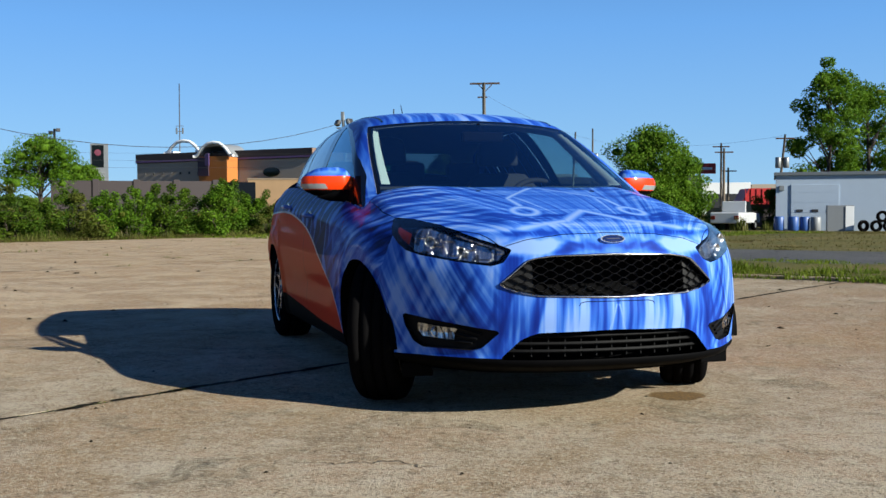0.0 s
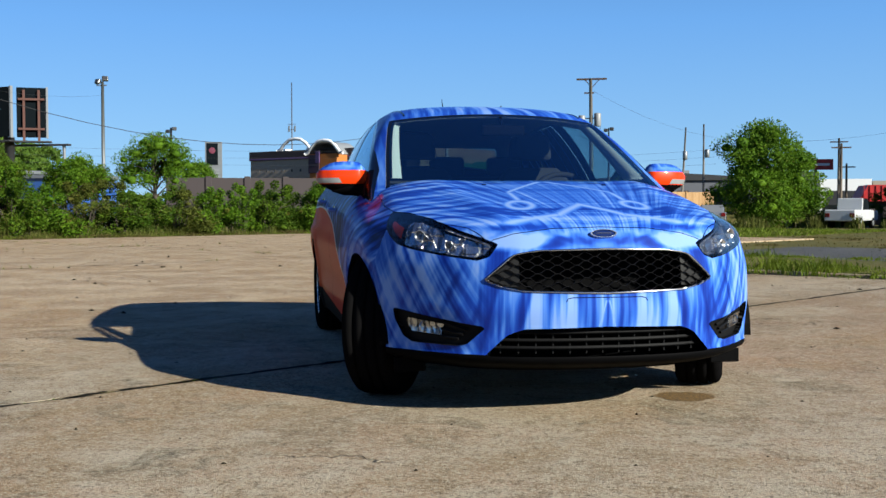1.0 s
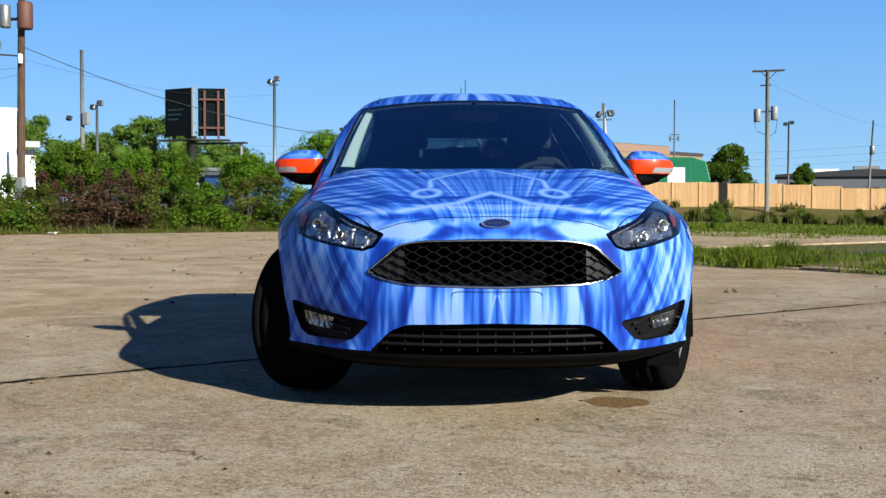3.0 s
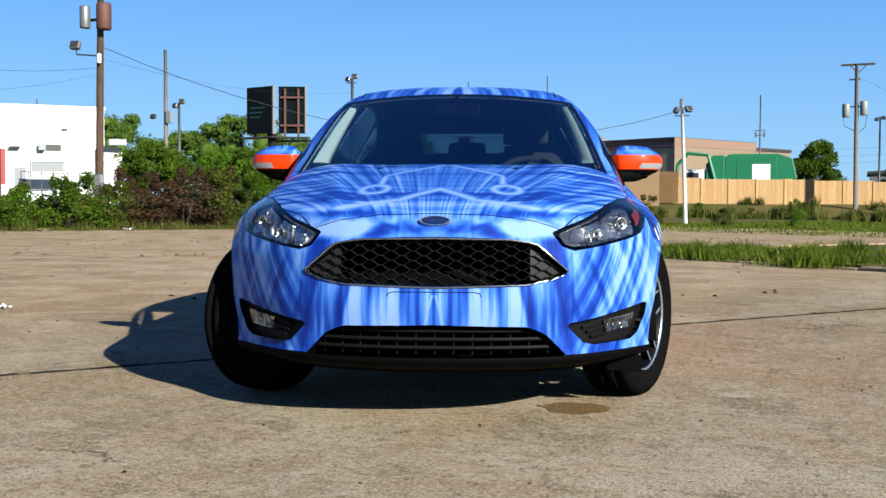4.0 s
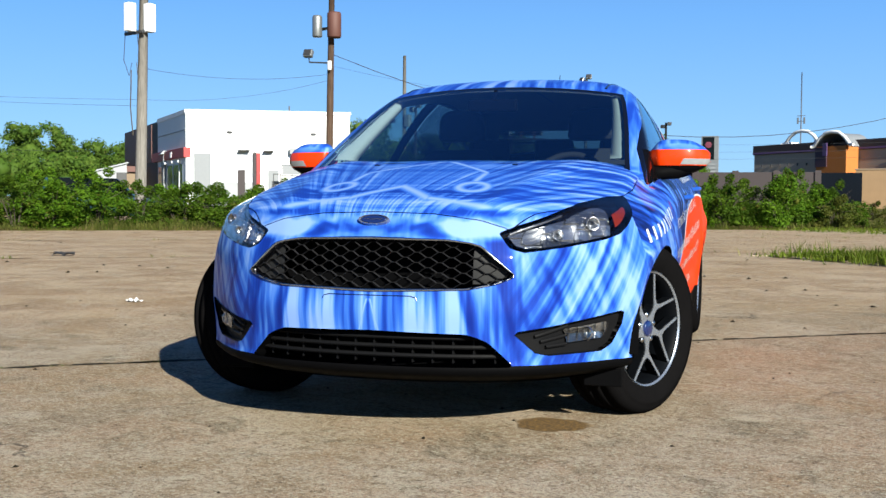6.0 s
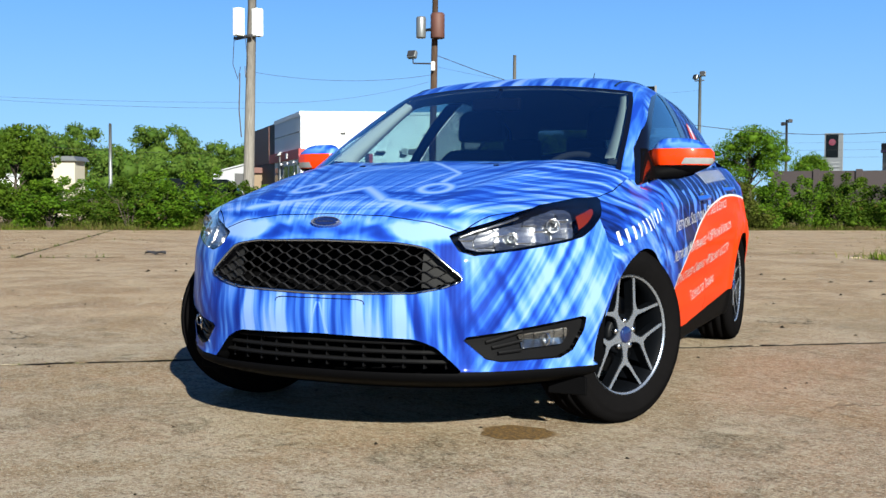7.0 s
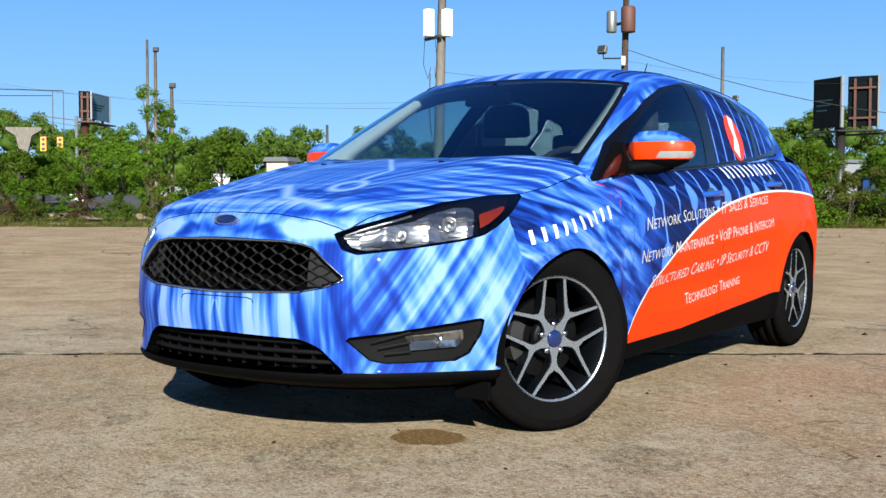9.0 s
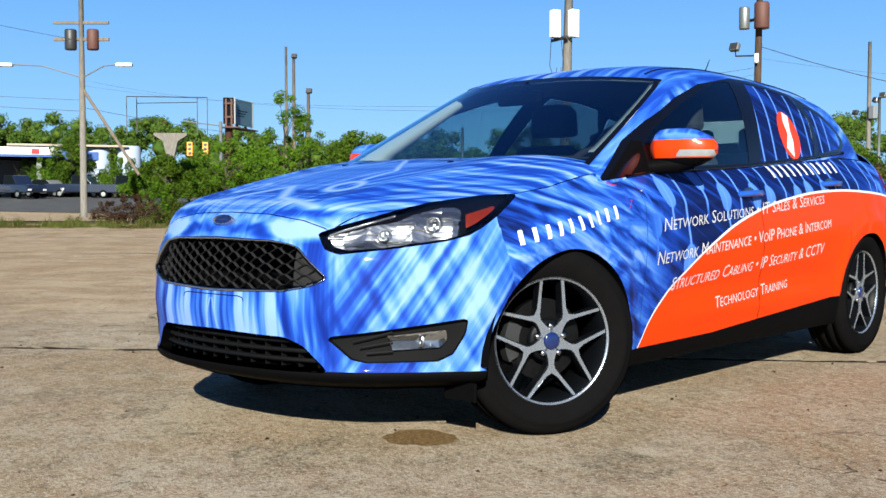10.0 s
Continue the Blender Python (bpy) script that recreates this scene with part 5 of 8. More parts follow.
for k, s in enumerate((1, -1)):
    for za, zb, a0, a1 in ((.352, .383, 26.5, 41.5), (.334, .352, 27.5, 40.5), (.316, .322, 28.5, 39.8)):
        pts = [at_nose(a, za + (zb - za) * i / 8, -.014) for i, a in enumerate(np.linspace(a0, 32.5, 9))]
        part("bezel_rib", tube([(p.x * s, p.y, p.z) for p in pts], .0055, 6), BEZEL, dish[k])
    v, f, _, cuts = nose_patch([(31.7, .372), (41.3, .389), (41.0, .356), (40.0, .334), (32.6, .327)], -.006)
    back = nose_patch([(31.7, .372), (41.3, .389), (41.0, .356), (40.0, .334), (32.6, .327)], -.013, (44, 14))
    lampv = (v, f) if s > 0 else flipped(v, f)
    bv = back[0].copy()
    turn = np.degrees(np.arctan2(bv[:, 0], FC - bv[:, 1]))
    bv[:, 1] += .008 * np.mod((turn - 31.0) / 1.9, 1.0) - .012 * np.abs(bv[:, 2] - .355) / .03
    backv = (bv, back[1]) if s > 0 else flipped(bv, back[1])
    sheet("fog_lamp_reflector", *backv, REFLECTOR, dish[k], smooth=False)
    sheet("fog_lamp_lens", *lampv, LENS, dish[k], "clear fog lamp lens")
    c = at_nose(36.5, .355, -.013)
    bm = spin([(.020, -.004), (.024, 0), (.020, .004)], 20, "Y")
    bmesh.ops.translate(bm, vec=(c.x * s, c.y, c.z), verts=bm.verts)
    part("fog_bulb_ring", bm, CHROME, dish[k])

# headlights: clear lens, dark housing, chromed reflectors, amber corner
level_out = out_all * (1, 1, 0)
level_out /= np.maximum(np.linalg.norm(level_out, axis=1, keepdims=True), 1e-6)
lamp_v = low.v - .055 * level_out
lens_obs = []
for k, s in enumerate((1, -1)):
    lv = (low.v, lamp_in) if s > 0 else flipped(low.v, lamp_in)
    hv = (lamp_v, lamp_in) if s > 0 else flipped(lamp_v, lamp_in)
    light = sheet("headlight", *hv, GLOSS_BLACK, car, "headlight with clear lens, chrome reflectors and amber corner", True)
    lens_obs.append(light)
    lens = sheet("lens", *lv, LENS, light, "clear headlight lens")
    lens.visible_shadow = False
    wv, wf = rim(low.v, lamp_cut, -.055 * level_out)
    if s < 0:
        wv, wf = flipped(wv, wf)
    sheet("housing_wall", wv, wf, GLOSS_BLACK, light)
    amber = nose_patch([(44.2, .752), (50.4, .783), (49.4, .765), (48.0, .748), (45.8, .722), (44.2, .708)], -.010)
    sheet("amber_reflector", *(amber[:2] if s > 0 else flipped(*amber[:2])), AMBER, light, "amber side reflector")
    bright = nose_patch([(21.9, .684), (27.5, .709), (32.8, .733), (35.2, .752), (39.1, .773), (41.9, .774), (42.9, .764), (42.4, .682), (35.0, .660), (29.6, .646), (24.9, .639), (23.0, .650)], -.007, (90, 30))
    rv = bright[0].copy()
    # scalloped reflector faces
    aa = np.degrees(np.arctan2(rv[:, 0], FC - rv[:, 1]))
    cell = (aa - 22.0) / 3.3 + .35 * np.sin(rv[:, 2] * 40)
    rv[:, 1] += .015 * np.abs(np.sin((aa - 22) * .48)) + .007 * (cell - np.floor(cell)) + .005 * np.mod(rv[:, 2] / .056 + np.floor(cell) * .37, 1.0)
    sheet("reflector", *((rv, bright[1]) if s > 0 else flipped(rv, bright[1])), REFLECTOR, light, "faceted chrome reflector", False)
    for a, z, r in ((38.8, .722, .022), (31.0, .684, .017)):
        c = at_nose(a, z, -.004)
        bm = spin([(r * .35, .012), (r * .8, .004), (r, -.008), (r * 1.08, -.004), (r * 1.08, .02)], 24, "Y")
        bmesh.ops.rotate(bm, cent=(0, 0, 0), matrix=Matrix.Rotation(radians(a * .7), 3, "Z"), verts=bm.verts)
        bmesh.ops.translate(bm, vec=c, verts=bm.verts)
        if s < 0:
            bmesh.ops.scale(bm, vec=(-1, 1, 1), verts=bm.verts)
            bmesh.ops.reverse_faces(bm, faces=bm.faces)
        part("lamp_bowl", bm, REFLECTOR, light, smooth=True)
    pts = [at_nose(a, z, -.010) for a, z in ((22.4, .686), (24.5, .701), (26.7, .714), (29.5, .730), (32.4, .747))]
    part("light_strip", tube([(p.x * s, p.y, p.z) for p in pts], .0042, 8), REFLECTOR, light)

# badge
c = at_nose(0, .730, .004)
badge = part("badge", spin([(0, -.010), (.040, -.009), (.048, -.004), (.050, .004)], 40, "Y"), BADGE_BLUE, bumper, "oval dark blue badge with a chrome rim")
ring = spin([(.047, .004), (.048, -.010), (.053, -.010), (.055, .006)], 40, "Y")
chrome_ring = part("badge_rim", ring, ALLOY, badge)
badge.matrix_basis = Matrix.Translation(c) @ pose(0, 0, 0, -28) @ Matrix.Diagonal((1.02, 1, .34, 1))
# pale bar in place of the badge's script
bar = part("badge_mark", boxed(-.030, .030, -.0125, -.009, -.005, .006, .002), CHROME, badge)

# plate outline pressed into the bumper
pts = [(x, float(front_y(x, z, -.0005)), z) for x, z in [(-.165, .470), (-.16, .481)] + [(x, .486) for x in np.linspace(-.14, .14, 9)] + [(.16, .481), (.165, .470)]]
part("plate_line", tube(pts, .0016, 6), GLOSS_BLACK, bumper)
for s in (1, -1):
    part("air_deflector", boxed(min(s * .64, s * .775), max(s * .64, s * .775), -.405, -.392, .150, .212, .004), BLACK_PLASTIC, lip_ob, "black plastic flap ahead of the wheel")

# greenhouse
cst = [(1.15, a) for a in np.arange(0, 90, 1.0)] + [(y, 90) for y in np.arange(1.15, 2.35, .02)] + [(2.35, a) for a in np.arange(90, 180.1, 2.5)]
up = Half(cabin, *shell(cabin, cst, list(np.arange(.86, 1.0, .012)), list(np.arange(0, 40, .8)) + list(np.arange(40, 90.1, 1.6)), 1.0, 2.2))
up.take(lambda x, y, z: z - np.minimum(belt(x, y) - .035, 1.03))


def screen_side(z):
    return table(z, (.90, .715), (.97, .695), (1.1, .662), (1.2, .632), (1.27, .608), (1.33, .578), (1.4, .54))


def screen_area(x, y, z, border):
    return np.where(y < 1.3, np.maximum(x - screen_side(z) + border, z - (1.352 - .10 * x * x) + border * .7), 1)


pane_ws, _ = up.take(lambda x, y, z: screen_area(x, y, z, .018))
band_ws, _ = up.take(lambda x, y, z: screen_area(x, y, z, .0), .001)
side_ok = lambda x, y, z, d: np.where((x > .35) & (y > .2) & (y < 3.0), d, 1)
panes = []
for poly in (FRONT_PANE, REAR_PANE, QUARTER_PANE):
    f, cuts = up.take(lambda x, y, z: side_ok(x, y, z, polygon_distance(y, z, poly) - .006))
    panes.append((f, up.deep(cuts, .006)))
trim_side, _ = up.take(lambda x, y, z: side_ok(x, y, z, polygon_distance(y, z, WINDOWS) - .004))
back_glass, _ = up.take(lambda x, y, z: np.where(y > 2.4, np.maximum(np.maximum(x - .55 + .3 * (z - 1.1), 1.06 - z), z - 1.30), 1))
roof = up.both("roof", up.f, FILM, "roof and pillars in blue streaked film")
ws = up.both("windscreen", pane_ws, SCREEN, "raked green-tinted windscreen")
ws.visible_shadow = False
up.both("windscreen_border", band_ws, GLOSS_BLACK, parent=ws)
trims = up.each("window_trim", trim_side, GLOSS_BLACK, "gloss black window surround")
for (f, r), nm, mat in zip(panes, ("front_window", "rear_window", "quarter_window"), (FRONT_GLASS, SIDE_FILM, SIDE_FILM)):
    v = up.v - .002 * outward(cabin, up.v)
    for k, (vv, ff) in enumerate(((v, f), flipped(v, f))):
        w = sheet(nm, vv, ff, mat if k == 0 or mat is FRONT_GLASS else PANE, trims[k])
        if mat is FRONT_GLASS:
            w.visible_shadow = False
rg = up.both("rear_glass", back_glass, PANE)
rg.visible_shadow = False

# belt moulding along the foot of the side windows
for s in (1, -1):
    ys = np.linspace(.45, 2.75, 40)
    zs = table(ys, (.30, .872), (.63, .908), (1.35, .946), (2.0, .994), (2.72, 1.058))
    xs = on_side(ys, zs, .002, cabin)
    part("belt_moulding", tube([(s * x, y, z) for x, y, z in zip(xs, ys, zs)], .008, 8), GLOSS_BLACK, car, smooth=True)
    # roof ditch strip
    ys = np.linspace(1.05, 2.7, 30)
    xs = np.full(30, .50)
    zz = np.linspace(1.2, 1.5, 151)
    zs = np.array([zz[cabin(.50, y, zz) < 0].max() for y in ys])
    part("roof_ditch", tube([(s * x, y, z) for x, y, z in zip(xs, ys, zs)], .006, 6), GLOSS_BLACK, car, smooth=True)
    # sail panel at the mirror's foot, dark with a red tint
    sail = [(.335, .880), (.62, .909), (.62, 1.03), (.575, 1.03)]
    xs = on_side(np.array([p[0] for p in sail]), np.array([p[1] for p in sail]), .003, cabin)
    bm = bmesh.new()
    a = [bm.verts.new((s * x, y, z)) for x, (y, z) in zip(xs, sail)]
    b = [bm.verts.new((s * (x - .02), y, z)) for x, (y, z) in zip(xs, sail)]
    bm.faces.new(a)
    bm.faces.new(b[::-1])
    for i in range(4):
        bm.faces.new((a[i], a[(i + 1) % 4], b[(i + 1) % 4], b[i]))
    bmesh.ops.recalc_face_normals(bm, faces=bm.faces)
    part("sail_panel", bm, BLACK_PLASTIC, car)


def mirror(s):
    """Door mirror: black foot, orange shell with a blue cap and a clear turn lamp."""
    foot = bmesh.new()
    tube([(.74, .62, .925), (.80, .66, .930), (.87, .695, .938), (.93, .71, .942)], [.030, .030, .034, .020], 12, foot)
    base = part("mirror", foot, BLACK_PLASTIC, car, "door mirror, orange shell with blue cap and clear turn lamp", True)

    def blob(z0, z1, grow=0.0):
        """A slice of the rounded housing between two heights (0 to 1)."""
        bm = bmesh.new()
        rows = []
        for i in range(25):
            u = i / 24
            x = .752 + .256 * u
            fat = (1 - abs(2 * u - .85) ** 3.2 * .55) if u < .85 else 1 - (abs(2 * u - .85) ** 3.2) * .47
            fat = max(fat, .12) * min(1, .55 + u * 3) if u < .15 else max(fat, .1)
            cy, cz = .705 + .035 * u * u, 1.000 - .004 * u
            ry, rz = (.068 + grow) * fat, (.080 + grow) * fat
            ring = []
            for k in range(24):
                a = 2 * math.pi * k / 24
                ca, sa = math.cos(a), math.sin(a)
                dy = ry * math.copysign(abs(ca) ** .75, ca)
                dz = rz * math.copysign(abs(sa) ** .85, sa) * (1.0 if sa > 0 else .92)
                ring.append((x, cy + (dy if dy < 0 else dy * .75), cz + dz))
            rows.append(ring)
        vs = [[bm.verts.new(p) for p in r] for r in rows]
        for a, b in zip(vs, vs[1:]):
            for k in range(24):
                bm.faces.new((a[k], a[(k + 1) % 24], b[(k + 1) % 24], b[k]))
        bm.faces.new(vs[0])
        bm.faces.new(vs[-1][::-1])
        bmesh.ops.recalc_face_normals(bm, faces=bm.faces)
        for z, keep_above in ((z0, True), (z1, False)):
            if z is not None:
                g = bm.verts[:] + bm.edges[:] + bm.faces[:]
                bmesh.ops.bisect_plane(bm, geom=g, plane_co=(0, 0, z), plane_no=(0, 0, 1 if not keep_above else -1), clear_outer=True)
        return bm

    pieces = [(blob(None, .962), "lower_shell", BLACK_PLASTIC), (blob(.962, 1.032), "shell", ORANGE_FILM), (blob(1.032, None), "cap", FILM)]
    lampm = blob(.966, .992, .0025)
    g = lampm.verts[:] + lampm.edges[:] + lampm.faces[:]
    bmesh.ops.bisect_plane(lampm, geom=g, plane_co=(.885, 0, .966), plane_no=(-1, 0, .6), clear_outer=True)
    g = lampm.verts[:] + lampm.edges[:] + lampm.faces[:]
    bmesh.ops.bisect_plane(lampm, geom=g, plane_co=(0, .742, 0), plane_no=(0, 1, 0), clear_outer=True)
    pieces.append((lampm, "turn_lamp", TURN_LENS))
    for bm, nm, mat in pieces:
        part(nm, bm, mat, base, "clear turn lamp" if nm == "turn_lamp" else "", True)
    gl = boxed(.80, .985, .751, .755, .955, 1.045, .001)
    part("mirror_glass", gl, CHROME, base)
    if s < 0:
        for ob in (base, *base.children):
            me = ob.data
            me.transform(Matrix.Diagonal((-1, 1, 1, 1)))
            me.flip_normals()
    return base


mirror(1), mirror(-1)


def handle(s, y, z):
    x = float(on_side(np.array(y), np.array(z)))
    bm = tube([(x - .01, y - .09, z - .004), (x + .022, y - .075, z), (x + .030, y, z + .003), (x + .022, y + .075, z + .004), (x - .01, y + .09, z + .002)], [.012, .013, .013, .013, .012], 10)
    cup = spin([(0, .001), (.036, .003), (.048, 0)], 24, "X")
    bmesh.ops.scale(cup, vec=(1, 1.25, .62), verts=cup.verts)
    bmesh.ops.translate(cup, vec=(x, y, z), verts=cup.verts)
    for b in (bm, cup):
        if s < 0:
            bmesh.ops.scale(b, vec=(-1, 1, 1), verts=b.verts)
            bmesh.ops.reverse_faces(b, faces=b.faces)
    ob = part("handle", bm, HANDLE_BLUE, (door_f if y < 1.6 else door_r)[0 if s > 0 else 1], "door handle in navy film", True)
    part("handle_cup", cup, CAR_DARK, ob, smooth=True)


for s in (1, -1):
    handle(s, 1.30, .828)
    handle(s, 2.19, .882)

# wipers, washer jets, aerial, tail lamps
for x0, x1 in ((.60, -.02), (.02, -.52)):
    pts = []
    for i in range(9):
        x = x0 + (x1 - x0) * i / 8
        z = .943 + .005 * math.sin(math.pi * i / 8)
        y = .09 + (z - .965) * 2.12 + .5 * x * x + .25 * x ** 4 - .012
        pts.append((x, y, z))
    w = part("wiper", tube(pts, .006, 8), BLACK_PLASTIC, car, "black windscreen wiper")
    p = pts[0]
    part("wiper_arm", tube([(p[0], p[1] - .03, p[2] - .01), pts[2], pts[5]], [.010, .007, .005], 8), BLACK_PLASTIC, w)
cowl = bmesh.new()
rows = []
for x in np.linspace(-.70, .70, 41):
    y0 = .125 + .52 * x * x
    rows.append([cowl.verts.new((x, y, z)) for y, z in ((y0 - .03, float(belt(x, y0 - .03)) - .016), (y0 + .005, float(belt(x, y0)) - .020), (y0 + .06, .958), (y0 + .06, .90))])
for a, b in zip(rows, rows[1:]):
    for k in range(3):
        cowl.faces.new((a[k], b[k], b[k + 1], a[k + 1]))
part("cowl", cowl, BLACK_PLASTIC, car, "black cowl panel below the windscreen", True)
for s in (1, -1):
    z = float(belt(.29, .03))
    part("washer_jet", boxed(s * .29 - .011, s * .29 + .011, .015, .035, z - .022, z + .002, .004), BLACK_PLASTIC, hood_ob)
part("aerial", tube([(0, 2.42, 1.42), (0, 2.46, 1.46), (0, 2.56, 1.60)], [.012, .005, .002], 8), BLACK_PLASTIC, car, "short black roof aerial")
for s in (1, -1):
    poly = [(2.98, .93), (3.12, .98), (3.30, .97), (3.42, .88), (3.40, .82), (3.2, .80), (3.02, .86)]
    bm = bmesh.new()
    vs = []
    for lift in (0, .012):
        ring = []
        for y, z in poly:
            x = float(on_side(np.array(min(y, 3.30)), np.array(z)))
            ring.append(bm.verts.new((s * (x + lift), min(y, 3.34), z)))
        vs.append(ring)
    bm.faces.new(vs[1])
    for i in range(len(poly)):
        bm.faces.new((vs[0][i], vs[0][(i + 1) % len(poly)], vs[1][(i + 1) % len(poly)], vs[1][i]))
    bmesh.ops.recalc_face_normals(bm, faces=bm.faces)
    part("tail_lamp", bm, TAIL_RED, car, "dark red tail lamp")
# red splash of film at the foot of the screen pillar
for s in (1, -1):
    poly = [(.30, .80), (.335, .765), (.375, .80), (.36, .855), (.32, .868)]
    bm = bmesh.new()
    xs = on_side(np.array([p[0] for p in poly]), np.array([p[1] for p in poly]), .0015)
    bm.faces.new([bm.verts.new((s * x, y, z)) for x, (y, z) in zip(xs, poly)])
    part("red_patch", bm, RED_FILM, fender_ob[0 if s > 0 else 1], "red patch in the printed film")


# wheels
def y_spoke(grow):
    """Outer and inner half-outline of a Y-shaped spoke, as pairs of (across, outwards) points opened by grow."""
    g = grow
    outer = [(.0280, .027), (.0180 + g, .044), (.0128 + g, .062), (.0112 + g, .083), (.0165 + g, .0965), (.0300 + g, .1120), (.0945 + g, .1880)]
    inner = [(.0, .027), (.0, .044), (.0, .062), (.0, .083), (.0, .1090 - g), (.0205 - g * .6, .1215 - g), (.0865 - g, .1962)]
    return list(zip(outer, inner))


def wheel(x, y, out, steer, name):
    hub = thing(name)
    hub.parent = car
    tyre = spin([(.214, -.088), (.232, -.100), (.262, -.108), (.296, -.104), (.3135, -.092), (.320, -.080), (.3225, -.058), (.312, -.056), (.312, -.048), (.3235, -.046), (.324, -.010), (.313, -.008), (.313, .000), (.324, .002), (.3235, .040), (.312, .042), (.312, .050), (.3225, .052), (.320, .076), (.3135, .090), (.296, .104), (.284, .1055), (.282, .108), (.272, .1085), (.262, .108), (.232, .100), (.214, .088)], 96)
    part("tyre", tyre, RUBBER, hub, "low-profile black tyre", True)
    barrel = spin([(.216, .095), (.2185, .088), (.206, .080), (.198, .040), (.192, -.09), (.200, -.095), (.214, -.090)], 72)
    part("rim_barrel", barrel, RIM_BLACK, hub, smooth=True)
    edge = spin([(.2095, .080), (.2180, .0875), (.2180, .0910), (.214, .0920), (.2095, .0850)], 96)
    part("rim_edge", edge, ALLOY, hub, "bright machined rim edge", True)
    for k in range(5):
        turn = Matrix.Rotation(radians(72 * k + 36), 4, "X")
        for grow, h0, h1, mat, nm in ((.0030, .040, .079, RIM_BLACK, "spoke_body"), (-.0010, .079, .0815, ALLOY, "spoke_face")):
            bm = bmesh.new()
            for s in (1, -1):
                rows = []
                for (ua, ra), (ub, rb) in y_spoke(grow):
                    rows.append([bm.verts.new((h1 + .010 * (ra / .21) ** 2 - .008, s * ua, ra)), bm.verts.new((h1 + .010 * (rb / .21) ** 2 - .008, s * ub, rb)), bm.verts.new((h0, s * ub, rb)), bm.verts.new((h0, s * ua, ra))])
                for a, b in zip(rows, rows[1:]):
                    for q in range(4):
                        bm.faces.new((a[q], a[(q + 1) % 4], b[(q + 1) % 4], b[q]))
            bmesh.ops.remove_doubles(bm, verts=bm.verts, dist=1e-5)
            bmesh.ops.transform(bm, matrix=turn, verts=bm.verts)
            bmesh.ops.recalc_face_normals(bm, faces=bm.faces)
            part(nm, bm, mat, hub)
        a = radians(72 * k + 90)
        nut = spin([(0, .080), (.0085, .079), (.0115, .072), (.0125, .055)], 12)
        bmesh.ops.translate(nut, vec=(0, .0505 * math.cos(a), .0505 * math.sin(a)), verts=nut.verts)
        part("wheel_nut", nut, CHROME, hub, smooth=True)
    part("hub_plate", spin([(0, .060), (.066, .060), (.074, .052), (.074, .04)], 40), RIM_BLACK, hub, smooth=True)
    part("centre_cap", spin([(0, .087), (.024, .0862), (.0295, .083), (.0305, .06)], 32), BADGE_BLUE, hub, "dark blue centre cap", True)
    part("brake_disc", spin([(.05, .014), (.14, .014), (.14, -.010), (.05, -.010)], 48), STEEL, hub)
    cal = bmesh.new()
    vs = []
    for h in (.032, -.02):
        vs.append([[cal.verts.new((h, r * math.cos(radians(a + 180)), r * math.sin(radians(a + 180)))) for r in (.152, .100)] for a in np.linspace(-28, 28, 8)])
    for i in range(7):
        for h in (0, 1):
            cal.faces.new((vs[h][i][0], vs[h][i][1], vs[h][i + 1][1], vs[h][i + 1][0]))
        for r in (0, 1):
            cal.faces.new((vs[0][i][r], vs[0][i + 1][r], vs[1][i + 1][r], vs[1][i][r]))
    bmesh.ops.recalc_face_normals(cal, faces=cal.faces)
    part("brake_caliper", cal, CALIPER, hub)
    part("hub_core", spin([(0, .03), (.06, .03), (.06, -.05), (0, -.05)], 24), RIM_BLACK, hub)
    hub.matrix_basis = pose(x, y, TYRE_R - .002, 0, 0, steer) @ (Matrix.Identity(4) if out > 0 else pose(0, 0, 0, 0, 0, 180))
    hub["label"] = "black and bright alloy wheel with five Y-shaped spokes"
    return hub


STEER = -26
wheel(.755, -.03, 1, STEER, "wheel")
wheel(-.755, -.03, -1, STEER, "wheel")
wheel(.760, 2.65, 1, 0, "wheel")
wheel(-.760, 2.65, -1, 0, "wheel")


# cabin
def seat(x, y):
    ob = part("seat", boxed(x - .25, x + .25, y - .25, y + .25, .45, .62, .05), SEAT_CLOTH, car, "charcoal cloth seat")
    back = prism([(x - .25, .55), (x + .25, .55), (x + .24, 1.0), (x + .16, 1.10), (x - .16, 1.10), (x - .24, 1.0)], -.06, .06, None, .03)
    bmesh.ops.transform(back, matrix=Matrix.Translation((0, y + .28, 0)) @ Matrix.Translation((x, 0, .55)) @ Matrix.Rotation(radians(-17), 4, "X") @ Matrix.Translation((-x, 0, -.55)), verts=back.verts)
    part("seat_back", back, SEAT_CLOTH, ob)
    head = prism([(x - .13, 1.13), (x + .13, 1.13), (x + .12, 1.27), (x + .07, 1.30), (x - .07, 1.30), (x - .12, 1.27)], -.05, .05, None, .025)
    bmesh.ops.translate(head, vec=(0, y + .47, 0), verts=head.verts)
    part("headrest", head, SEAT_CLOTH, ob)


seat(.36, 1.10), seat(-.36, 1.10)
bench = part("rear_bench", boxed(-.62, .62, 1.85, 2.3, .45, .62, .05), SEAT_CLOTH, car, "charcoal rear bench")
part("bench_back", boxed(-.62, .62, 2.30, 2.42, .55, 1.06, .04), SEAT_CLOTH, bench)
for x in (-.4, 0, .4):
    part("bench_headrest", boxed(x - .12, x + .12, 2.34, 2.42, 1.05, 1.19, .03), SEAT_CLOTH, bench)
dash = bmesh.new()
rows = []
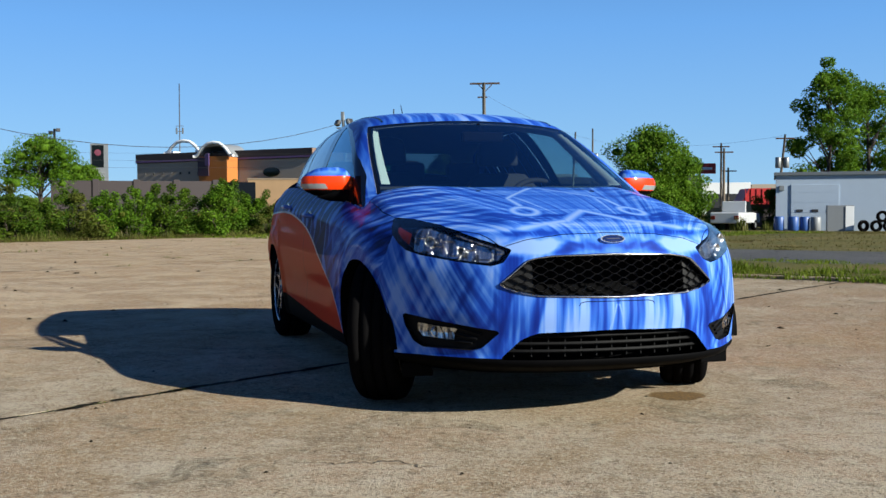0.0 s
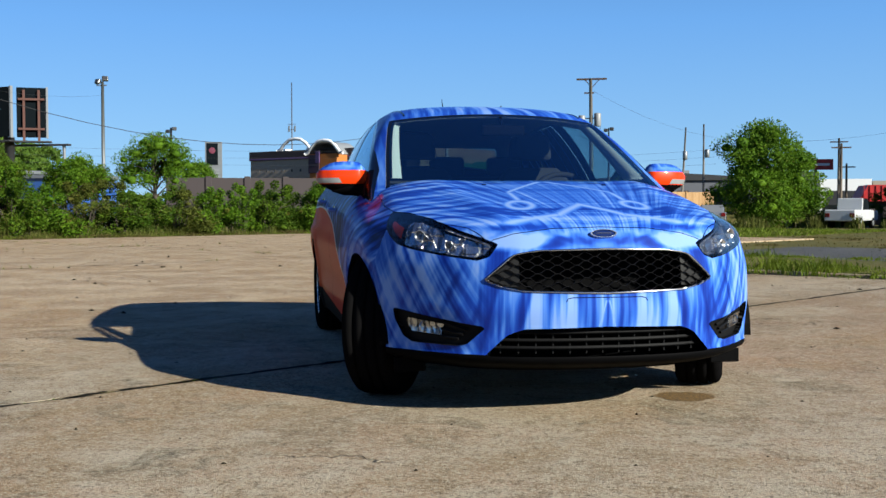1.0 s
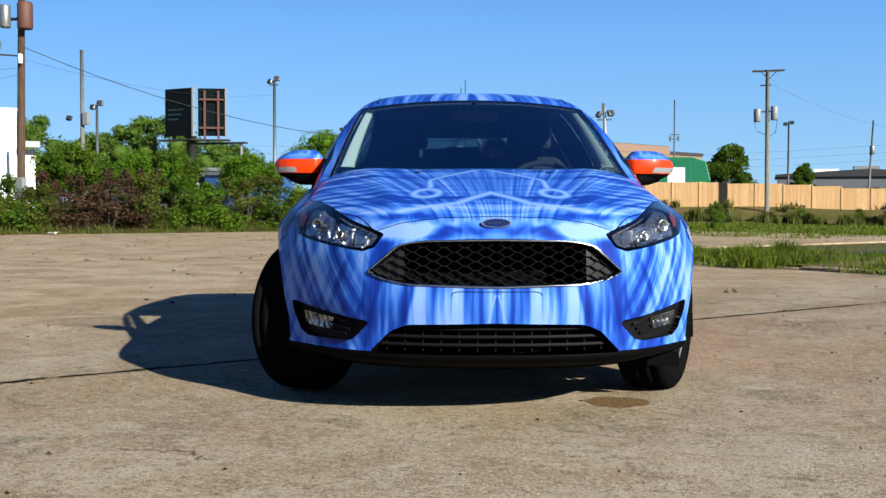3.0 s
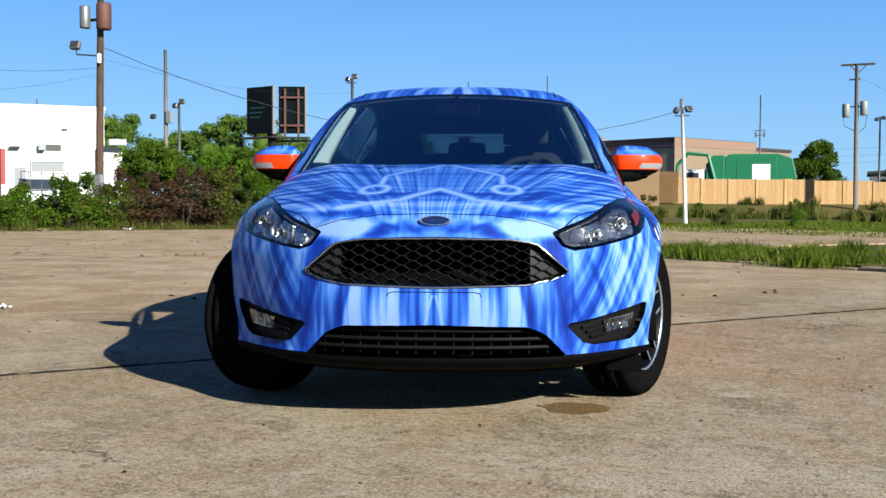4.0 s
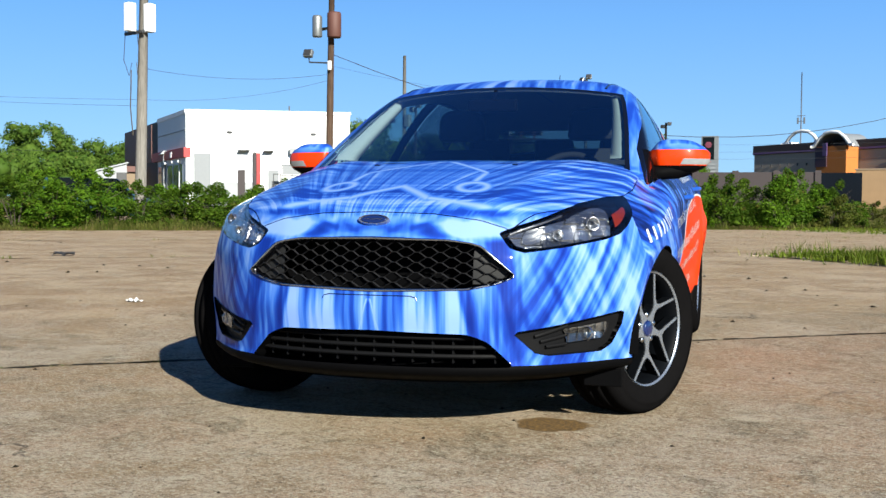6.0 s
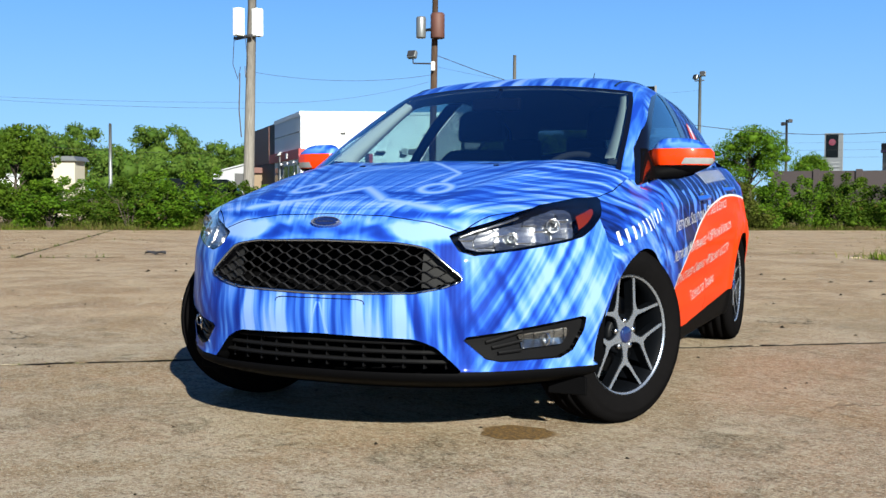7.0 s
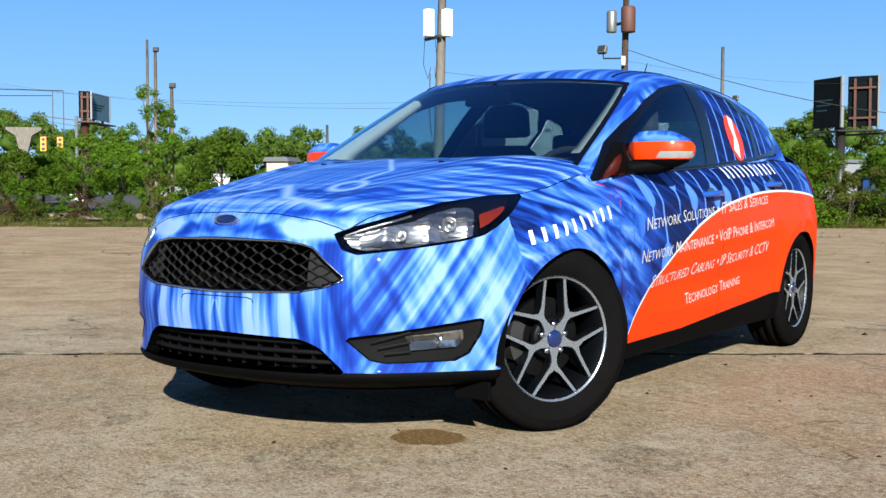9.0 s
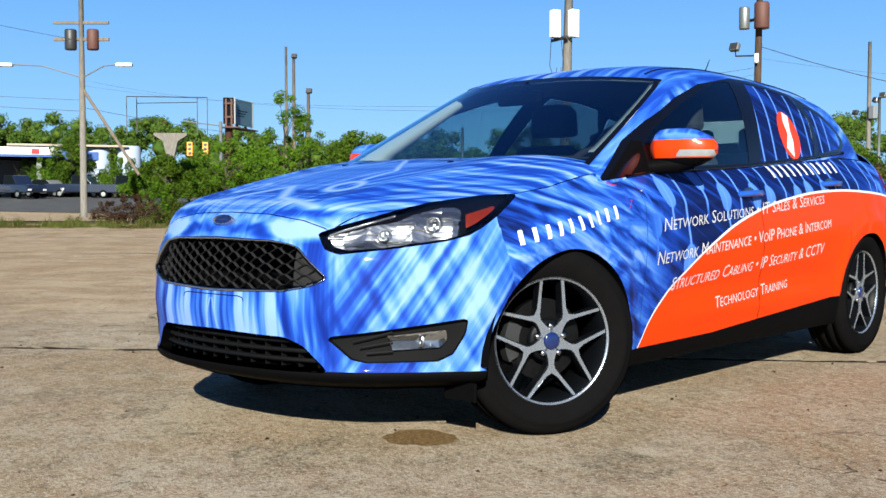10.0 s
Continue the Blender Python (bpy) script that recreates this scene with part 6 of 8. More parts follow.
for x in np.linspace(-.70, .70, 21):
    y0 = .17 + .45 * x * x
    hump = .03 * math.exp(-((x - .36) / .2) ** 2)
    rows.append([dash.verts.new((x, y, z)) for y, z in ((y0, .935), (y0 + .15, .945), (.62, .955 + hump), (.72, .94 + hump), (.76, .86), (.70, .62), (.60, .45))])
for a, b in zip(rows, rows[1:]):
    for k in range(6):
        dash.faces.new((a[k], b[k], b[k + 1], a[k + 1]))
part("dashboard", dash, INTERIOR, car, "black dashboard", True)
ringp = [(.36 + .185 * math.cos(a), .86 + .06 * math.sin(a), .86 + .165 * math.sin(a)) for a in np.linspace(0, 2 * math.pi, 33)]
sw = part("steering_wheel", tube(ringp, .016, 8, caps=False), INTERIOR, car, "black steering wheel", True)
part("wheel_hub", boxed(.27, .45, .83, .87, .81, .91, .02), INTERIOR, sw)
part("cabin_floor", boxed(-.72, .72, .5, 3.0, .28, .32, .01), INTERIOR, car)
bm = bmesh.new()
box(bm, -.765, -.745, .45, 3.0, .3, .90)
box(bm, .745, .765, .45, 3.0, .3, .90)
box(bm, -.75, .75, 2.98, 3.02, .3, .98)
part("door_lining", bm, INTERIOR, car)
part("parcel_shelf", boxed(-.62, .62, 2.45, 2.98, .96, .98, .005), INTERIOR, car)
# headlining and pale pillar trims follow the cabin, set inwards
hl = up.v - .022 * outward(cabin, up.v)
hv, hf = mirrored(hl, up.f)
sheet("headlining", hv, hf, PALE_TRIM, car, "pale grey headlining and pillar trims")
rv_m = part("rear_view_mirror", boxed(-.12, .12, .80, .83, 1.225, 1.285, .012), BLACK_PLASTIC, car, "rear-view mirror")
for s in (1, -1):
    # pale pillar trim just behind the screen
    bm = bmesh.new()
    rows = []
    for i in range(13):
        q = i / 12
        z = .985 + .335 * q
        xo = float(screen_side(z)) - .035
        yo = .09 + (z - .965) * 2.12 + .5 * xo ** 2 + .25 * xo ** 4 + .05
        w = .115 - .045 * q
        rows.append([bm.verts.new((s * xo, yo, z)), bm.verts.new((s * (xo - w * .45), yo + w * .2, z)), bm.verts.new((s * (xo - w * .5), yo + w * 1.2, z)), bm.verts.new((s * (xo + .02), yo + w * 1.4, z))])
    for a, b in zip(rows, rows[1:]):
        for k in range(3):
            bm.faces.new((a[k], a[k + 1], b[k + 1], b[k]))
    bmesh.ops.recalc_face_normals(bm, faces=bm.faces)
    part("pillar_trim", bm, PALE_TRIM, car, "pale grey screen pillar trim", True)
part("mirror_stem", tube([(0, .82, 1.28), (0, .88, 1.325)], .012, 8), BLACK_PLASTIC, rv_m)


# lettering on the left flank
def letters(text, y0, z0, y1, z1, cap):
    """Small-capital lettering laid on the flank from (y0, z0) to (y1, z1), each letter a part of its door."""
    cu = bpy.data.curves.new("text", "FONT")
    cu.body, cu.size, cu.small_caps_scale, cu.shear, cu.resolution_u = text, 1.0, .78, .22, 2
    for f in cu.body_format:
        f.use_small_caps = True
    ob = new("text", cu)
    me = bpy.data.meshes.new_from_object(ob.evaluated_get(bpy.context.evaluated_depsgraph_get()))
    bpy.data.objects.remove(ob)
    n = len(me.vertices)
    co = np.zeros(n * 3)
    me.vertices.foreach_get("co", co)
    co = co.reshape(-1, 3)
    l = math.hypot(y1 - y0, z1 - z0)
    sx, sy = l / (co[:, 0].max() - co[:, 0].min()), cap / .69
    c, s = (y1 - y0) / l, (z1 - z0) / l
    u, v = (co[:, 0] - co[:, 0].min()) * sx, co[:, 1] * sy
    yy, zz = y0 + u * c - v * s, z0 + u * s + v * c
    co = np.stack([on_side(yy, zz, .0018), yy, zz], -1)
    root = list(range(n))

    def find(i):
        while root[i] != i:
            root[i] = root[root[i]]
            i = root[i]
        return i

    faces = [tuple(p.vertices) for p in me.polygons]
    for f in faces:
        for i in f[1:]:
            root[find(i)] = find(f[0])
    glyphs = {}
    for f in faces:
        glyphs.setdefault(find(f[0]), []).append(f)
    for group in glyphs.values():
        ids = sorted({i for f in group for i in f})
        at = {i: k for k, i in enumerate(ids)}
        glyph = bpy.data.meshes.new("letter")
        glyph.from_pydata(co[ids].tolist(), [], [tuple(at[i] for i in f) for f in group])
        finish("letter", glyph, LETTER_FILM, door_f[0] if co[ids, 1].mean() < 1.42 else door_r[0])
    bpy.data.meshes.remove(me)


DOT = " \u2022 "
letters("Network Solutions" + DOT + "IT Sales & Services", .566, .682, 2.10, .788, .050)
letters("Network Maintenance" + DOT + "VoIP Phone & Intercom", .512, .556, 2.14, .672, .050)
letters("Structured Cabling" + DOT + "IP Security & CCTV", .636, .453, 2.06, .550, .050)
letters("Technology Training", 1.007, .360, 1.697, .405, .046)


def brand_bars(y0, z0, y1, z1, cap, pieces, parent):
    """Plain white slanted bars in place of a brand name."""
    l = math.hypot(y1 - y0, z1 - z0)
    c, s = (y1 - y0) / l, (z1 - z0) / l
    for k in range(pieces):
        bm = bmesh.new()
        pts = []
        for h in np.linspace(0, 1, 7):
            for u in (k + .26, k + .58):
                u, v = (u / pieces) * l + h * cap * .22, h * cap
                pts.append((y0 + u * c - v * s, z0 + u * s + v * c))
        xs = on_side(np.array([p[0] for p in pts]), np.array([p[1] for p in pts]), .0025)
        vs = [bm.verts.new((x, y, z)) for x, (y, z) in zip(xs, pts)]
        for i in range(0, 12, 2):
            bm.faces.new((vs[i], vs[i + 1], vs[i + 3], vs[i + 2]))
        part("name_bar", bm, WHITE_FILM, parent, "plain white bar")


brand_bars(-.285, .650, .275, .737, .046, 10, fender_ob[0])
brand_bars(1.60, .902, 2.40, .944, .055, 11, door_r[0])
# round orange emblem with a pale sweep on the rear window
for pts, mat, nm in (([(2.04 + .118 * math.cos(a) + .03 * math.sin(a), 1.120 + .120 * math.sin(a)) for a in np.linspace(0, 2 * math.pi, 33)[:-1]], ORANGE_FILM, "emblem"),
                     ([(y + .09, z - .065) for y, z in ((1.86, 1.12), (1.92, 1.075), (1.965, 1.15), (1.985, 1.22), (2.035, 1.285), (1.98, 1.302), (1.935, 1.25), (1.93, 1.19))], WHITE_FILM, "emblem_sweep")):
    bm = bmesh.new()
    xs = on_side(np.array([p[0] for p in pts]), np.array([p[1] for p in pts]), .001 if nm == "emblem" else .0025, cabin)
    bm.faces.new([bm.verts.new((x, y, z)) for x, (y, z) in zip(xs, pts)])
    part(nm, bm, mat, trims[0], "plain orange oval emblem" if nm == "emblem" else "")

# ---- planting ----
def leaf_cloud(clumps, per, size, seed, flat=.0):
    """Vertices and faces of many small bent leaves gathered in clumps (x, y, z, rx, rz)."""
    r = np.random.default_rng(seed)
    out = []
    for x, y, z, rx, rz in clumps:
        d = r.normal(0, 1, (per, 3))
        d /= np.linalg.norm(d, axis=1, keepdims=True)
        k = r.uniform(.35, 1.0, (per, 1)) ** .5
        out.append(np.array((x, y, z)) + d * k * (rx, rx, rz) + r.normal(0, .04, (per, 3)) * rx)
    p = np.vstack(out)
    n = len(p)
    a = r.normal(0, 1, (n, 3))
    a /= np.linalg.norm(a, axis=1, keepdims=True)
    b = np.cross(a, r.normal(0, 1, (n, 3)))
    b /= np.linalg.norm(b, axis=1, keepdims=True)
    s = (size * r.uniform(.55, 1.35, n))[:, None]
    v = np.stack([p - a * s, p + b * s * .42, p + a * s, p - b * s * .42], 1).reshape(-1, 3)
    return v, np.arange(n * 4).reshape(-1, 4)


def cores(clumps, fill, seed):
    """Low lumpy hearts of the clumps: the dense shaded leaf mass inside a crown."""
    r = np.random.default_rng(seed + 9)
    q = np.linspace(-1, 1, 3)
    faces, pts, at = [], [], {}
    for axis in range(3):
        for sign in (-1, 1):
            idx = []
            for i in q:
                for j in q:
                    p = [0.0, 0.0, 0.0]
                    p[axis], p[(axis + 1) % 3], p[(axis + 2) % 3] = sign, i, j
                    key = tuple(p)
                    if key not in at:
                        at[key] = len(pts)
                        pts.append(np.array(p) / np.linalg.norm(p))
                    idx.append(at[key])
            for i in range(2):
                for j in range(2):
                    k = i * 3 + j
                    quad = (idx[k], idx[k + 3], idx[k + 4], idx[k + 1])
                    faces.append(quad if sign > 0 else quad[::-1])
    pts, faces = np.array(pts), np.array(faces)
    n = len(clumps)
    c = np.array(clumps, float)
    grow = r.uniform(.7, 1.25, (n, len(pts), 1))
    v = c[:, None, :3] + pts[None] * grow * fill * np.stack([c[:, 3], c[:, 3], c[:, 4]], -1)[:, None, :]
    return v.reshape(-1, 3), (faces[None] + (np.arange(n) * len(pts))[:, None, None]).reshape(-1, 4)


def leafy(clumps, per, size, seed, fill=.55):
    v, f = leaf_cloud(clumps, per, size, seed)
    cv, cf = cores(clumps, fill, seed)
    return np.vstack([v, cv]), np.vstack([f, cf + len(v)])


def quick(name, v, f, mat):
    me = bpy.data.meshes.new(name)
    me.vertices.add(len(v))
    me.vertices.foreach_set("co", np.asarray(v, np.float32).ravel())
    me.loops.add(f.size)
    me.loops.foreach_set("vertex_index", f.astype(np.int32).ravel())
    me.polygons.add(len(f))
    me.polygons.foreach_set("loop_start", np.arange(0, f.size, f.shape[1], dtype=np.int32))
    me.update(calc_edges=True)
    me.materials.append(mat)
    return me


def bush_kind(seed, mat, wide=1.1, high=1.7, per=175, size=.050, clumps=20):
    """A bramble bush: arching stems and clumps of leaves, standing on its origin."""
    r = random.Random(seed)
    cl = []
    for _ in range(clumps):
        a, q = r.uniform(0, 6.283), r.uniform(0, 1) ** .6
        z = r.uniform(.12, 1.0) * high * (1 - .45 * q * q)
        cl.append((wide * q * math.cos(a), wide * q * math.sin(a) * .8, z, r.uniform(.24, .46), r.uniform(.20, .36)))
    for _ in range(5):
        a, q = r.uniform(0, 6.283), r.uniform(0, .7)
        cl.append((wide * q * math.cos(a), wide * q * math.sin(a), high * r.uniform(.95, 1.15), .16, .22))
    v, f = leafy(cl, per, size, seed, .32)
    v[:, 2] = np.maximum(v[:, 2], .01)
    bush = thing("bush")
    ob = new("foliage", quick("foliage", v, f, mat))
    ob.parent = bush
    st = bmesh.new()
    for _ in range(9):
        a = r.uniform(0, 6.283)
        l = r.uniform(.5, 1.0) * wide
        tube([(0.05 * math.cos(a), .05 * math.sin(a), -.05), (l * .4 * math.cos(a), l * .4 * math.sin(a), high * .6), (l * math.cos(a), l * math.sin(a), high * r.uniform(.6, 1.0))], [.018, .012, .005], 5, st)
    part("woody_base", st, BARK, bush)
    return bush


KINDS = {"green": [bush_kind(101, LEAF), bush_kind(102, LEAF, 1.2, 1.55), bush_kind(103, LEAF, 1.0, 1.9)],
         "olive": [bush_kind(111, LEAF_OLIVE, 1.2, 1.5), bush_kind(112, LEAF_OLIVE, 1.1, 1.75)],
         "brown": [bush_kind(121, LEAF_DRY, 1.2, 1.6, 150, .052), bush_kind(122, LEAF_DRY, 1.0, 1.85, 140, .052)],
         "bright": [bush_kind(131, LEAF_BRIGHT, 1.0, 1.5), bush_kind(132, LEAF_BRIGHT, .9, 2.0)]}
LABELS = {"green": "dense green bramble bush in the hedge", "olive": "olive-green bramble bush in the hedge", "brown": "brown half-bare bramble in the hedge", "bright": "bright green shrub in the hedge"}
for k, obs in KINDS.items():
    for ob in obs:
        tagged(ob, LABELS[k], "bush", "hedge bushes")
# dark billboard face, painted pale blue-grey as if lit by the sky
BOARD_BLUE = plain('pale billboard print', (.055, .11, .15), .5, vary=.35, scale=.8)
used_kind = set()


def plant(kind, x, y, scale=1.0, seed=0, tall=1.0, z=None):
    r = random.Random(seed * 7919 + 13)
    src = KINDS[kind][r.randrange(len(KINDS[kind]))]
    z = float(terrain(x, y)) if z is None else z
    m = pose(x, y, z, 0, 0, r.uniform(0, 360))
    if src.name not in used_kind:
        used_kind.add(src.name)
        src.matrix_basis = m @ Matrix.Diagonal((scale, scale, scale * tall, 1))
        return src
    ob = copy_thing(src, m)
    ob.scale = (scale, scale, scale * tall)
    return ob


random.seed(77)
k = 0
u = -2.0
while u < 31.5:
    for row in range(2):
        c = 32.4 + row * 1.5 + random.uniform(-.3, .3) + (1.8 * max(0, 2 - u) / 4 if u < 2 else 0)
        # brown brambles by the first pole, mixed greens elsewhere
        if 10.6 < u < 15.2:
            kind = random.choice(("brown", "brown", "brown", "olive"))
        elif 15.5 < u < 23:
            kind = random.choice(("olive", "green", "green", "bright"))
        elif u > 24 or u < 9:
            kind = random.choice(("bright", "green"))
        else:
            kind = random.choice(("green", "green", "bright", "olive"))
        x, y, _ = lot(u + row * .6, c)
        low_h = .70 if u < 10 else .92 if u < 15.5 else 0.86 if u < 24 else .86
        plant(kind, x, y, random.uniform(.95, 1.2), k, random.uniform(.8, 1.0) * low_h)
        k += 1
    u += random.uniform(1.0, 1.4)
for u, c, kind, s in ((-4.5, 36.5, "olive", .8), (-6.5, 38, "green", .6), (-3.2, 35.5, "bright", .75), (-8.5, 40.5, "brown", .55), (27.5, 31.5, "bright", 1.05), (29.5, 30.8, "olive", .7), (31, 29.5, "olive", .55), (33, 27.5, "olive", .4), (34.5, 25.5, "bright", .45)):
    x, y, _ = lot(u, c)
    plant(kind, x, y, s, k, 1.0)
    k += 1


for i, (x, y, sc) in enumerate(((-6.5, 76.5, .9), (-1.0, 76.8, .7), (-9.5, 75.5, .6), (-13.0, 74.5, .8), (-18, 73, 1.0), (2.6, 77.5, .6), (-21, 71, 1.1), (-15, 60, .7), (-19, 62, .9), (-12, 66, .6))):
    plant("bright" if i % 2 else "olive", x, y, sc * .85, 900 + i, .8)


def tree(x, y, z, high, wide, mat, seed, label, trunk_h=.35, per=110, clumps=42, size=.11, lean=0.0, gaps=.75, puff=1.0):
    """A tree: tapered trunk, forking limbs and a crown of leaf clumps with gaps."""
    r = random.Random(seed)
    t = tagged(thing("tree", pose(x, y, z)), label, "tree")
    bm = bmesh.new()
    top = high * .72
    tube([(0, 0, -.2), (lean * .2, .03, high * .2), (lean * .6, -.04, high * .45), (lean, .02, top)], [wide * .075, wide * .055, wide * .04, wide * .012], 9, bm)
    cl = []
    for i in range(clumps):
        a = r.uniform(0, 6.283)
        h = trunk_h + (1 - trunk_h) * (i + .5) / clumps
        k = (h - trunk_h) / (1 - trunk_h)
        reach = wide * (math.sin(math.pi * min(max(k * .80 + .17, 0), 1)) ** .8) * r.uniform(gaps * .35, 1.0)
        cx, cy, cz = lean * h + reach * math.cos(a), reach * math.sin(a), high * h * r.uniform(.94, 1.04)
        q = wide * r.uniform(.20, .38) * puff
        cl.append((cx, cy, cz, q, q * .72))
        if i % 2 == 0:
            h0 = high * max(trunk_h * .6, h - .22)
            tube([(lean * h0 / high, 0, h0), (cx * .5, cy * .5, (h0 + cz) / 2 + .1), (cx, cy, cz)], [wide * .022, wide * .014, wide * .005], 5, bm)
    part("trunk", bm, BARK, t)
    v, f = leafy(cl, int(per * 2.2), size * .66, seed, .34)
    ob = new("crown", quick("crown", v, f, mat))
    ob.parent = t
    return t


def far_at(x, y):
    return float(terrain(x, y))


ROUND = "rounded leafy green tree beyond the hedge"
for i, (x, y, h, w) in enumerate(((-33.4, 51.8, 3.7, 1.9), (-29.7, 54.1, 3.6, 1.9), (-26.1, 56.1, 4.9, 2.5), (-29.9, 39.3, 3.3, 1.6), (-36.5, 53, 3.6, 1.9), (-33, 78, 4.0, 2.0), (-43, 63, 3.4, 2.0))):
    tree(x, y, far_at(x, y), h, w, LEAF_BRIGHT if i % 3 else LEAF, 200 + i, ROUND, .52, 140, 46, .10)
tree(7.5, 67.5, far_at(7.5, 67.5), 5.9, 3.5, LEAF_BRIGHT, 221, "broad round tree beside the field", .10, 190, 78, .13)
tree(9.6, 69, far_at(9.6, 69), 4.6, 2.1, LEAF_BRIGHT, 222, "smaller tree merging with the round one", .12, 130, 40, .13)
tree(22.7, 86, far_at(22.7, 86), 12.4, 2.9, LEAF_BRIGHT, 223, "tall uneven tree behind the white shed", .2, 170, 62, .17, .6, 1.0)
tree(27.4, 90, far_at(27.4, 90), 11.4, 3.4, LEAF_BRIGHT, 224, "tall dark tree behind the white shed", .2, 170, 62, .17, -.4, 1.0)
tree(16.0, 74, far_at(16, 74), 2.6, 1.3, LEAF, 225, "low dark shrub tree by the shed", .05, 110, 26, .10)
tree(-8.0, 99, far_at(-8, 99), 5.2, 2.6, LEAF, 226, "dark tree behind the board fence", .1, 150, 40, .2)
tree(-2.0, 112, far_at(-2, 112), 4.2, 1.4, LEAF, 227, "dark tree behind the fence", .1, 150, 40, .2)
# thin young trees and shrubs at the lot's far left corner
for i, (x, y, h, w, low) in enumerate(((-48.5, 20.6, 6.3, 1.6, .30), (-49.6, 22.0, 5.6, 1.3, .35), (-45.5, 19.8, 3.3, 1.2, .15), (-54, 19.0, 4.2, 2.0, .45))):
    tree(x, y, far_at(x, y), h, w, LEAF_BRIGHT, 240 + i, "thin spring-green tree at the lot's corner", low, 60, 30, .10, gaps=1.1, puff=.72)
tree(-29.8, 17.0, far_at(-29.8, 17), 2.95, 1.25, LEAF, 258, "dense round dark green tree in the hedge", .22, 150, 46, .085, gaps=1.3)


# brush and shrubs between the lot's corner and the street
for i, (x, y, kind, sc, tl) in enumerate(((-39.0, 10.4, "brown", .62, .75), (-38.6, 11.2, "brown", .66, .8), (-39.6, 11.9, "brown", .6, .9), (-40.7, 12.6, "bright", .9, .8), (-41.5, 13.6, "green", .9, .8), (-40.2, 13.2, "olive", .7, .8), (-42.0, 15.2, "bright", .8, .55), (-41.0, 16.6, "green", .8, .5))):
    plant(kind, x, y, sc, 700 + i, tl)
for i in range(7):
    plant("bright" if i % 2 else "green", -91.5 + i % 3, 12.0 + i * 1.35, 1.35, 730 + i, 1.1)
for i, (x, y, h, w) in enumerate(((-89.5, 15.2, 4.6, 1.9), (-66.0, 16.6, 2.6, 1.3), (-58.3, 16.6, 3.5, 1.4), (-65.8, 19.6, 3.2, 1.6), (-59.6, 20.2, 3.1, 1.7), (-56.0, 21.5, 3.9, 1.9))):
    tree(x, y, far_at(x, y), h, w, LEAF_BRIGHT if i % 2 else LEAF, 270 + i, "leafy green tree beside the street", .38, 110, 34, .12, gaps=.9)


def woods(name, band, seed, label, per=150):
    """A far belt of woods: (heading from, heading to, distance, top) pieces, each a row of rounded crowns."""
    r = random.Random(seed)
    cl = []
    for h0, h1, d, top0 in band:
        n = max(2, round(abs(h1 - h0) * d / 57.3 / 1.9))
        for i in range(n):
            a = radians(h0 + (h1 - h0) * (i + r.uniform(.2, .8)) / n)
            q = d * r.uniform(.96, 1.06)
            x, y = 2 + q * math.sin(a), 2 + q * math.cos(a)
            top, wide = top0 * r.uniform(.90, 1.05), r.uniform(2.4, 3.4)
            for k in range(10):
                e, t = r.uniform(0, 6.283), r.uniform(-.25, 1.0)
                w = r.uniform(.9, 1.5)
                reach = wide * math.sqrt(max(0, 1 - max(t, 0) ** 2)) * r.uniform(.55, 1.0)
                cl.append((x + reach * math.cos(e), y + reach * math.sin(e), top - 1.0 - (1 - t) * 2.6, w, w * .8))
            for k in range(3):
                cl.append((x + r.uniform(-2, 2), y + r.uniform(-2, 2), top * (.2 + .22 * k), 2.4, 2.2))
    v, f = leafy(cl, per, .20, seed, .55)
    ob = new(name, quick(name, v, f, LEAF_FAR))
    return tagged(ob, label, "woods", kind="stuff")


woods("far_woods", [(-31.5, -34.5, 150, 10.5), (-34.5, -38, 150, 13.2), (-38, -41, 150, 11.4), (-41, -46, 150, 13.2), (-46, -55, 150, 10.5), (-55, -58.2, 150, 10.6), (-58.2, -60.4, 150, 12.2), (-60.4, -62.4, 155, 9.6), (-62.4, -67, 150, 11.4), (-67, -72, 155, 10.5), (-72, -76, 150, 11.2), (-76, -80, 150, 13.0), (-80, -83, 150, 12.0), (-83, -90, 150, 13.0), (-57, -62, 118, 6.6), (-66, -90, 122, 6.2)], 301, "hazy green belt of far woods")
woods("far_trees", [(-6, 2, 190, 5), (24, 34, 170, 6), (-30, -20, 200, 5)], 302, "low far trees behind the shops", 60)


# ---- poles, wires and lamps ----
def pole(name, x, y, high, r0, mat, label, lean=(0, 0), base=None):
    z = far_at(x, y) if base is None else base
    ob = tagged(thing(name, pose(x, y, z)), label, "utility pole" if "pole" in name else "lamp")
    bm = tube([(0, 0, -.3), (lean[0] * .5, lean[1] * .5, high * .5), (lean[0], lean[1], high)], [r0, r0 * .85, r0 * .66], 12)
    part("shaft", bm, mat, ob, smooth=True)
    return ob


def cylinder(x, y, z, r, h, mat, parent, name, label=""):
    bm = spin([(0, 0), (r * .9, 0), (r, h * .05), (r, h * .93), (r * .86, h), (0, h)], 20, "Z")
    bmesh.ops.translate(bm, vec=(x, y, z), verts=bm.verts)
    return part(name, bm, mat, parent, label, True)


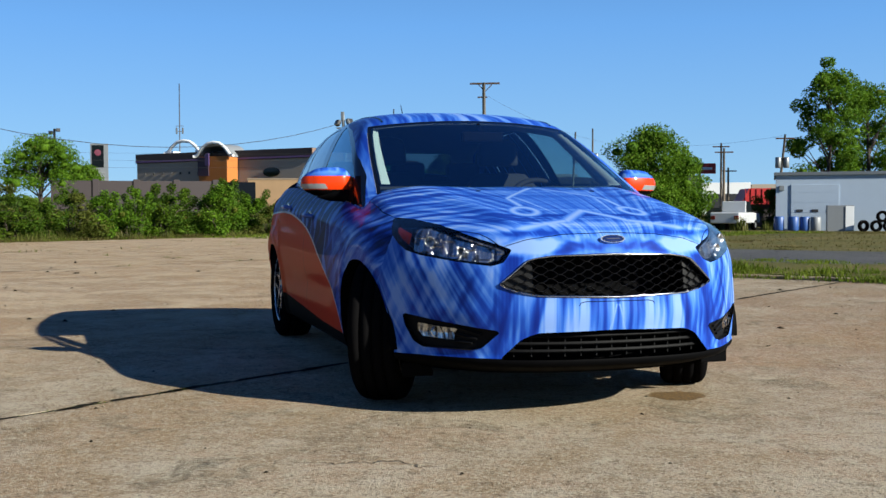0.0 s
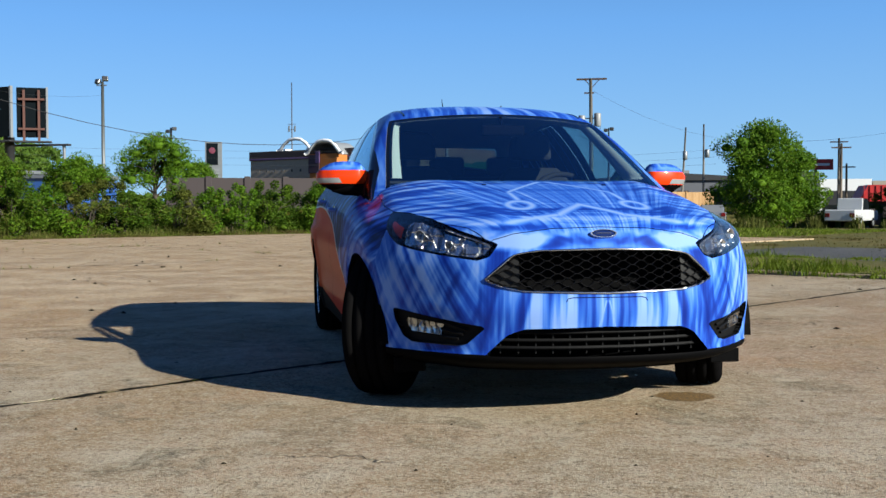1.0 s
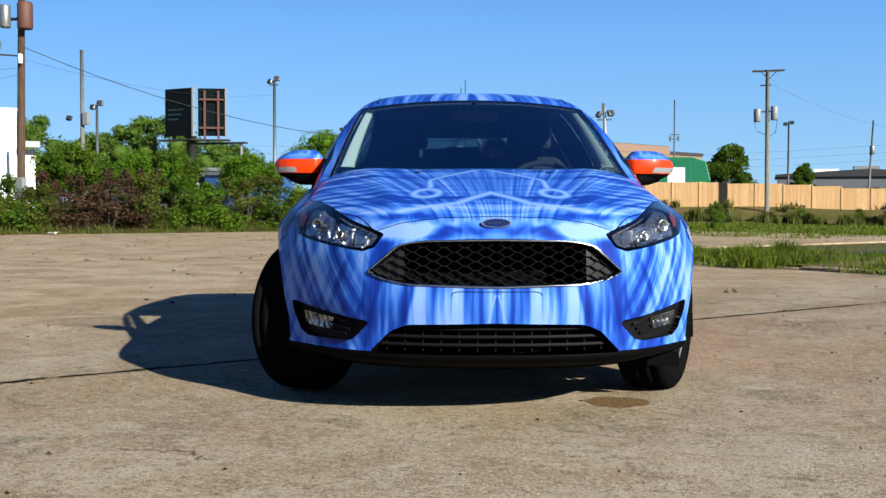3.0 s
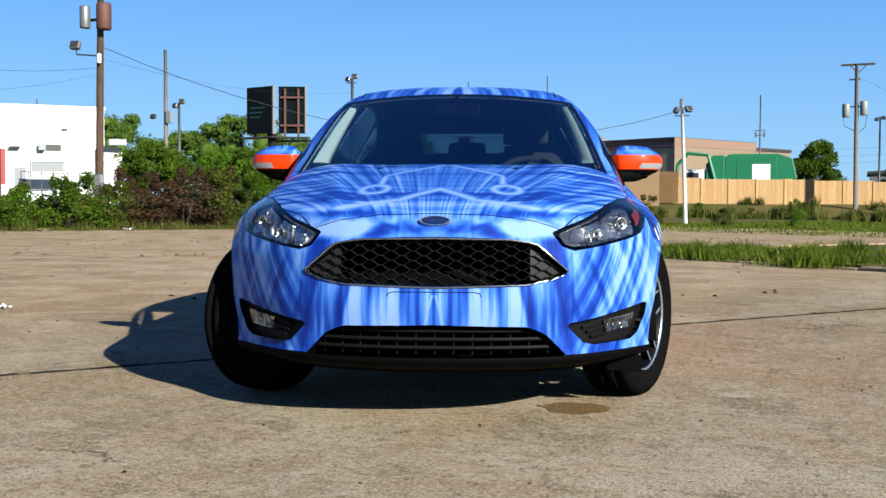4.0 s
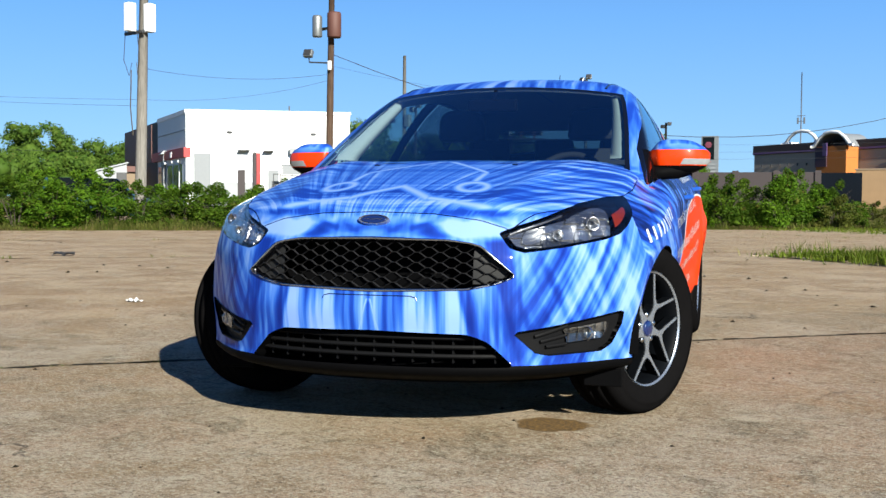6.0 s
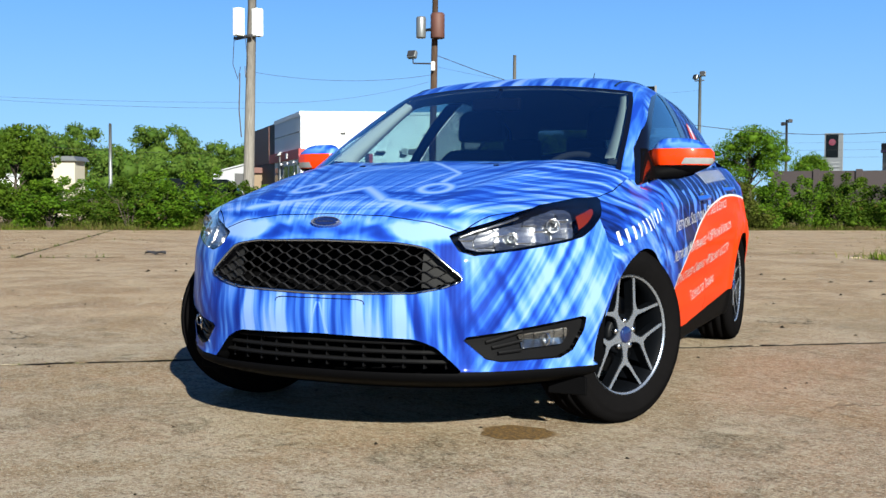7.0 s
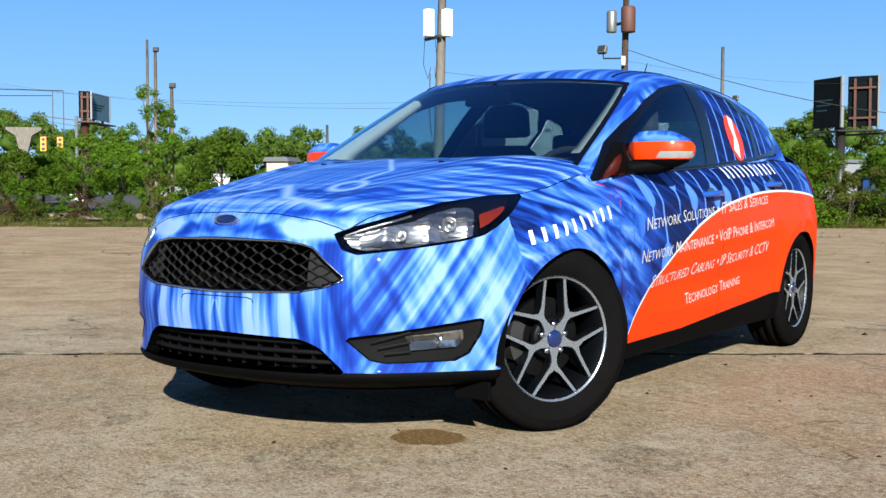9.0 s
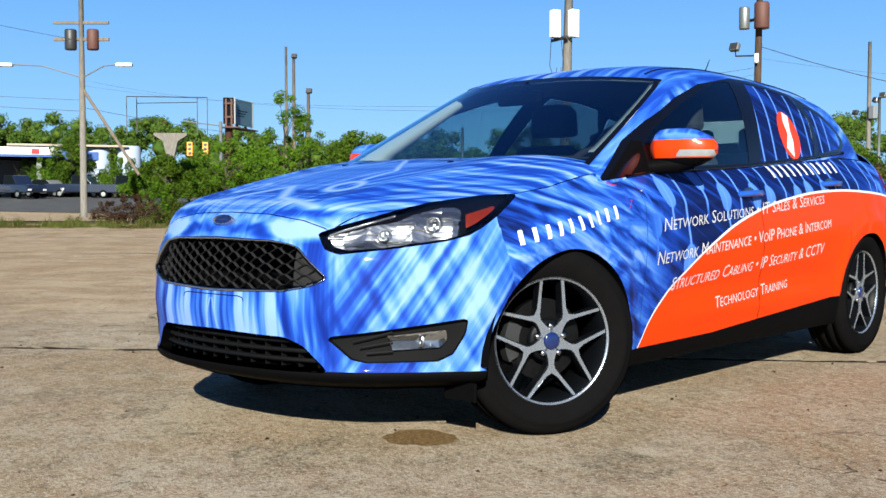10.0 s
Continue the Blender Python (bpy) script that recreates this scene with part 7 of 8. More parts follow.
def flood(parent, x, y, z, turn, tilt=-25, mat=GALV):
    """A floodlight head on a short bracket."""
    bm = bmesh.new()
    box(bm, -.17, .17, -.09, .10, -.14, .14, .05)
    bmesh.ops.transform(bm, matrix=pose(x, y, z, 0, 0, turn) @ pose(0, 0, 0, tilt), verts=bm.verts)
    h = part("floodlight", bm, mat, parent, "weathered floodlight head")
    g = boxed(-.14, .14, -.105, -.088, -.11, .11, .01)
    bmesh.ops.transform(g, matrix=pose(x, y, z, 0, 0, turn) @ pose(0, 0, 0, tilt), verts=g.verts)
    part("lamp_glass", g, DARK_STEEL, h)


pb = pole("utility_pole", -22.7, 28.35, 9.2, .14, POLE_BROWN, "brown wooden utility pole with a rusty transformer", (.12, .05))
cylinder(.38, -.12, 6.42, .24, .85, RUST, pb, "transformer", "rusty red transformer can")
cylinder(-.34, -.2, 6.50, .17, .72, GALV, pb, "capacitor", "grey capacitor can")
part("bracket", boxed(-.4, .4, -.06, .06, 6.75, 6.83, .01), DARK_STEEL, pb)
flood(pb, -.62, -.35, 5.95, 20)
part("lamp_arm", tube([(0, 0, 5.62), (-.62, -.3, 5.66), (-.62, -.32, 5.85)], .03, 6), DARK_STEEL, pb)
part("service_box", boxed(.10, .40, -.36, -.16, 1.0, 1.75, .02), GREY_PAINT, pb)
cylinder(.22, -.18, 5.35, .07, .3, WHITE_WALL, pb, "insulator")
pw = pole("utility_pole", -25.95, 23.05, 8.6, .19, POLE_GREY, "pale weathered pole with antenna boxes", (.18, .1))
for k_box in (-.32, .28):
    cx, cy = .57 * k_box + .28, .82 * k_box - .14
    part("antenna_box", boxed(cx - .13, cx + .13, cy - .15, cy + .15, 6.25, 7.15, .03), WHITE_WALL, pw, "white antenna panel")
part("antenna_bracket", boxed(-.5, .45, -.20, -.1, 6.2, 6.3, .01), DARK_STEEL, pw)
for s in (-1, 1):
    part("drooping_cable", tube([(s * .30, -.3, 6.3), (s * .42, -.28, 5.4), (s * .22, -.22, 4.9), (s * .12, -.18, 5.3)], .012, 5), DARK_STEEL, pw)
part("vine", tube([(-.2, -.1, 3.0), (-.3, -.12, 3.9), (-.22, -.15, 4.6), (-.28, -.1, 5.1)], .02, 5), BARK, pw)
la = pole("lamp_post", -28.6, 55.0, 8.0, .115, GALV, "tall grey lamp post with two floodlights")
flood(la, -.27, 0, 8.0, -20)
flood(la, .16, 0, 8.15, 25)
part("cross_arm", boxed(-.34, .26, -.04, .04, 7.76, 7.82, .01), GALV, la)
l2 = pole("lamp_post", -35.25, 47.9, 6.2, .10, GALV, "grey lamp post with floodlights by the hedge")
flood(l2, -.25, 0, 6.1, -10)
flood(l2, .2, 0, 6.3, 20)
m85 = pole("utility_pole", -38.4, 50.6, 9.5, .14, POLE_GREY, "weathered wooden pole behind the hedge")
part("junction_box", boxed(.15, .5, -.2, .1, 5.3, 6.0, .02), GREY_PAINT, m85)
flood(m85, -.75, -.2, 5.7, 0, mat=DARK_STEEL)
lb = pole("lamp_post", -37.3, 82, 7.6 - far_at(-37.3, 82), .13, DARK_STEEL, "dark lamp post by the restaurant")
flood(lb, -.3, 0, 7.3 - far_at(-37.3, 82), 0, 0, DARK_STEEL)
flood(lb, .3, 0, 7.5 - far_at(-37.3, 82), 30, 0, DARK_STEEL)
lr = pole("lamp_post", -7.95, 48.4, 5.45, .095, plain("whitewashed steel", (0.40, 0.405, 0.41), 0.6, vary=0.15, scale=3), "leaning grey lamp post with two floodlights in the field", (-.25, 0))
flood(lr, -.48, 0, 5.0, -60, mat=DARK_STEEL)
flood(lr, .05, 0, 5.05, 60)
part("cross_arm", boxed(-.55, .12, -.04, .04, 4.74, 4.80, .01), GALV, lr)
part("post_cap", boxed(-.33, -.19, -.08, .08, 5.1, 5.5, .02), GALV, lr)
pt = pole("utility_pole", -3.25, 78.4, 9.65, .17, POLE_GREY, "grey utility pole with transformers behind the field", (-.1, 0))
part("cross_arm", boxed(-1.1, 1.05, -.06, .06, 9.52, 9.65, .01), POLE_BROWN, pt)
part("brace", tube([(-.5, 0, 9.52), (0, 0, 9.0), (.5, 0, 9.52)], .035, 5), POLE_BROWN, pt)
cylinder(-.72, 0, 6.1, .25, .9, GREY_PAINT, pt, "transformer")
cylinder(.40, 0, 6.2, .25, .95, GREY_PAINT, pt, "transformer")
part("drooping_cable", tube([(-.9, 0, 6.1), (-.8, 0, 5.5), (-.2, 0, 5.2)], .02, 5), DARK_STEEL, pt)
part("drooping_cable", tube([(.6, 0, 6.2), (.5, 0, 5.4), (.15, 0, 5.1)], .02, 5), DARK_STEEL, pt)
part("bracket", boxed(-.75, .45, -.05, .05, 6.75, 6.83, .01), DARK_STEEL, pt)
part("small_arm", boxed(-.55, .15, -.05, .05, 8.55, 8.65, .01), POLE_BROWN, pt)
p10 = pole("utility_pole", -57.0, 11.9, 12.6, .19, POLE_GREY, "tall utility pole with two cross-arms and street lamps", base=-.05)
ax = Matrix.Rotation(radians(64), 4, "Z")
for z, nm in ((10.55, "cross_arm"), (9.65, "cross_arm")):
    bm = boxed(-1.5, 1.5, -.08, .08, z, z + .16, .01)
    bmesh.ops.transform(bm, matrix=ax, verts=bm.verts)
    part(nm, bm, POLE_WOOD, p10)
for s in (-.55, .65):
    v = ax @ Vector((s, -.1, 0))
    cylinder(v.x, v.y, 9.15, .32, 1.1, RUST if s > 0 else DARK_STEEL, p10, "transformer")
for s, l in ((1, 2.3), (-1, 4.2)):
    a, b = ax @ Vector((s * .1, 0, 0)), ax @ Vector((s * l, 0, 0))
    part("lamp_arm", tube([(a.x, a.y, 7.7), (a.x * .5 + b.x * .5, a.y * .5 + b.y * .5, 8.3), (b.x, b.y, 8.4)], .04, 6), GALV, p10)
    bm = boxed(-.45, .45, -.16, .16, -.12, .08, .06)
    bmesh.ops.transform(bm, matrix=Matrix.Translation((b.x, b.y, 8.38)) @ ax, verts=bm.verts)
    part("street_lamp", bm, WHITE_WALL, p10, "pale street lamp head")
v = ax @ Vector((1.9, 0, 0))
part("prop", tube([(v.x * 1.6, v.y * 1.6, 2.4), (.1, .05, 7.0)], .085, 8), POLE_WOOD, p10)
for x, y, h, nm in ((-58.2, 24.3, 9.6, "lamp_post"), (-52.3, 23.2, 7.0, "lamp_post")):
    o = pole(nm, x, y, h, .13, POLE_WOOD, "thin lamp post among the young trees")
    flood(o, .12, 0, h, 60, mat=DARK_STEEL)
pole("utility_pole", -58.6, 23.95, 10.2, .11, POLE_WOOD, "bare thin pole among the young trees")
for x, y, h, lean in ((18.4, 83.4, 7.0, (.7, 0)), (14.7, 84.1, 6.0, (0, 0)), (15.8, 92, 6.9, (0, 0)), (16.9, 95, 5.0, (0, 0))):
    o = pole("utility_pole", x, y, h, .12, POLE_WOOD, "thin utility pole by the shed", lean)
    part("cross_arm", boxed(lean[0] - .7, lean[0] + .7, -.05, .05, h - .35, h - .25, .01), POLE_BROWN, o)
    if lean[0]:
        cylinder(lean[0] * .7 - .3, 0, h * .64, .22, .8, GALV, o, "transformer")
        cylinder(lean[0] * .7 + .3, 0, h * .64, .22, .8, GALV, o, "transformer")
for x, y, h in ((-39.2, 117.3, 15.2), (-12.2, 95.3, 9.7)):
    o = pole("antenna_mast", x, y, h * .95, .08, GREY_WALL, "thin grey antenna mast")
    o["category"] = "mast"
    for z in (h * .60, h * .64):
        part("mast_bracket", boxed(-.45, .45, -.05, .05, z, z + .06, .01), GREY_WALL, o)
    for dx in (-.35, .35):
        part("panel", boxed(dx - .08, dx + .08, -.1, .1, h * .585, h * .63, .02), GALV, o)
# thin dark lamp mast seen over the fence
o = pole("lamp_post", -2.6, 92, 6.9, .09, DARK_STEEL, "thin dark lamp post behind the fence")
flood(o, -.25, 0, 6.7, 0, 0, DARK_STEEL)
flood(o, .25, 0, 6.8, 0, 0, DARK_STEEL)
for x, y, h in ((3.4, 93, 7.1), (5.3, 95, 7.5)):
    o = pole("utility_pole", x, y, h, .10, POLE_GREY, "utility pole behind the fence", (.35 if x < 5 else 0, 0))
    cylinder(.3, 0, h * .62, .2, .7, GALV, o, "transformer")


def wire(a, b, sag, r=.012, steps=16):
    pts = []
    for i in range(steps + 1):
        t = i / steps
        p = Vector(a).lerp(Vector(b), t)
        p.z -= sag * 4 * t * (1 - t)
        pts.append(p)
    ob = part("overhead_wire", tube(pts, r, 5), DARK_STEEL, None)
    return tagged(ob, "thin dark overhead wire between poles", "wire", "overhead wires")


B, W = (-22.6, 28.3), (-25.8, 23.1)
wire((*B, 5.9), (-8.2, 48.4, 4.95), 2.0, .012)
wire((*B, 5.5), (-28.6, 55, 7.2), .5, 0.004)
wire((*W, 5.1), (*B, 5.2), .25, 0.006)
wire((*W, 4.1), (*B, 5.0), .25, 0.004)
wire((*W, 3.9), (-57, 11.9, 7.5), .6, 0.0045)
wire((*W, 4.1), (-57, 11.9, 7.2), .5, 0.004)
wire((-57, 11.9, 6.0), (-66, 48, 4.6), .9, 0.012)
wire((-57, 11.9, 5.8), (-60, -30, 9.0), .6, 0.012)
wire((-57, 11.9, 6.4), (-62, -30, 10.0), .8, 0.010)
wire((-57, 11.9, 9.6), (-50, -10, 12.4), .3, 0.012)
wire((-3.2, 78.4, 9.4), (6.4, 95, 7.0), .5, 0.007)
wire((6.4, 95, 6.9), (18.9, 83.4, 6.6), .5, 0.007)
for z in (5.0, 5.6, 6.2):
    wire((-62, 62, z), (-20, 100, z + .3), .5, 0.007)
    wire((6.2, 93, z - .3), (-30, 112, z), .4, 0.007)


# ---- buildings ----
def at_wall(p, q):
    """A pose at p with x along to q."""
    a = math.degrees(math.atan2(q[1] - p[1], q[0] - p[0]))
    return a, math.hypot(q[0] - p[0], q[1] - p[1])


def slab_part(parent, name, x0, x1, y0, y1, z0, z1, mat, label="", bevel=.01):
    return part(name, boxed(x0, x1, y0, y1, z0, z1, bevel), mat, parent, label)


# white store: x runs along its long face, y into the building
a, ln = at_wall((-55.8, 48.2), (-48.35, 56.4))
z0 = far_at(-52, 52) - .3
store = tagged(thing("store", pose(-55.8, 48.2, 0, 0, 0, a)), "white flat-roofed store with a red band", "building")
slab_part(store, "wall", 0, ln, 0, 14, z0, 7.0, WHITE_WALL)
slab_part(store, "parapet", -.08, ln + .08, -.08, 14.1, 6.95, 7.15, WHITE_WALL)
slab_part(store, "annexe", 4.6, ln + 1.1, -.22, -.01, z0, 4.5, WHITE_WALL)
slab_part(store, "garage_door", .55, 1.65, -.06, .05, z0, 4.2, GREY_PAINT, "grey roller door")
slab_part(store, "base_band", 1.7, 4.55, -.03, .02, z0, 2.25, CONCRETE_GREY, "grey painted base")
slab_part(store, "ledge_line", 1.7, 4.6, -.03, .02, 4.42, 4.47, GREY_PAINT)


def angled(outline, lo, hi, mat, name, label=""):
    """A block of the store with a plan outline of its own."""
    bm = prism([(x, -y) for x, y in outline], lo, hi)
    bmesh.ops.transform(bm, matrix=Matrix(((1, 0, 0, 0), (0, 0, -1, 0), (0, 1, 0, 0), (0, 0, 0, 1))), verts=bm.verts)
    bmesh.ops.recalc_face_normals(bm, faces=bm.faces)
    return part(name, bm, mat, store, label)


def on_front(f, out=0.0):
    """A plan point of the store's shopfront, f metres from its corner and out metres before it."""
    return (-.280 * f - .960 * out, .960 * f - .280 * out)


def front_piece(f0, f1, out, lo, hi, mat, name, label=""):
    return angled([on_front(f0, out), on_front(f1, out), on_front(f1, -.3), on_front(f0, -.3)], lo, hi, mat, name, label)


angled([(-.01, .04), on_front(9.95), (-.01, 9.6)], z0, 7.0, WHITE_WALL, "side_wing")
angled([on_front(9.96), on_front(25.2), (-.01, 24.2), (-.01, 9.62)], z0, 6.98, DARK_WALL, "dark_front", "dark brown shopfront")
front_piece(12.3, 25.1, .05, 4.0, 6.9, BROWN_PANEL, "brown_panel", "red-brown panels of the shopfront")
front_piece(-.05, 9.94, .06, 6.86, 7.15, WHITE_WALL, "parapet_edge")
# thin grey strip added to draw a line of shadow below the parapet
front_piece(.1, 9.9, .05, 5.75, 5.82, GREY_PAINT, "shadow_joint")
front_piece(-.1, 11.6, .16, 3.92, 4.58, RED_PAINT, "red_band")
front_piece(4.0, 4.5, .20, 4.05, 4.42, WHITE_WALL, "sign_plate")
for f in (1.6, 3.8, 6.2):
    front_piece(f, f + .5, .22, 3.62, 3.78, WHITE_WALL, "lamp_box")
front_piece(.9, 9.6, .04, 1.2, 3.5, SHOP_GLASS, "shop_window", "grey reflecting shop windows")
for f in (1.9, 4.0, 6.4):
    front_piece(f, f + .12, .07, 1.2, 3.5, WHITE_WALL, "mullion")
front_piece(15.5, 26.5, 1.6, 3.3, 3.75, BROWN_PANEL, "porch_roof")
for f in (15.8, 18.4, 21.0, 23.6, 26.0):
    front_piece(f, f + .45, 1.5, z0, 3.3, TAN_WALL, "porch_column")
slab_part(store, "red_door", 4.72, 4.98, -.30, -.2, 2.0, 4.25, RED_PAINT)
slab_part(store, "door_frame", 4.50, 4.71, -.26, .0, z0, 4.28, DARK_WALL)
slab_part(store, "door", 3.45, 3.95, -.06, .02, z0, 3.1, DARK_WALL)
slab_part(store, "notice", 5.5, 6.2, -.26, -.2, 1.8, 3.1, GREY_PAINT)
slab_part(store, "awning", 3.5, 4.25, -.5, .0, 4.36, 4.46, DARK_STEEL)
slab_part(store, "awning", 5.2, 5.85, -.7, -.2, 4.33, 4.42, DARK_STEEL)
slab_part(store, "cooling_unit", 6.95, 7.35, -.7, -.2, 4.2, 4.62, GALV)
slab_part(store, "vent", 7.4, 8.35, -.30, -.2, 4.2, 4.6, DARK_STEEL)
slab_part(store, "cooling_unit", ln + .2, ln + 1.3, -1.2, -.4, 4.6, 5.0, GALV)
for x, z in ((2.75, 5.6), (8.4, 5.55)):
    slab_part(store, "wall_lamp", x, x + .35, -.12, .02, z, z + .12, DARK_STEEL)
slab_part(store, "roof_pipe", 6.9, 7.0, 1, 1.1, 7.0, 7.6, DARK_STEEL)
rack = tagged(thing("storage_rack", pose(-55.8, 48.2, 0, 0, 0, a)), "steel cage rack outside the store", "rack")
for x0, x1, z1 in ((6.4, 8.4, 3.4), (8.6, 9.3, 2.8), (5.85, 6.3, 2.8)):
    for x in np.linspace(x0, x1, 4 if x1 - x0 > 1 else 2):
        slab_part(rack, "upright", x - .03, x + .03, -2.5, -2.44, z0, z1, DARK_STEEL, bevel=0)
    for z in (z1, z1 - .7):
        slab_part(rack, "rail", x0, x1, -2.5, -2.44, z - .06, z, DARK_STEEL, bevel=0)
slab_part(rack, "sign_panel", 6.45, 8.35, -2.52, -2.50, 2.75, 3.35, GREY_PAINT)

# restaurant: brown and tan stucco, arched entrance; x runs along its front, y into the building
a, ln = at_wall((-41.2, 109.6), (-20.7, 100.4))
zr = far_at(-30, 104) - .3
rest = tagged(thing("restaurant", pose(-41.2, 109.6, 0, 0, 0, a)), "brown stucco restaurant with white arches and an orange entrance", "building")
slab_part(rest, "wall", 0, ln, 0, 13, zr, 6.2, MAUVE_WALL)
slab_part(rest, "fascia", -.1, ln + .05, -.1, 13.05, 6.15, 7.1, DARK_WALL, "dark brown fascia")
slab_part(rest, "purple_line", -.13, ln + .08, -.13, -.08, 6.22, 6.38, plain("purple trim", (.10, .05, .14), .5))
slab_part(rest, "side_wall", ln + .055, ln + .12, -.05, 13, zr, 6.25, TAN_WALL, "tan side wall")
slab_part(rest, "side_fascia", ln + .06, ln + .16, -.12, 13.1, 6.25, 7.05, plain("pink brown fascia", (.17, .105, .075), .8))
slab_part(rest, "rear_block", ln - 4, ln, 13.2, 19.5, zr, 6.3, TAN_WALL)
slab_part(rest, "rear_cap", ln - 4.1, ln + .1, 13.15, 19.6, 6.28, 6.6, DARK_WALL)
slab_part(rest, "entrance", 10.0, 13.6, -1.7, -.12, zr, 6.5, ORANGE_WALL, "orange entrance block")
slab_part(rest, "door", 11.2, 12.3, -1.76, -1.66, zr, 3.6, DARK_WALL)


def arch(parent, x, y, z, w, h):
    """A flattened white arch with out-turned feet."""
    pts = [(x - w * .5, y, z + h * .12), (x - w * .42, y, z + h * .15), (x - w * .30, y, z + h * .62), (x - w * .16, y, z + h * .93), (x, y, z + h), (x + w * .16, y, z + h * .93), (x + w * .30, y, z + h * .62), (x + w * .42, y, z + h * .15), (x + w * .5, y, z + h * .12)]
    return part("arch", tube(pts, .17, 8), WHITE_WALL, parent, "white arch on the roof", True)


arch(rest, 5.9, .6, 6.95, 5.2, 1.4)
for x in (3.9, 7.9):
    slab_part(rest, "arch_foot", x - .35, x + .35, .5, 1.9, 7.05, 7.35, WHITE_WALL)
arch(rest, 11.8, -1.6, 6.4, 5.0, 1.45)
bm = bmesh.new()
rows = []
for q in np.linspace(-1, 1, 13):
    rows.append([bm.verts.new((11.8 + 1.9 * q, y, 6.45 + 1.30 * (1 - abs(q) ** 2.2))) for y in (-1.6, 1.6)])
for ra, rb in zip(rows, rows[1:]):
    bm.faces.new((ra[0], ra[1], rb[1], rb[0]))
part("vault", bm, GREY_PAINT, rest, "pale barrel vault over the entrance", True)
slab_part(rest, "purple_panel", 9.95, 11.35, -1.82, -1.72, 4.6, 6.45, plain("dark purple panel", (.030, .010, .022), .6), "dark purple panel beside the entrance")
slab_part(rest, "entrance_sign", 11.0, 11.5, -1.95, -1.84, 5.6, 6.8, plain("dark violet sign", (.06, .03, .10), .5))
o = part("oval_sign", spin([(0, -.1), (.5, -.09), (.55, 0)], 28, "Y"), GLOSS_BLACK, rest, "dark oval wall sign")
o.matrix_basis = pose(17.7, -.06, 4.9) @ Matrix.Diagonal((1.9, 1, .85, 1))
for i in range(7):
    slab_part(rest, "wall_light", 1.2 + i * 1.2, 1.32 + i * 1.2, -.14, -.02, 4.9, 5.15, DARK_STEEL)
low_wall = tagged(thing("garden_wall", pose(-31.2, 68.2, far_at(-28, 69) - .2, 0, 0, 22)), "low brown block wall before the restaurant", "wall")
slab_part(low_wall, "wall", 0, 10.6, 0, .3, 0, 3.3, DARK_WALL)
slab_part(low_wall, "dark_section", 10.605, 13.3, 0, .3, 0, 3.25, GLOSS_BLACK, "almost black end section")
for i in range(5):
    slab_part(low_wall, "pier", i * 2.6, i * 2.6 + .4, -.1, .4, 0, 3.4, DARK_WALL)
tan = tagged(thing("tan_fence", pose(-20.25, 76.2, far_at(-18, 76) - .2, 0, 0, 14)), "tan block enclosure by the restaurant", "fence")
slab_part(tan, "wall", 0, 4.1, 0, .25, 0, 3.0, BLOCK_WALL)
slab_part(tan, "capping", -.05, 4.15, -.05, .30, 2.98, 3.08, TAN_WALL)

# board fence: panels of boards between posts
fence = tagged(thing("board_fence"), "new honey-coloured wooden board fence", "fence")
pa, pb2 = Vector((-15.7, 79.35, 0)), Vector((5.4, 80.9, 0))
panel_n = 11
board = boxed(-.060, .060, -.012, .012, 0, 1.85, .004)
board_me = bpy.data.meshes.new("board")
board.to_mesh(board_me)
board.free()
board_me.materials.append(FENCE_WOOD)
for i in range(panel_n):
    p, q = pa.lerp(pb2, i / panel_n), pa.lerp(pb2, (i + 1) / panel_n)
    zb = far_at(*((p + q) / 2)[:2]) + .02
    ang_f = math.degrees(math.atan2(q.y - p.y, q.x - p.x))
    d = (q - p).length
    step = .02 * ((i * 7) % 4) + .035 * i
    for k in range(16):
        o = new("board", board_me)
        o.parent = fence
        o.matrix_basis = pose(p.x, p.y, zb - step, 0, 0, ang_f) @ pose(d * (k + .5) / 16, 0, 0)
    bm = bmesh.new()
    box(bm, 0, d, .02, .06, .4, .5)
    box(bm, 0, d, .02, .06, 1.4, 1.5)
    bmesh.ops.transform(bm, matrix=pose(p.x, p.y, zb - step, 0, 0, ang_f), verts=bm.verts)
    part("rail", bm, FENCE_WOOD, fence)
    bm = boxed(-.05, .05, -.05, .07, 0, 1.9, .01)
    bmesh.ops.transform(bm, matrix=pose(p.x, p.y, zb - step, 0, 0, ang_f), verts=bm.verts)
    part("post", bm, FENCE_WOOD, fence)

gate = tagged(thing("wooden_gate", pose(-16.35, 77.6, far_at(-16, 78) - .1, 0, 0, 16)), "brown weathered wooden gate between wall and fence", "gate")
for k in range(9):
    slab_part(gate, "board", k * .145, k * .145 + .138, 0, .03, .12, 2.35 + .02 * (k % 2), GATE_WOOD, bevel=.004)
for z in (.45, 1.9):
    slab_part(gate, "rail", 0, 1.3, .032, .07, z, z + .1, GATE_WOOD)

# green waste lorry behind the fence
lorry = tagged(thing("waste_lorry", pose(-15.6, 85.8, far_at(-13, 86) + .02, 0, 0, 8) @ Matrix.Diagonal((.88, .88, .88, 1))), "green refuse lorry parked behind the board fence", "lorry")
part("body", prism([(2.6, 1.0), (8.0, 1.0), (8.6, 2.2), (8.2, 3.9), (7.0, 4.3), (3.0, 4.3), (2.6, 4.0)], -1.2, 1.2, None, .06), GREEN_PAINT, lorry)
part("hopper", prism([(1.0, 1.0), (2.6, 1.0), (2.6, 4.2), (1.6, 4.2), (1.0, 3.4)], -1.2, 1.2, None, .06), GREEN_PAINT, lorry)
part("cab", boxed(-.9, .9, -1.1, 1.1, .6, 3.0, .12), WHITE_WALL, lorry)
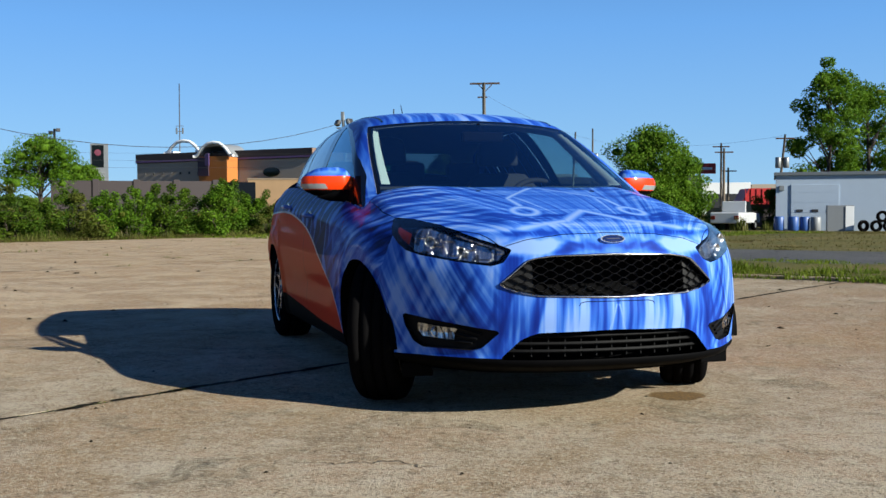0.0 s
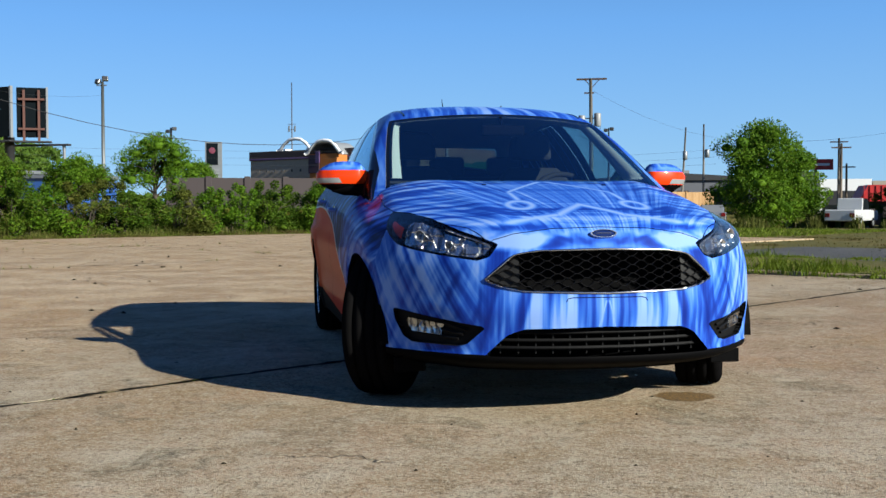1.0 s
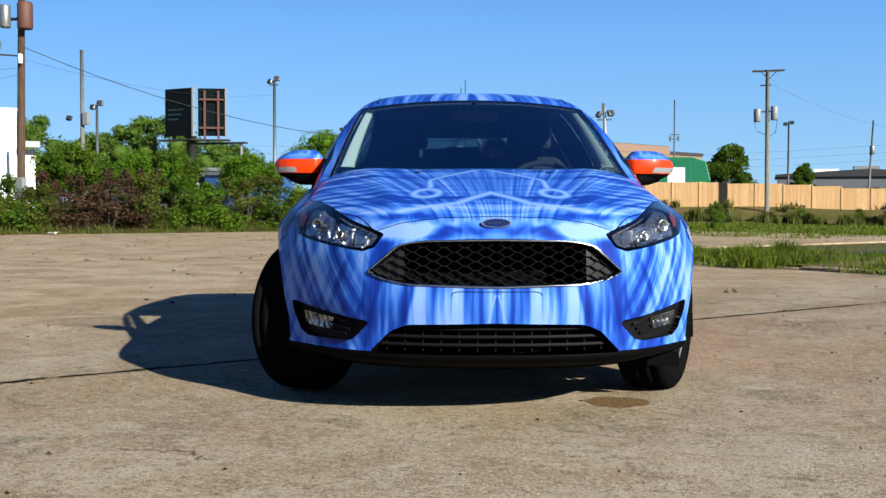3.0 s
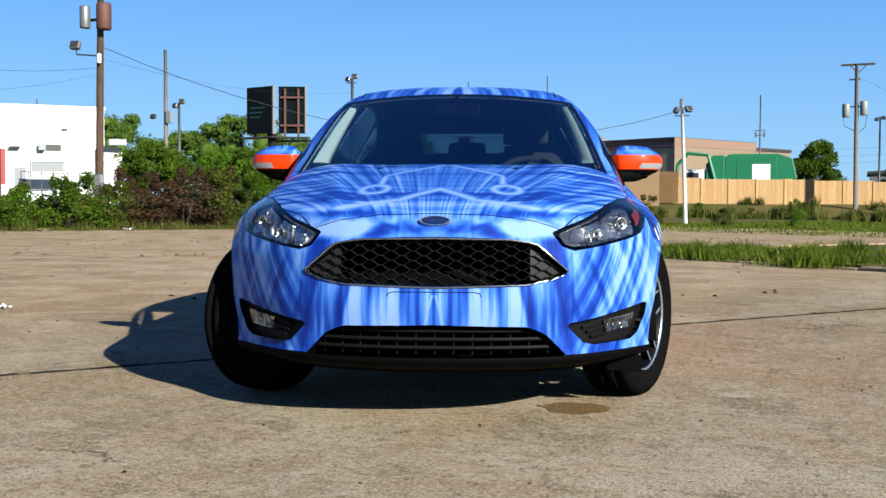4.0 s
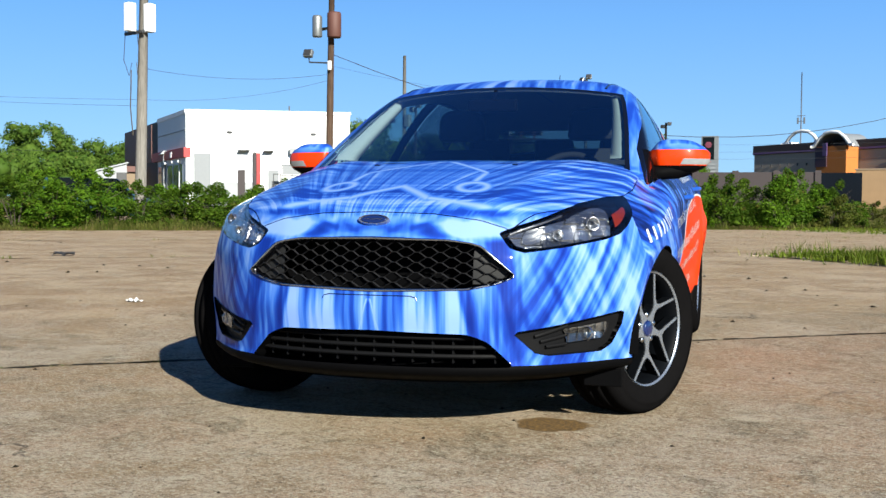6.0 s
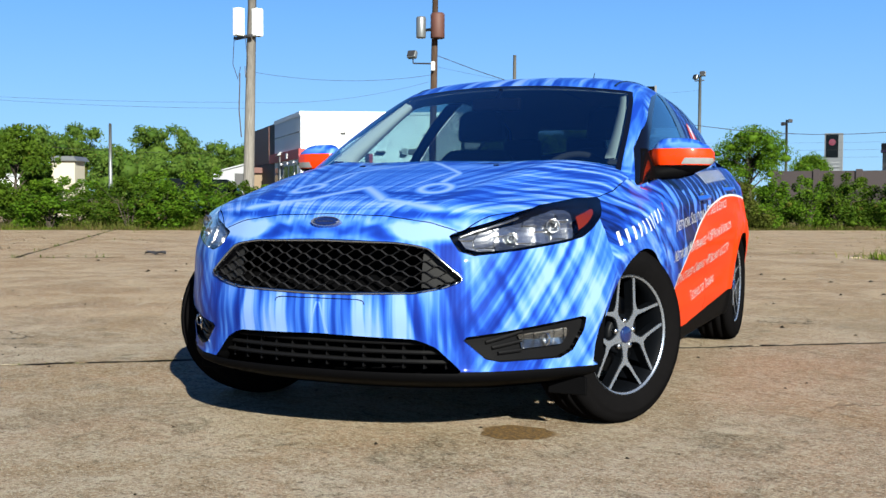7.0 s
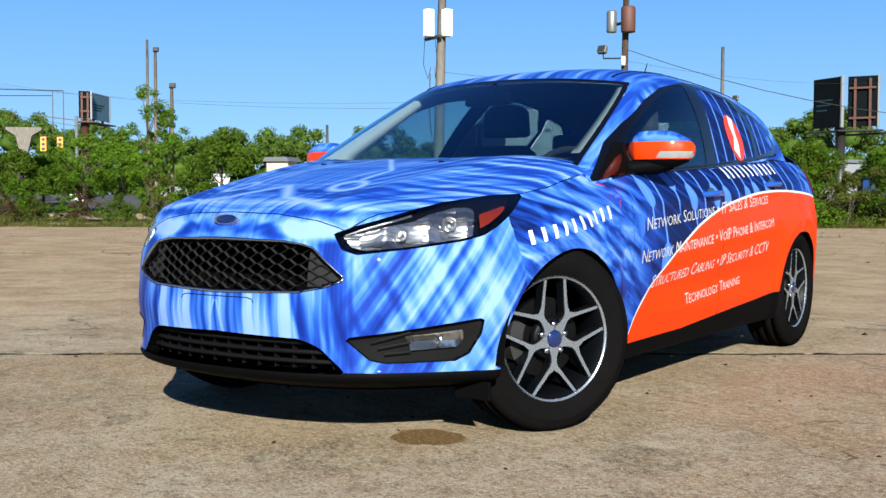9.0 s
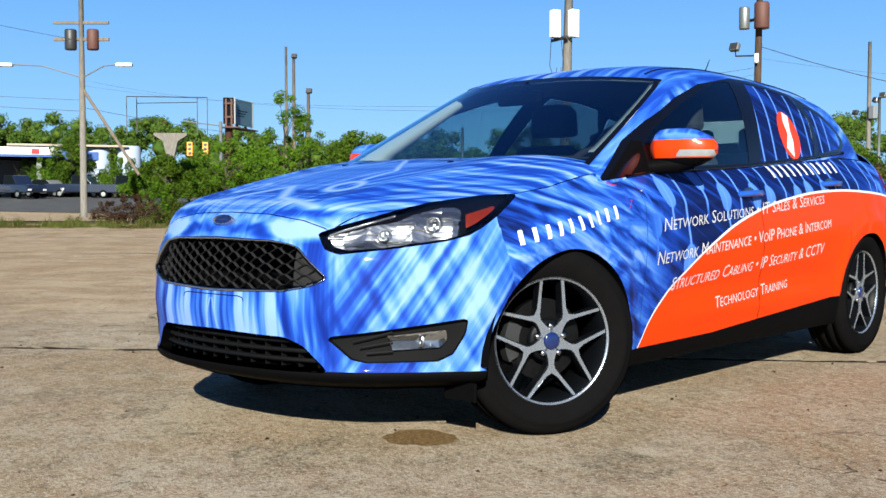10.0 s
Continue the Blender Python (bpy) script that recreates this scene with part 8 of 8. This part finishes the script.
part("cab_window", boxed(-.93, .4, -1.12, 1.12, 1.9, 2.7, .03), DARK_STEEL, lorry)
part("loader_arm", tube([(1.8, -1.3, 2.0), (1.2, -1.3, 4.2), (-.5, -1.3, 4.4), (-1.4, -1.3, 3.4), (-1.5, -1.3, 2.2)], .16, 8), GREEN_PAINT, lorry)
part("white_panel", boxed(4.9, 6.4, -1.24, -1.19, 2.0, 3.4, .01), WHITE_WALL, lorry)
part("side_panel", boxed(3.6, 6.9, -1.22, -1.19, 1.6, 3.9, .02), GREEN_PAINT, lorry)
part("yellow_stripe", boxed(7.4, 8.2, -1.24, -1.19, 1.4, 2.1, .01), plain("yellow paint", (.65, .42, .02), .5), lorry)
for x in (0, 5.6, 7.0):
    for s in (-1, 1):
        w = part("tyre", spin([(0, -.15), (.48, -.15), (.52, -.1), (.52, .1), (.48, .15), (0, .15)], 24, "Y"), RUBBER, lorry)
        w.matrix_basis = pose(x, s * 1.0, .52)

# dark long shed and small shops behind the fence
shed = tagged(thing("warehouse", pose(-5.0, 120, far_at(0, 120) - .2, 0, 0, 4)), "long dark grey metal warehouse", "building")
slab_part(shed, "wall", 0, 19, 0, 12, 0, 3.5, GREY_WALL)
part("roof", prism([(-.3, 3.5), (19.3, 3.5), (19.3, 3.65), (9, 4.3), (-.3, 3.75)], -.3, 12.3), DARK_STEEL, shed)
slab_part(shed, "roof_sign", 3.5, 6, -.2, 0, 3.8, 4.3, WHITE_WALL)
slab_part(shed, "roof_unit", 7.5, 10, .4, 2, 4.0, 4.6, GREY_PAINT)
for i in range(5):
    slab_part(shed, "door", 1.5 + i * 3.6, 2.7 + i * 3.6, -.06, .02, 0, 2.4, DARK_WALL)

# white shed with garage door, bins, tyres
a, ln = at_wall((15.3, 68.8), (27.5, 66.2))
zw = far_at(20, 68) - .1
white = tagged(thing("white_shed", pose(15.3, 68.8, zw, 0, 0, a)), "long white metal shed with a roller door", "building")
slab_part(white, "wall", 0, 16, 0, 9, 0, 3.55, SHED_WALL)
slab_part(white, "roof_edge", -.12, 16.1, -.15, 9.1, 3.52, 3.72, GALV)
slab_part(white, "roller_door", .9, 3.7, -.06, .02, 0, 2.95, SHED_WALL, "closed pale roller door")
for i in range(4):
    slab_part(white, "door_rib", .95, 3.65, -.068, -.058, .62 + i * .62, .635 + i * .62, SHED_WALL, bevel=0)
for i in range(3):
    slab_part(white, "door_light", 1.2 + i * .9, 1.6 + i * .9, -.09, -.05, 1.25, 1.42, DARK_STEEL)
slab_part(white, "wall_vent", .2, .5, -.1, .02, 2.6, 2.9, GREY_PAINT)
fz = far_at(19, 66)
locker = tagged(thing("steel_locker", pose(17.8, 66.4, fz, 0, 0, -10)), "grey steel container by the white shed", "container")
slab_part(locker, "box", 0, 1.5, 0, 1.0, 0, 1.55, GREY_PAINT)
slab_part(locker, "door_panel", 1.02, 1.5, -.04, .0, .05, 1.5, WHITE_WALL)
for i, (x, mat) in enumerate(((15.0, BLUE_PAINT), (15.8, BLUE_PAINT), (16.5, BLUE_PAINT), (17.1, GREY_PAINT))):
    d = tagged(thing("drum", pose(x, 66.5 - .2 * (i % 2), far_at(x, 66.4))), "blue steel drum beside the shed" if i < 3 else "grey steel drum beside the shed", "drum", "drums")
    cylinder(0, 0, 0, .30, .85, mat, d, "barrel")
tyre_bm = spin([(.19, -.11), (.31, -.12), (.345, -.08), (.345, .08), (.31, .12), (.19, .11), (.19, -.11)], 24, "Y")
ty = part("old_tyre", tyre_bm, RUBBER, None, smooth=True)
tagged(ty, "worn black tyre lying by the shed", "tyre", "old tyres")
spots = [(19.7, 65.7, .42, 20), (20.4, 65.6, .42, 5), (21.1, 65.5, .42, -8), (21.8, 65.4, .42, 10), (20.75, 65.6, .98, 0), (22.5, 65.5, .42, 25)]
ty.matrix_world = pose(spots[0][0], spots[0][1], far_at(*spots[0][:2]) + .335, 0, 0, spots[0][3])
for x, y, z, t in spots[1:]:
    copy_thing(ty, pose(x, y, far_at(x, y) + z - .085, 0, 0, t))
red = tagged(thing("red_roof_kiosk", pose(16.2, 84, far_at(17, 84), 0, 0, 0)), "small kiosk with a red ribbed roof", "building")
slab_part(red, "wall", 0, 3.2, 0, 3, 0, 1.8, DARK_WALL)
part("roof", prism([(-.3, 1.75), (3.5, 1.75), (3.2, 2.95), (.3, 2.95)], -.4, 3.4), RED_PAINT, red)
for i in range(8):
    slab_part(red, "roof_rib", i * .42, i * .42 + .06, -.46, -.38, 1.8, 2.9, RED_PAINT, bevel=0)
o = tagged(thing("roadside_sign", pose(13.6, 96, far_at(13.6, 96))), "red roadside sign on a dark post", "sign")
slab_part(o, "post", .9, 1.1, 0, .2, 0, 4.2, DARK_STEEL)
slab_part(o, "panel", 0, 2.4, -.05, .2, 4.1, 5.0, RED_PAINT)
slab_part(o, "mark", .3, 2.1, -.08, -.04, 4.45, 4.65, WHITE_WALL)
shops = tagged(thing("far_shops", pose(11, 118, far_at(13, 118), 0, 0, -4)), "low grey shops far behind the field", "building")
for i, (x, w, h, mat) in enumerate(((0, 7, 4.2, GREY_WALL), (7.1, 5, 3.4, WHITE_WALL), (12.2, 9, 3.2, MAUVE_WALL))):
    slab_part(shops, "wall", x, x + w, 0, 8, 0, h, mat)
    slab_part(shops, "shop_window", x + .6, x + w - .6, -.05, .02, .6, 2.2, DARK_STEEL)
slab_part(tagged(thing("board_screen", pose(12.2, 76, far_at(12.2, 76))), "tan board screen beside the field", "screen"), "board", 0, 2.0, 0, .1, 0, 1.5, FENCE_WOOD)

# price sign
sign = tagged(thing("pylon_sign", pose(-36.2, 88, far_at(-36, 88), 0, 0, 22)), "dark pylon sign with a red emblem", "sign")
zs = 6.8 - far_at(-36, 88)
slab_part(sign, "frame", -.72, .72, -.2, .2, .2, zs, GALV)
slab_part(sign, "panel", -.60, .36, -.24, -.19, zs - 2.0, zs - .12, SIGN_BLACK)
part("emblem", spin([(0, -.28), (.26, -.27), (.28, -.2)], 24, "Y"), plain("dark crimson", (.10, .012, .03), .5), sign).matrix_basis = pose(-.12, 0, zs - .75)
for i in range(3):
    slab_part(sign, "price_bar", -.45, .45, -.26, -.22, zs - 2.5 - i * .3, zs - 2.35 - i * .3, GREY_PAINT)


# billboards: two separate faces on one column
def hoarding(x, y, z, high, faces, label, second=None):
    """faces: (start x, y, end x, y, whether the struts are towards the lot)."""
    g = far_at(x, y)
    b = tagged(thing("billboard", pose(x, y, g)), label, "billboard")
    part("column", tube([(0, 0, -.3), (0, 0, z - g)], .30, 14), RUST if second else DARK_STEEL, b, smooth=True)
    for x0, y0, x1, y1, back in faces:
        a, w = at_wall((x0, y0), (x1, y1))
        p = part("panel", boxed(0, w, -.06, .06, 0, high, .02), second if second and not back else SIGN_BLACK, b, "pale blue-grey billboard face" if second and not back else "black billboard face")
        p.matrix_basis = pose(x0 - x, y0 - y, z - g, 0, 0, a)
        part("edge", boxed(w - .02, w + .10, -.10, .10, -.05, high + .05, .01), GREY_PAINT, p)
        s = -1 if back else 1
        for k in range(2):
            xx = w * (k + .5) / 2
            part("strut", boxed(xx - .07, xx + .07, min(s * .07, s * .24), max(s * .07, s * .24), -.25, high * .95, .01), RUST, p)
        for zz in (.45, high * .74):
            part("rail", boxed(.1, w - .1, min(s * .16, s * .28), max(s * .16, s * .28), zz, zz + .13, .01), RUST, p)
        if not back:
            for k in range(3):
                zz = high * (.34 + .10 * k)
                part("text_bar", boxed(w * .12, w * (.50 + .1 * k), -.075, -.058, zz, zz + .09, 0), BOARD_PRINT, p, "faded line of unreadable lettering")
        part("catwalk", boxed(-.3, w + .3, -.45, .45, -.32, -.22, .02), RUST if second else DARK_STEEL, p)
    return b


hoarding(-38.3, 61.2, 5.45, 3.1, ((-40.3, 61.2, -37.95, 60.8, False), (-37.86, 61.3, -36.3, 62.1, True)), "black billboard faces on a dark steel column")
o = tagged(thing("walkway_post", pose(-35.3, 62.4, far_at(-35, 62.4))), "grey post carrying the billboard's walkway", "post")
part("shaft", tube([(0, 0, -.2), (0, 0, 4.9)], .10, 10), GALV, o)
part("walkway", boxed(-3.4, .4, -.2, .2, 4.8, 4.92, .02), DARK_STEEL, o)
hoarding(-77.2, 25.3, 6.85, 2.0, ((-76.9, 24.8, -76.7, 25.6, True), (-77.4, 25.8, -80.0, 27.9, False)), "dark billboard on a rusty column beyond the young trees", BOARD_BLUE)

# filling station at the street, with parked cars
gas = tagged(thing("filling_station", pose(-90.1, 9.0, far_at(-90, 11), 0, 0, 86)), "white and blue filling station canopy and shop", "building")
slab_part(gas, "canopy", -8, 5.2, 0, 9, 3.35, 4.15, WHITE_WALL)
slab_part(gas, "blue_band", -8.02, 5.25, -.04, 9.02, 3.35, 3.55, BLUE_PAINT)
slab_part(gas, "blue_side", 5.2, 8.6, 1.5, 9, 3.2, 3.9, BLUE_PAINT)
slab_part(gas, "shop", -8, 8, 7, 14, 0, 3.3, GREY_WALL)
for x in (-6, -1, 3.8):
    slab_part(gas, "column", x - .2, x + .2, .8, 1.2, 0, 3.4, GREY_PAINT)
    slab_part(gas, "pump", x + .6, x + 1.2, .8, 1.3, 0, 1.6, WHITE_WALL)
slab_part(gas, "red_mark", 3.2, 3.8, -.08, -.03, 3.62, 4.0, RED_PAINT)
plant_tanks = tagged(thing("storage_tanks", pose(-106, 17.5, far_at(-108, 24), 0, 0, 84)), "row of pale storage tanks behind the trees", "tank")
for i, xt in enumerate((-4.6, -1.9, 2.3, 5.2)):
    cylinder(xt, 0, .3, 1.15, 4.9 if i % 2 else 4.6, SHED_WALL, plant_tanks, "tank")
slab_part(plant_tanks, "roof_beam", -6, 5, -1.6, 1.6, 5.0, 5.2, MAUVE_WALL)
cant = tagged(thing("gantry_column", pose(-62, 17.7, far_at(-62, 17.7), 0, 0, 72)), "grey flared concrete column with a railing frame", "column")
part("shaft", prism([(-.20, 0), (.20, 0), (.24, 3.6), (.45, 4.5), (1.0, 4.85), (1.0, 5.0), (-1.0, 5.0), (-1.0, 4.85), (-.45, 4.5), (-.24, 3.6)], -.35, .35, None, .03), POLE_GREY, cant)
for x in (-2.6, -2.0, 1.6, 2.2):
    part("rail_post", tube([(x, 0, 4.9), (x, 0, 7.2)], .03, 5), DARK_STEEL, cant)
part("top_rail", tube([(-2.6, 0, 7.2), (2.2, 0, 7.2)], .03, 5), DARK_STEEL, cant)
part("side_rail", tube([(-2.0, 0, 6.8), (1.6, 0, 6.9)], .025, 5), DARK_STEEL, cant)
sig = tagged(thing("traffic_signal", pose(-73.0, 23.6, far_at(-73, 23.6), 0, 0, 72)), "yellow traffic signals on a pale mast", "traffic signal")
part("mast", tube([(0, 0, 0), (0, 0, 6.0)], .12, 8), GALV, sig)
part("cabinet", boxed(-.5, .4, -.3, .3, 0, 1.9, .03), WHITE_WALL, sig)
part("arm", tube([(0, 0, 5.7), (-2.6, 0, 6.0)], .05, 6), GALV, sig)
for x in (-2.2, -1.1):
    h = part("signal_head", boxed(x - .2, x + .2, -.2, .1, 3.5, 4.5, .04), plain("signal yellow", (.75, .28, .02), .5), sig)
    for k in range(3):
        part("signal_lens", spin([(0, -.23), (.12, -.22), (.13, -.19)], 16, "Y"), DARK_STEEL, h).matrix_basis = pose(x, 0, 3.68 + .32 * k)


def vehicle(name, x, y, turn, mat, label, kind="car", z=None):
    """A parked vehicle: body, glass, wheels, lamps and bumpers."""
    z = far_at(x, y) if z is None else z
    v = tagged(thing(name, pose(x, y, z, 0, 0, turn)), label, "car" if kind == "car" else "pickup truck" if kind == "pickup" else "van", "parked vehicles")
    if kind == "pickup":
        low_p = [(-2.7, .45), (2.6, .45), (2.7, .8), (2.6, 1.05), (.9, 1.12), (-2.7, 1.12)]
        top_p = [(-.55, 1.1), (1.15, 1.1), (.65, 1.78), (-.45, 1.80)]
    elif kind == "van":
        low_p = [(-2.2, .35), (2.2, .35), (2.25, .75), (1.9, 1.0), (1.2, 1.05), (-2.2, 1.05)]
        top_p = [(-2.15, 1.03), (1.25, 1.03), (.5, 1.72), (-1.95, 1.74)]
    else:
        low_p = [(-2.25, .32), (2.2, .32), (2.25, .62), (2.05, .82), (1.0, .93), (-1.9, .98), (-2.25, .85)]
        top_p = [(-1.7, .95), (1.05, .92), (.35, 1.42), (-1.1, 1.44)]
    part("body", prism(low_p, -.88, .88, None, .07), mat, v)
    part("roof", prism(top_p, -.74, .74, None, .05), mat, v)
    gl = [(px * .93 + .01, .02 + pz * .985) for px, pz in top_p]
    part("side_glass", prism([(a * .96, b) for a, b in gl], -.755, .755), SIGN_BLACK, v, "dark side windows")
    for wx in (-1.4, 1.4):
        for s in (-1, 1):
            w = part("wheel", spin([(0, -.10), (.20, -.10), (.30, -.11), (.33, -.07), (.33, .07), (.30, .11), (.20, .10), (0, .10)], 24, "Y"), RUBBER, v, smooth=True)
            w.matrix_basis = pose(wx, s * .80, .33)
            part("hubcap", spin([(0, -.115), (.17, -.11), (.19, -.09)] if s < 0 else [(0, .115), (.17, .11), (.19, .09)], 16, "Y"), GALV, w)
    for s in (-1, 1):
        part("tail_light", boxed(low_p[0][0] - .03, low_p[0][0] + .06, s * .70 - .14, s * .70 + .14, .68, .92, .02), TAIL_RED, v)
        part("head_light", boxed(low_p[1][0] - .02, low_p[1][0] + .08, s * .66 - .16, s * .66 + .16, .6, .76, .02), WHITE_FILM, v)
    return v


vehicle("pickup_truck", 12.75, 68.2, 66, CAR_WHITE, "white pickup parked beside the round tree", "pickup", far_at(12.45, 67.2) - .02)
vehicle("parked_car", 5.1, 76.0, 86, CAR_SILVER, "grey car parked on the far grass", "car")
vehicle("pickup_truck", -85.0, 10.6, 30, CAR_DARK, "dark pickup parked on the forecourt", "pickup")
vehicle("pickup_truck", -86.5, 15.6, 60, CAR_DARK, "dark blue pickup beside the station", "pickup")
vehicle("parked_car", -88.5, 13.4, 40, CAR_SILVER, "silver car parked on the forecourt", "car")
vehicle("parked_van", -87.0, 7.8, 40, CAR_WHITE, "white van parked under the canopy", "van")
vehicle("pickup_truck", -84.5, 18.6, 70, CAR_DARK, "dark pickup at the forecourt's edge", "pickup")
vehicle("parked_car", -73.0, 31.5, 70, CAR_SILVER, "silver car beyond the young trees", "car")
vehicle("parked_car", -31.2, 25.2, 57, CAR_TEAL, "dark teal car parked behind the hedge", "van")
for i, (x, y, h, w, mat) in enumerate(((-52.1, 28.6, 2.62, 1.3, CREAM_WALL), (-66, 66, 2.6, 6, GREY_PAINT), (-62, 51, 3.0, 3, GREY_PAINT), (-88, 36, 1.2, 6, WHITE_WALL), (-48, 70, 2.4, 8, GREY_PAINT), (-41, 74, 2.4, 5, BLUE_PAINT))):
    o = tagged(thing("far_house", pose(x, y, far_at(x, y) - .1, 0, 0, 40 + i * 9)), "small pale building half hidden by trees", "building")
    deep = min(5, w)
    slab_part(o, "wall", 0, w, 0, deep, 0, h + .6, mat)
    part("roof", prism([(-.2, h + .55), (w + .2, h + .55), (w, h + .8), (0, h + .8)], -.2, deep + .2), GALV, o)
    slab_part(o, "window", w * .3, w * .5, -.04, .02, 1.0, 2.0, DARK_STEEL)
annex = tagged(thing("lean_to_shed", pose(-62.6, 45.6, far_at(-62, 46) - .1, 0, 0, 56)), "small grey lean-to shed beside the store", "shed")
part("wall", prism([(0, 0), (2.2, 0), (2.2, 2.9), (0, 2.3)], 0, 4), CONCRETE_GREY, annex)
part("roof", prism([(-.1, 2.3), (2.3, 2.95), (2.3, 3.05), (-.1, 2.4)], -.15, 4.15), GALV, annex)
slab_part(annex, "window", 1.5, 2.2, -.04, .02, 1.3, 2.3, DARK_STEEL)
o = pole("signal_post", -82, 47.9, 6.3, .17, GALV, "white post standing in the trees")
o["category"] = "post"
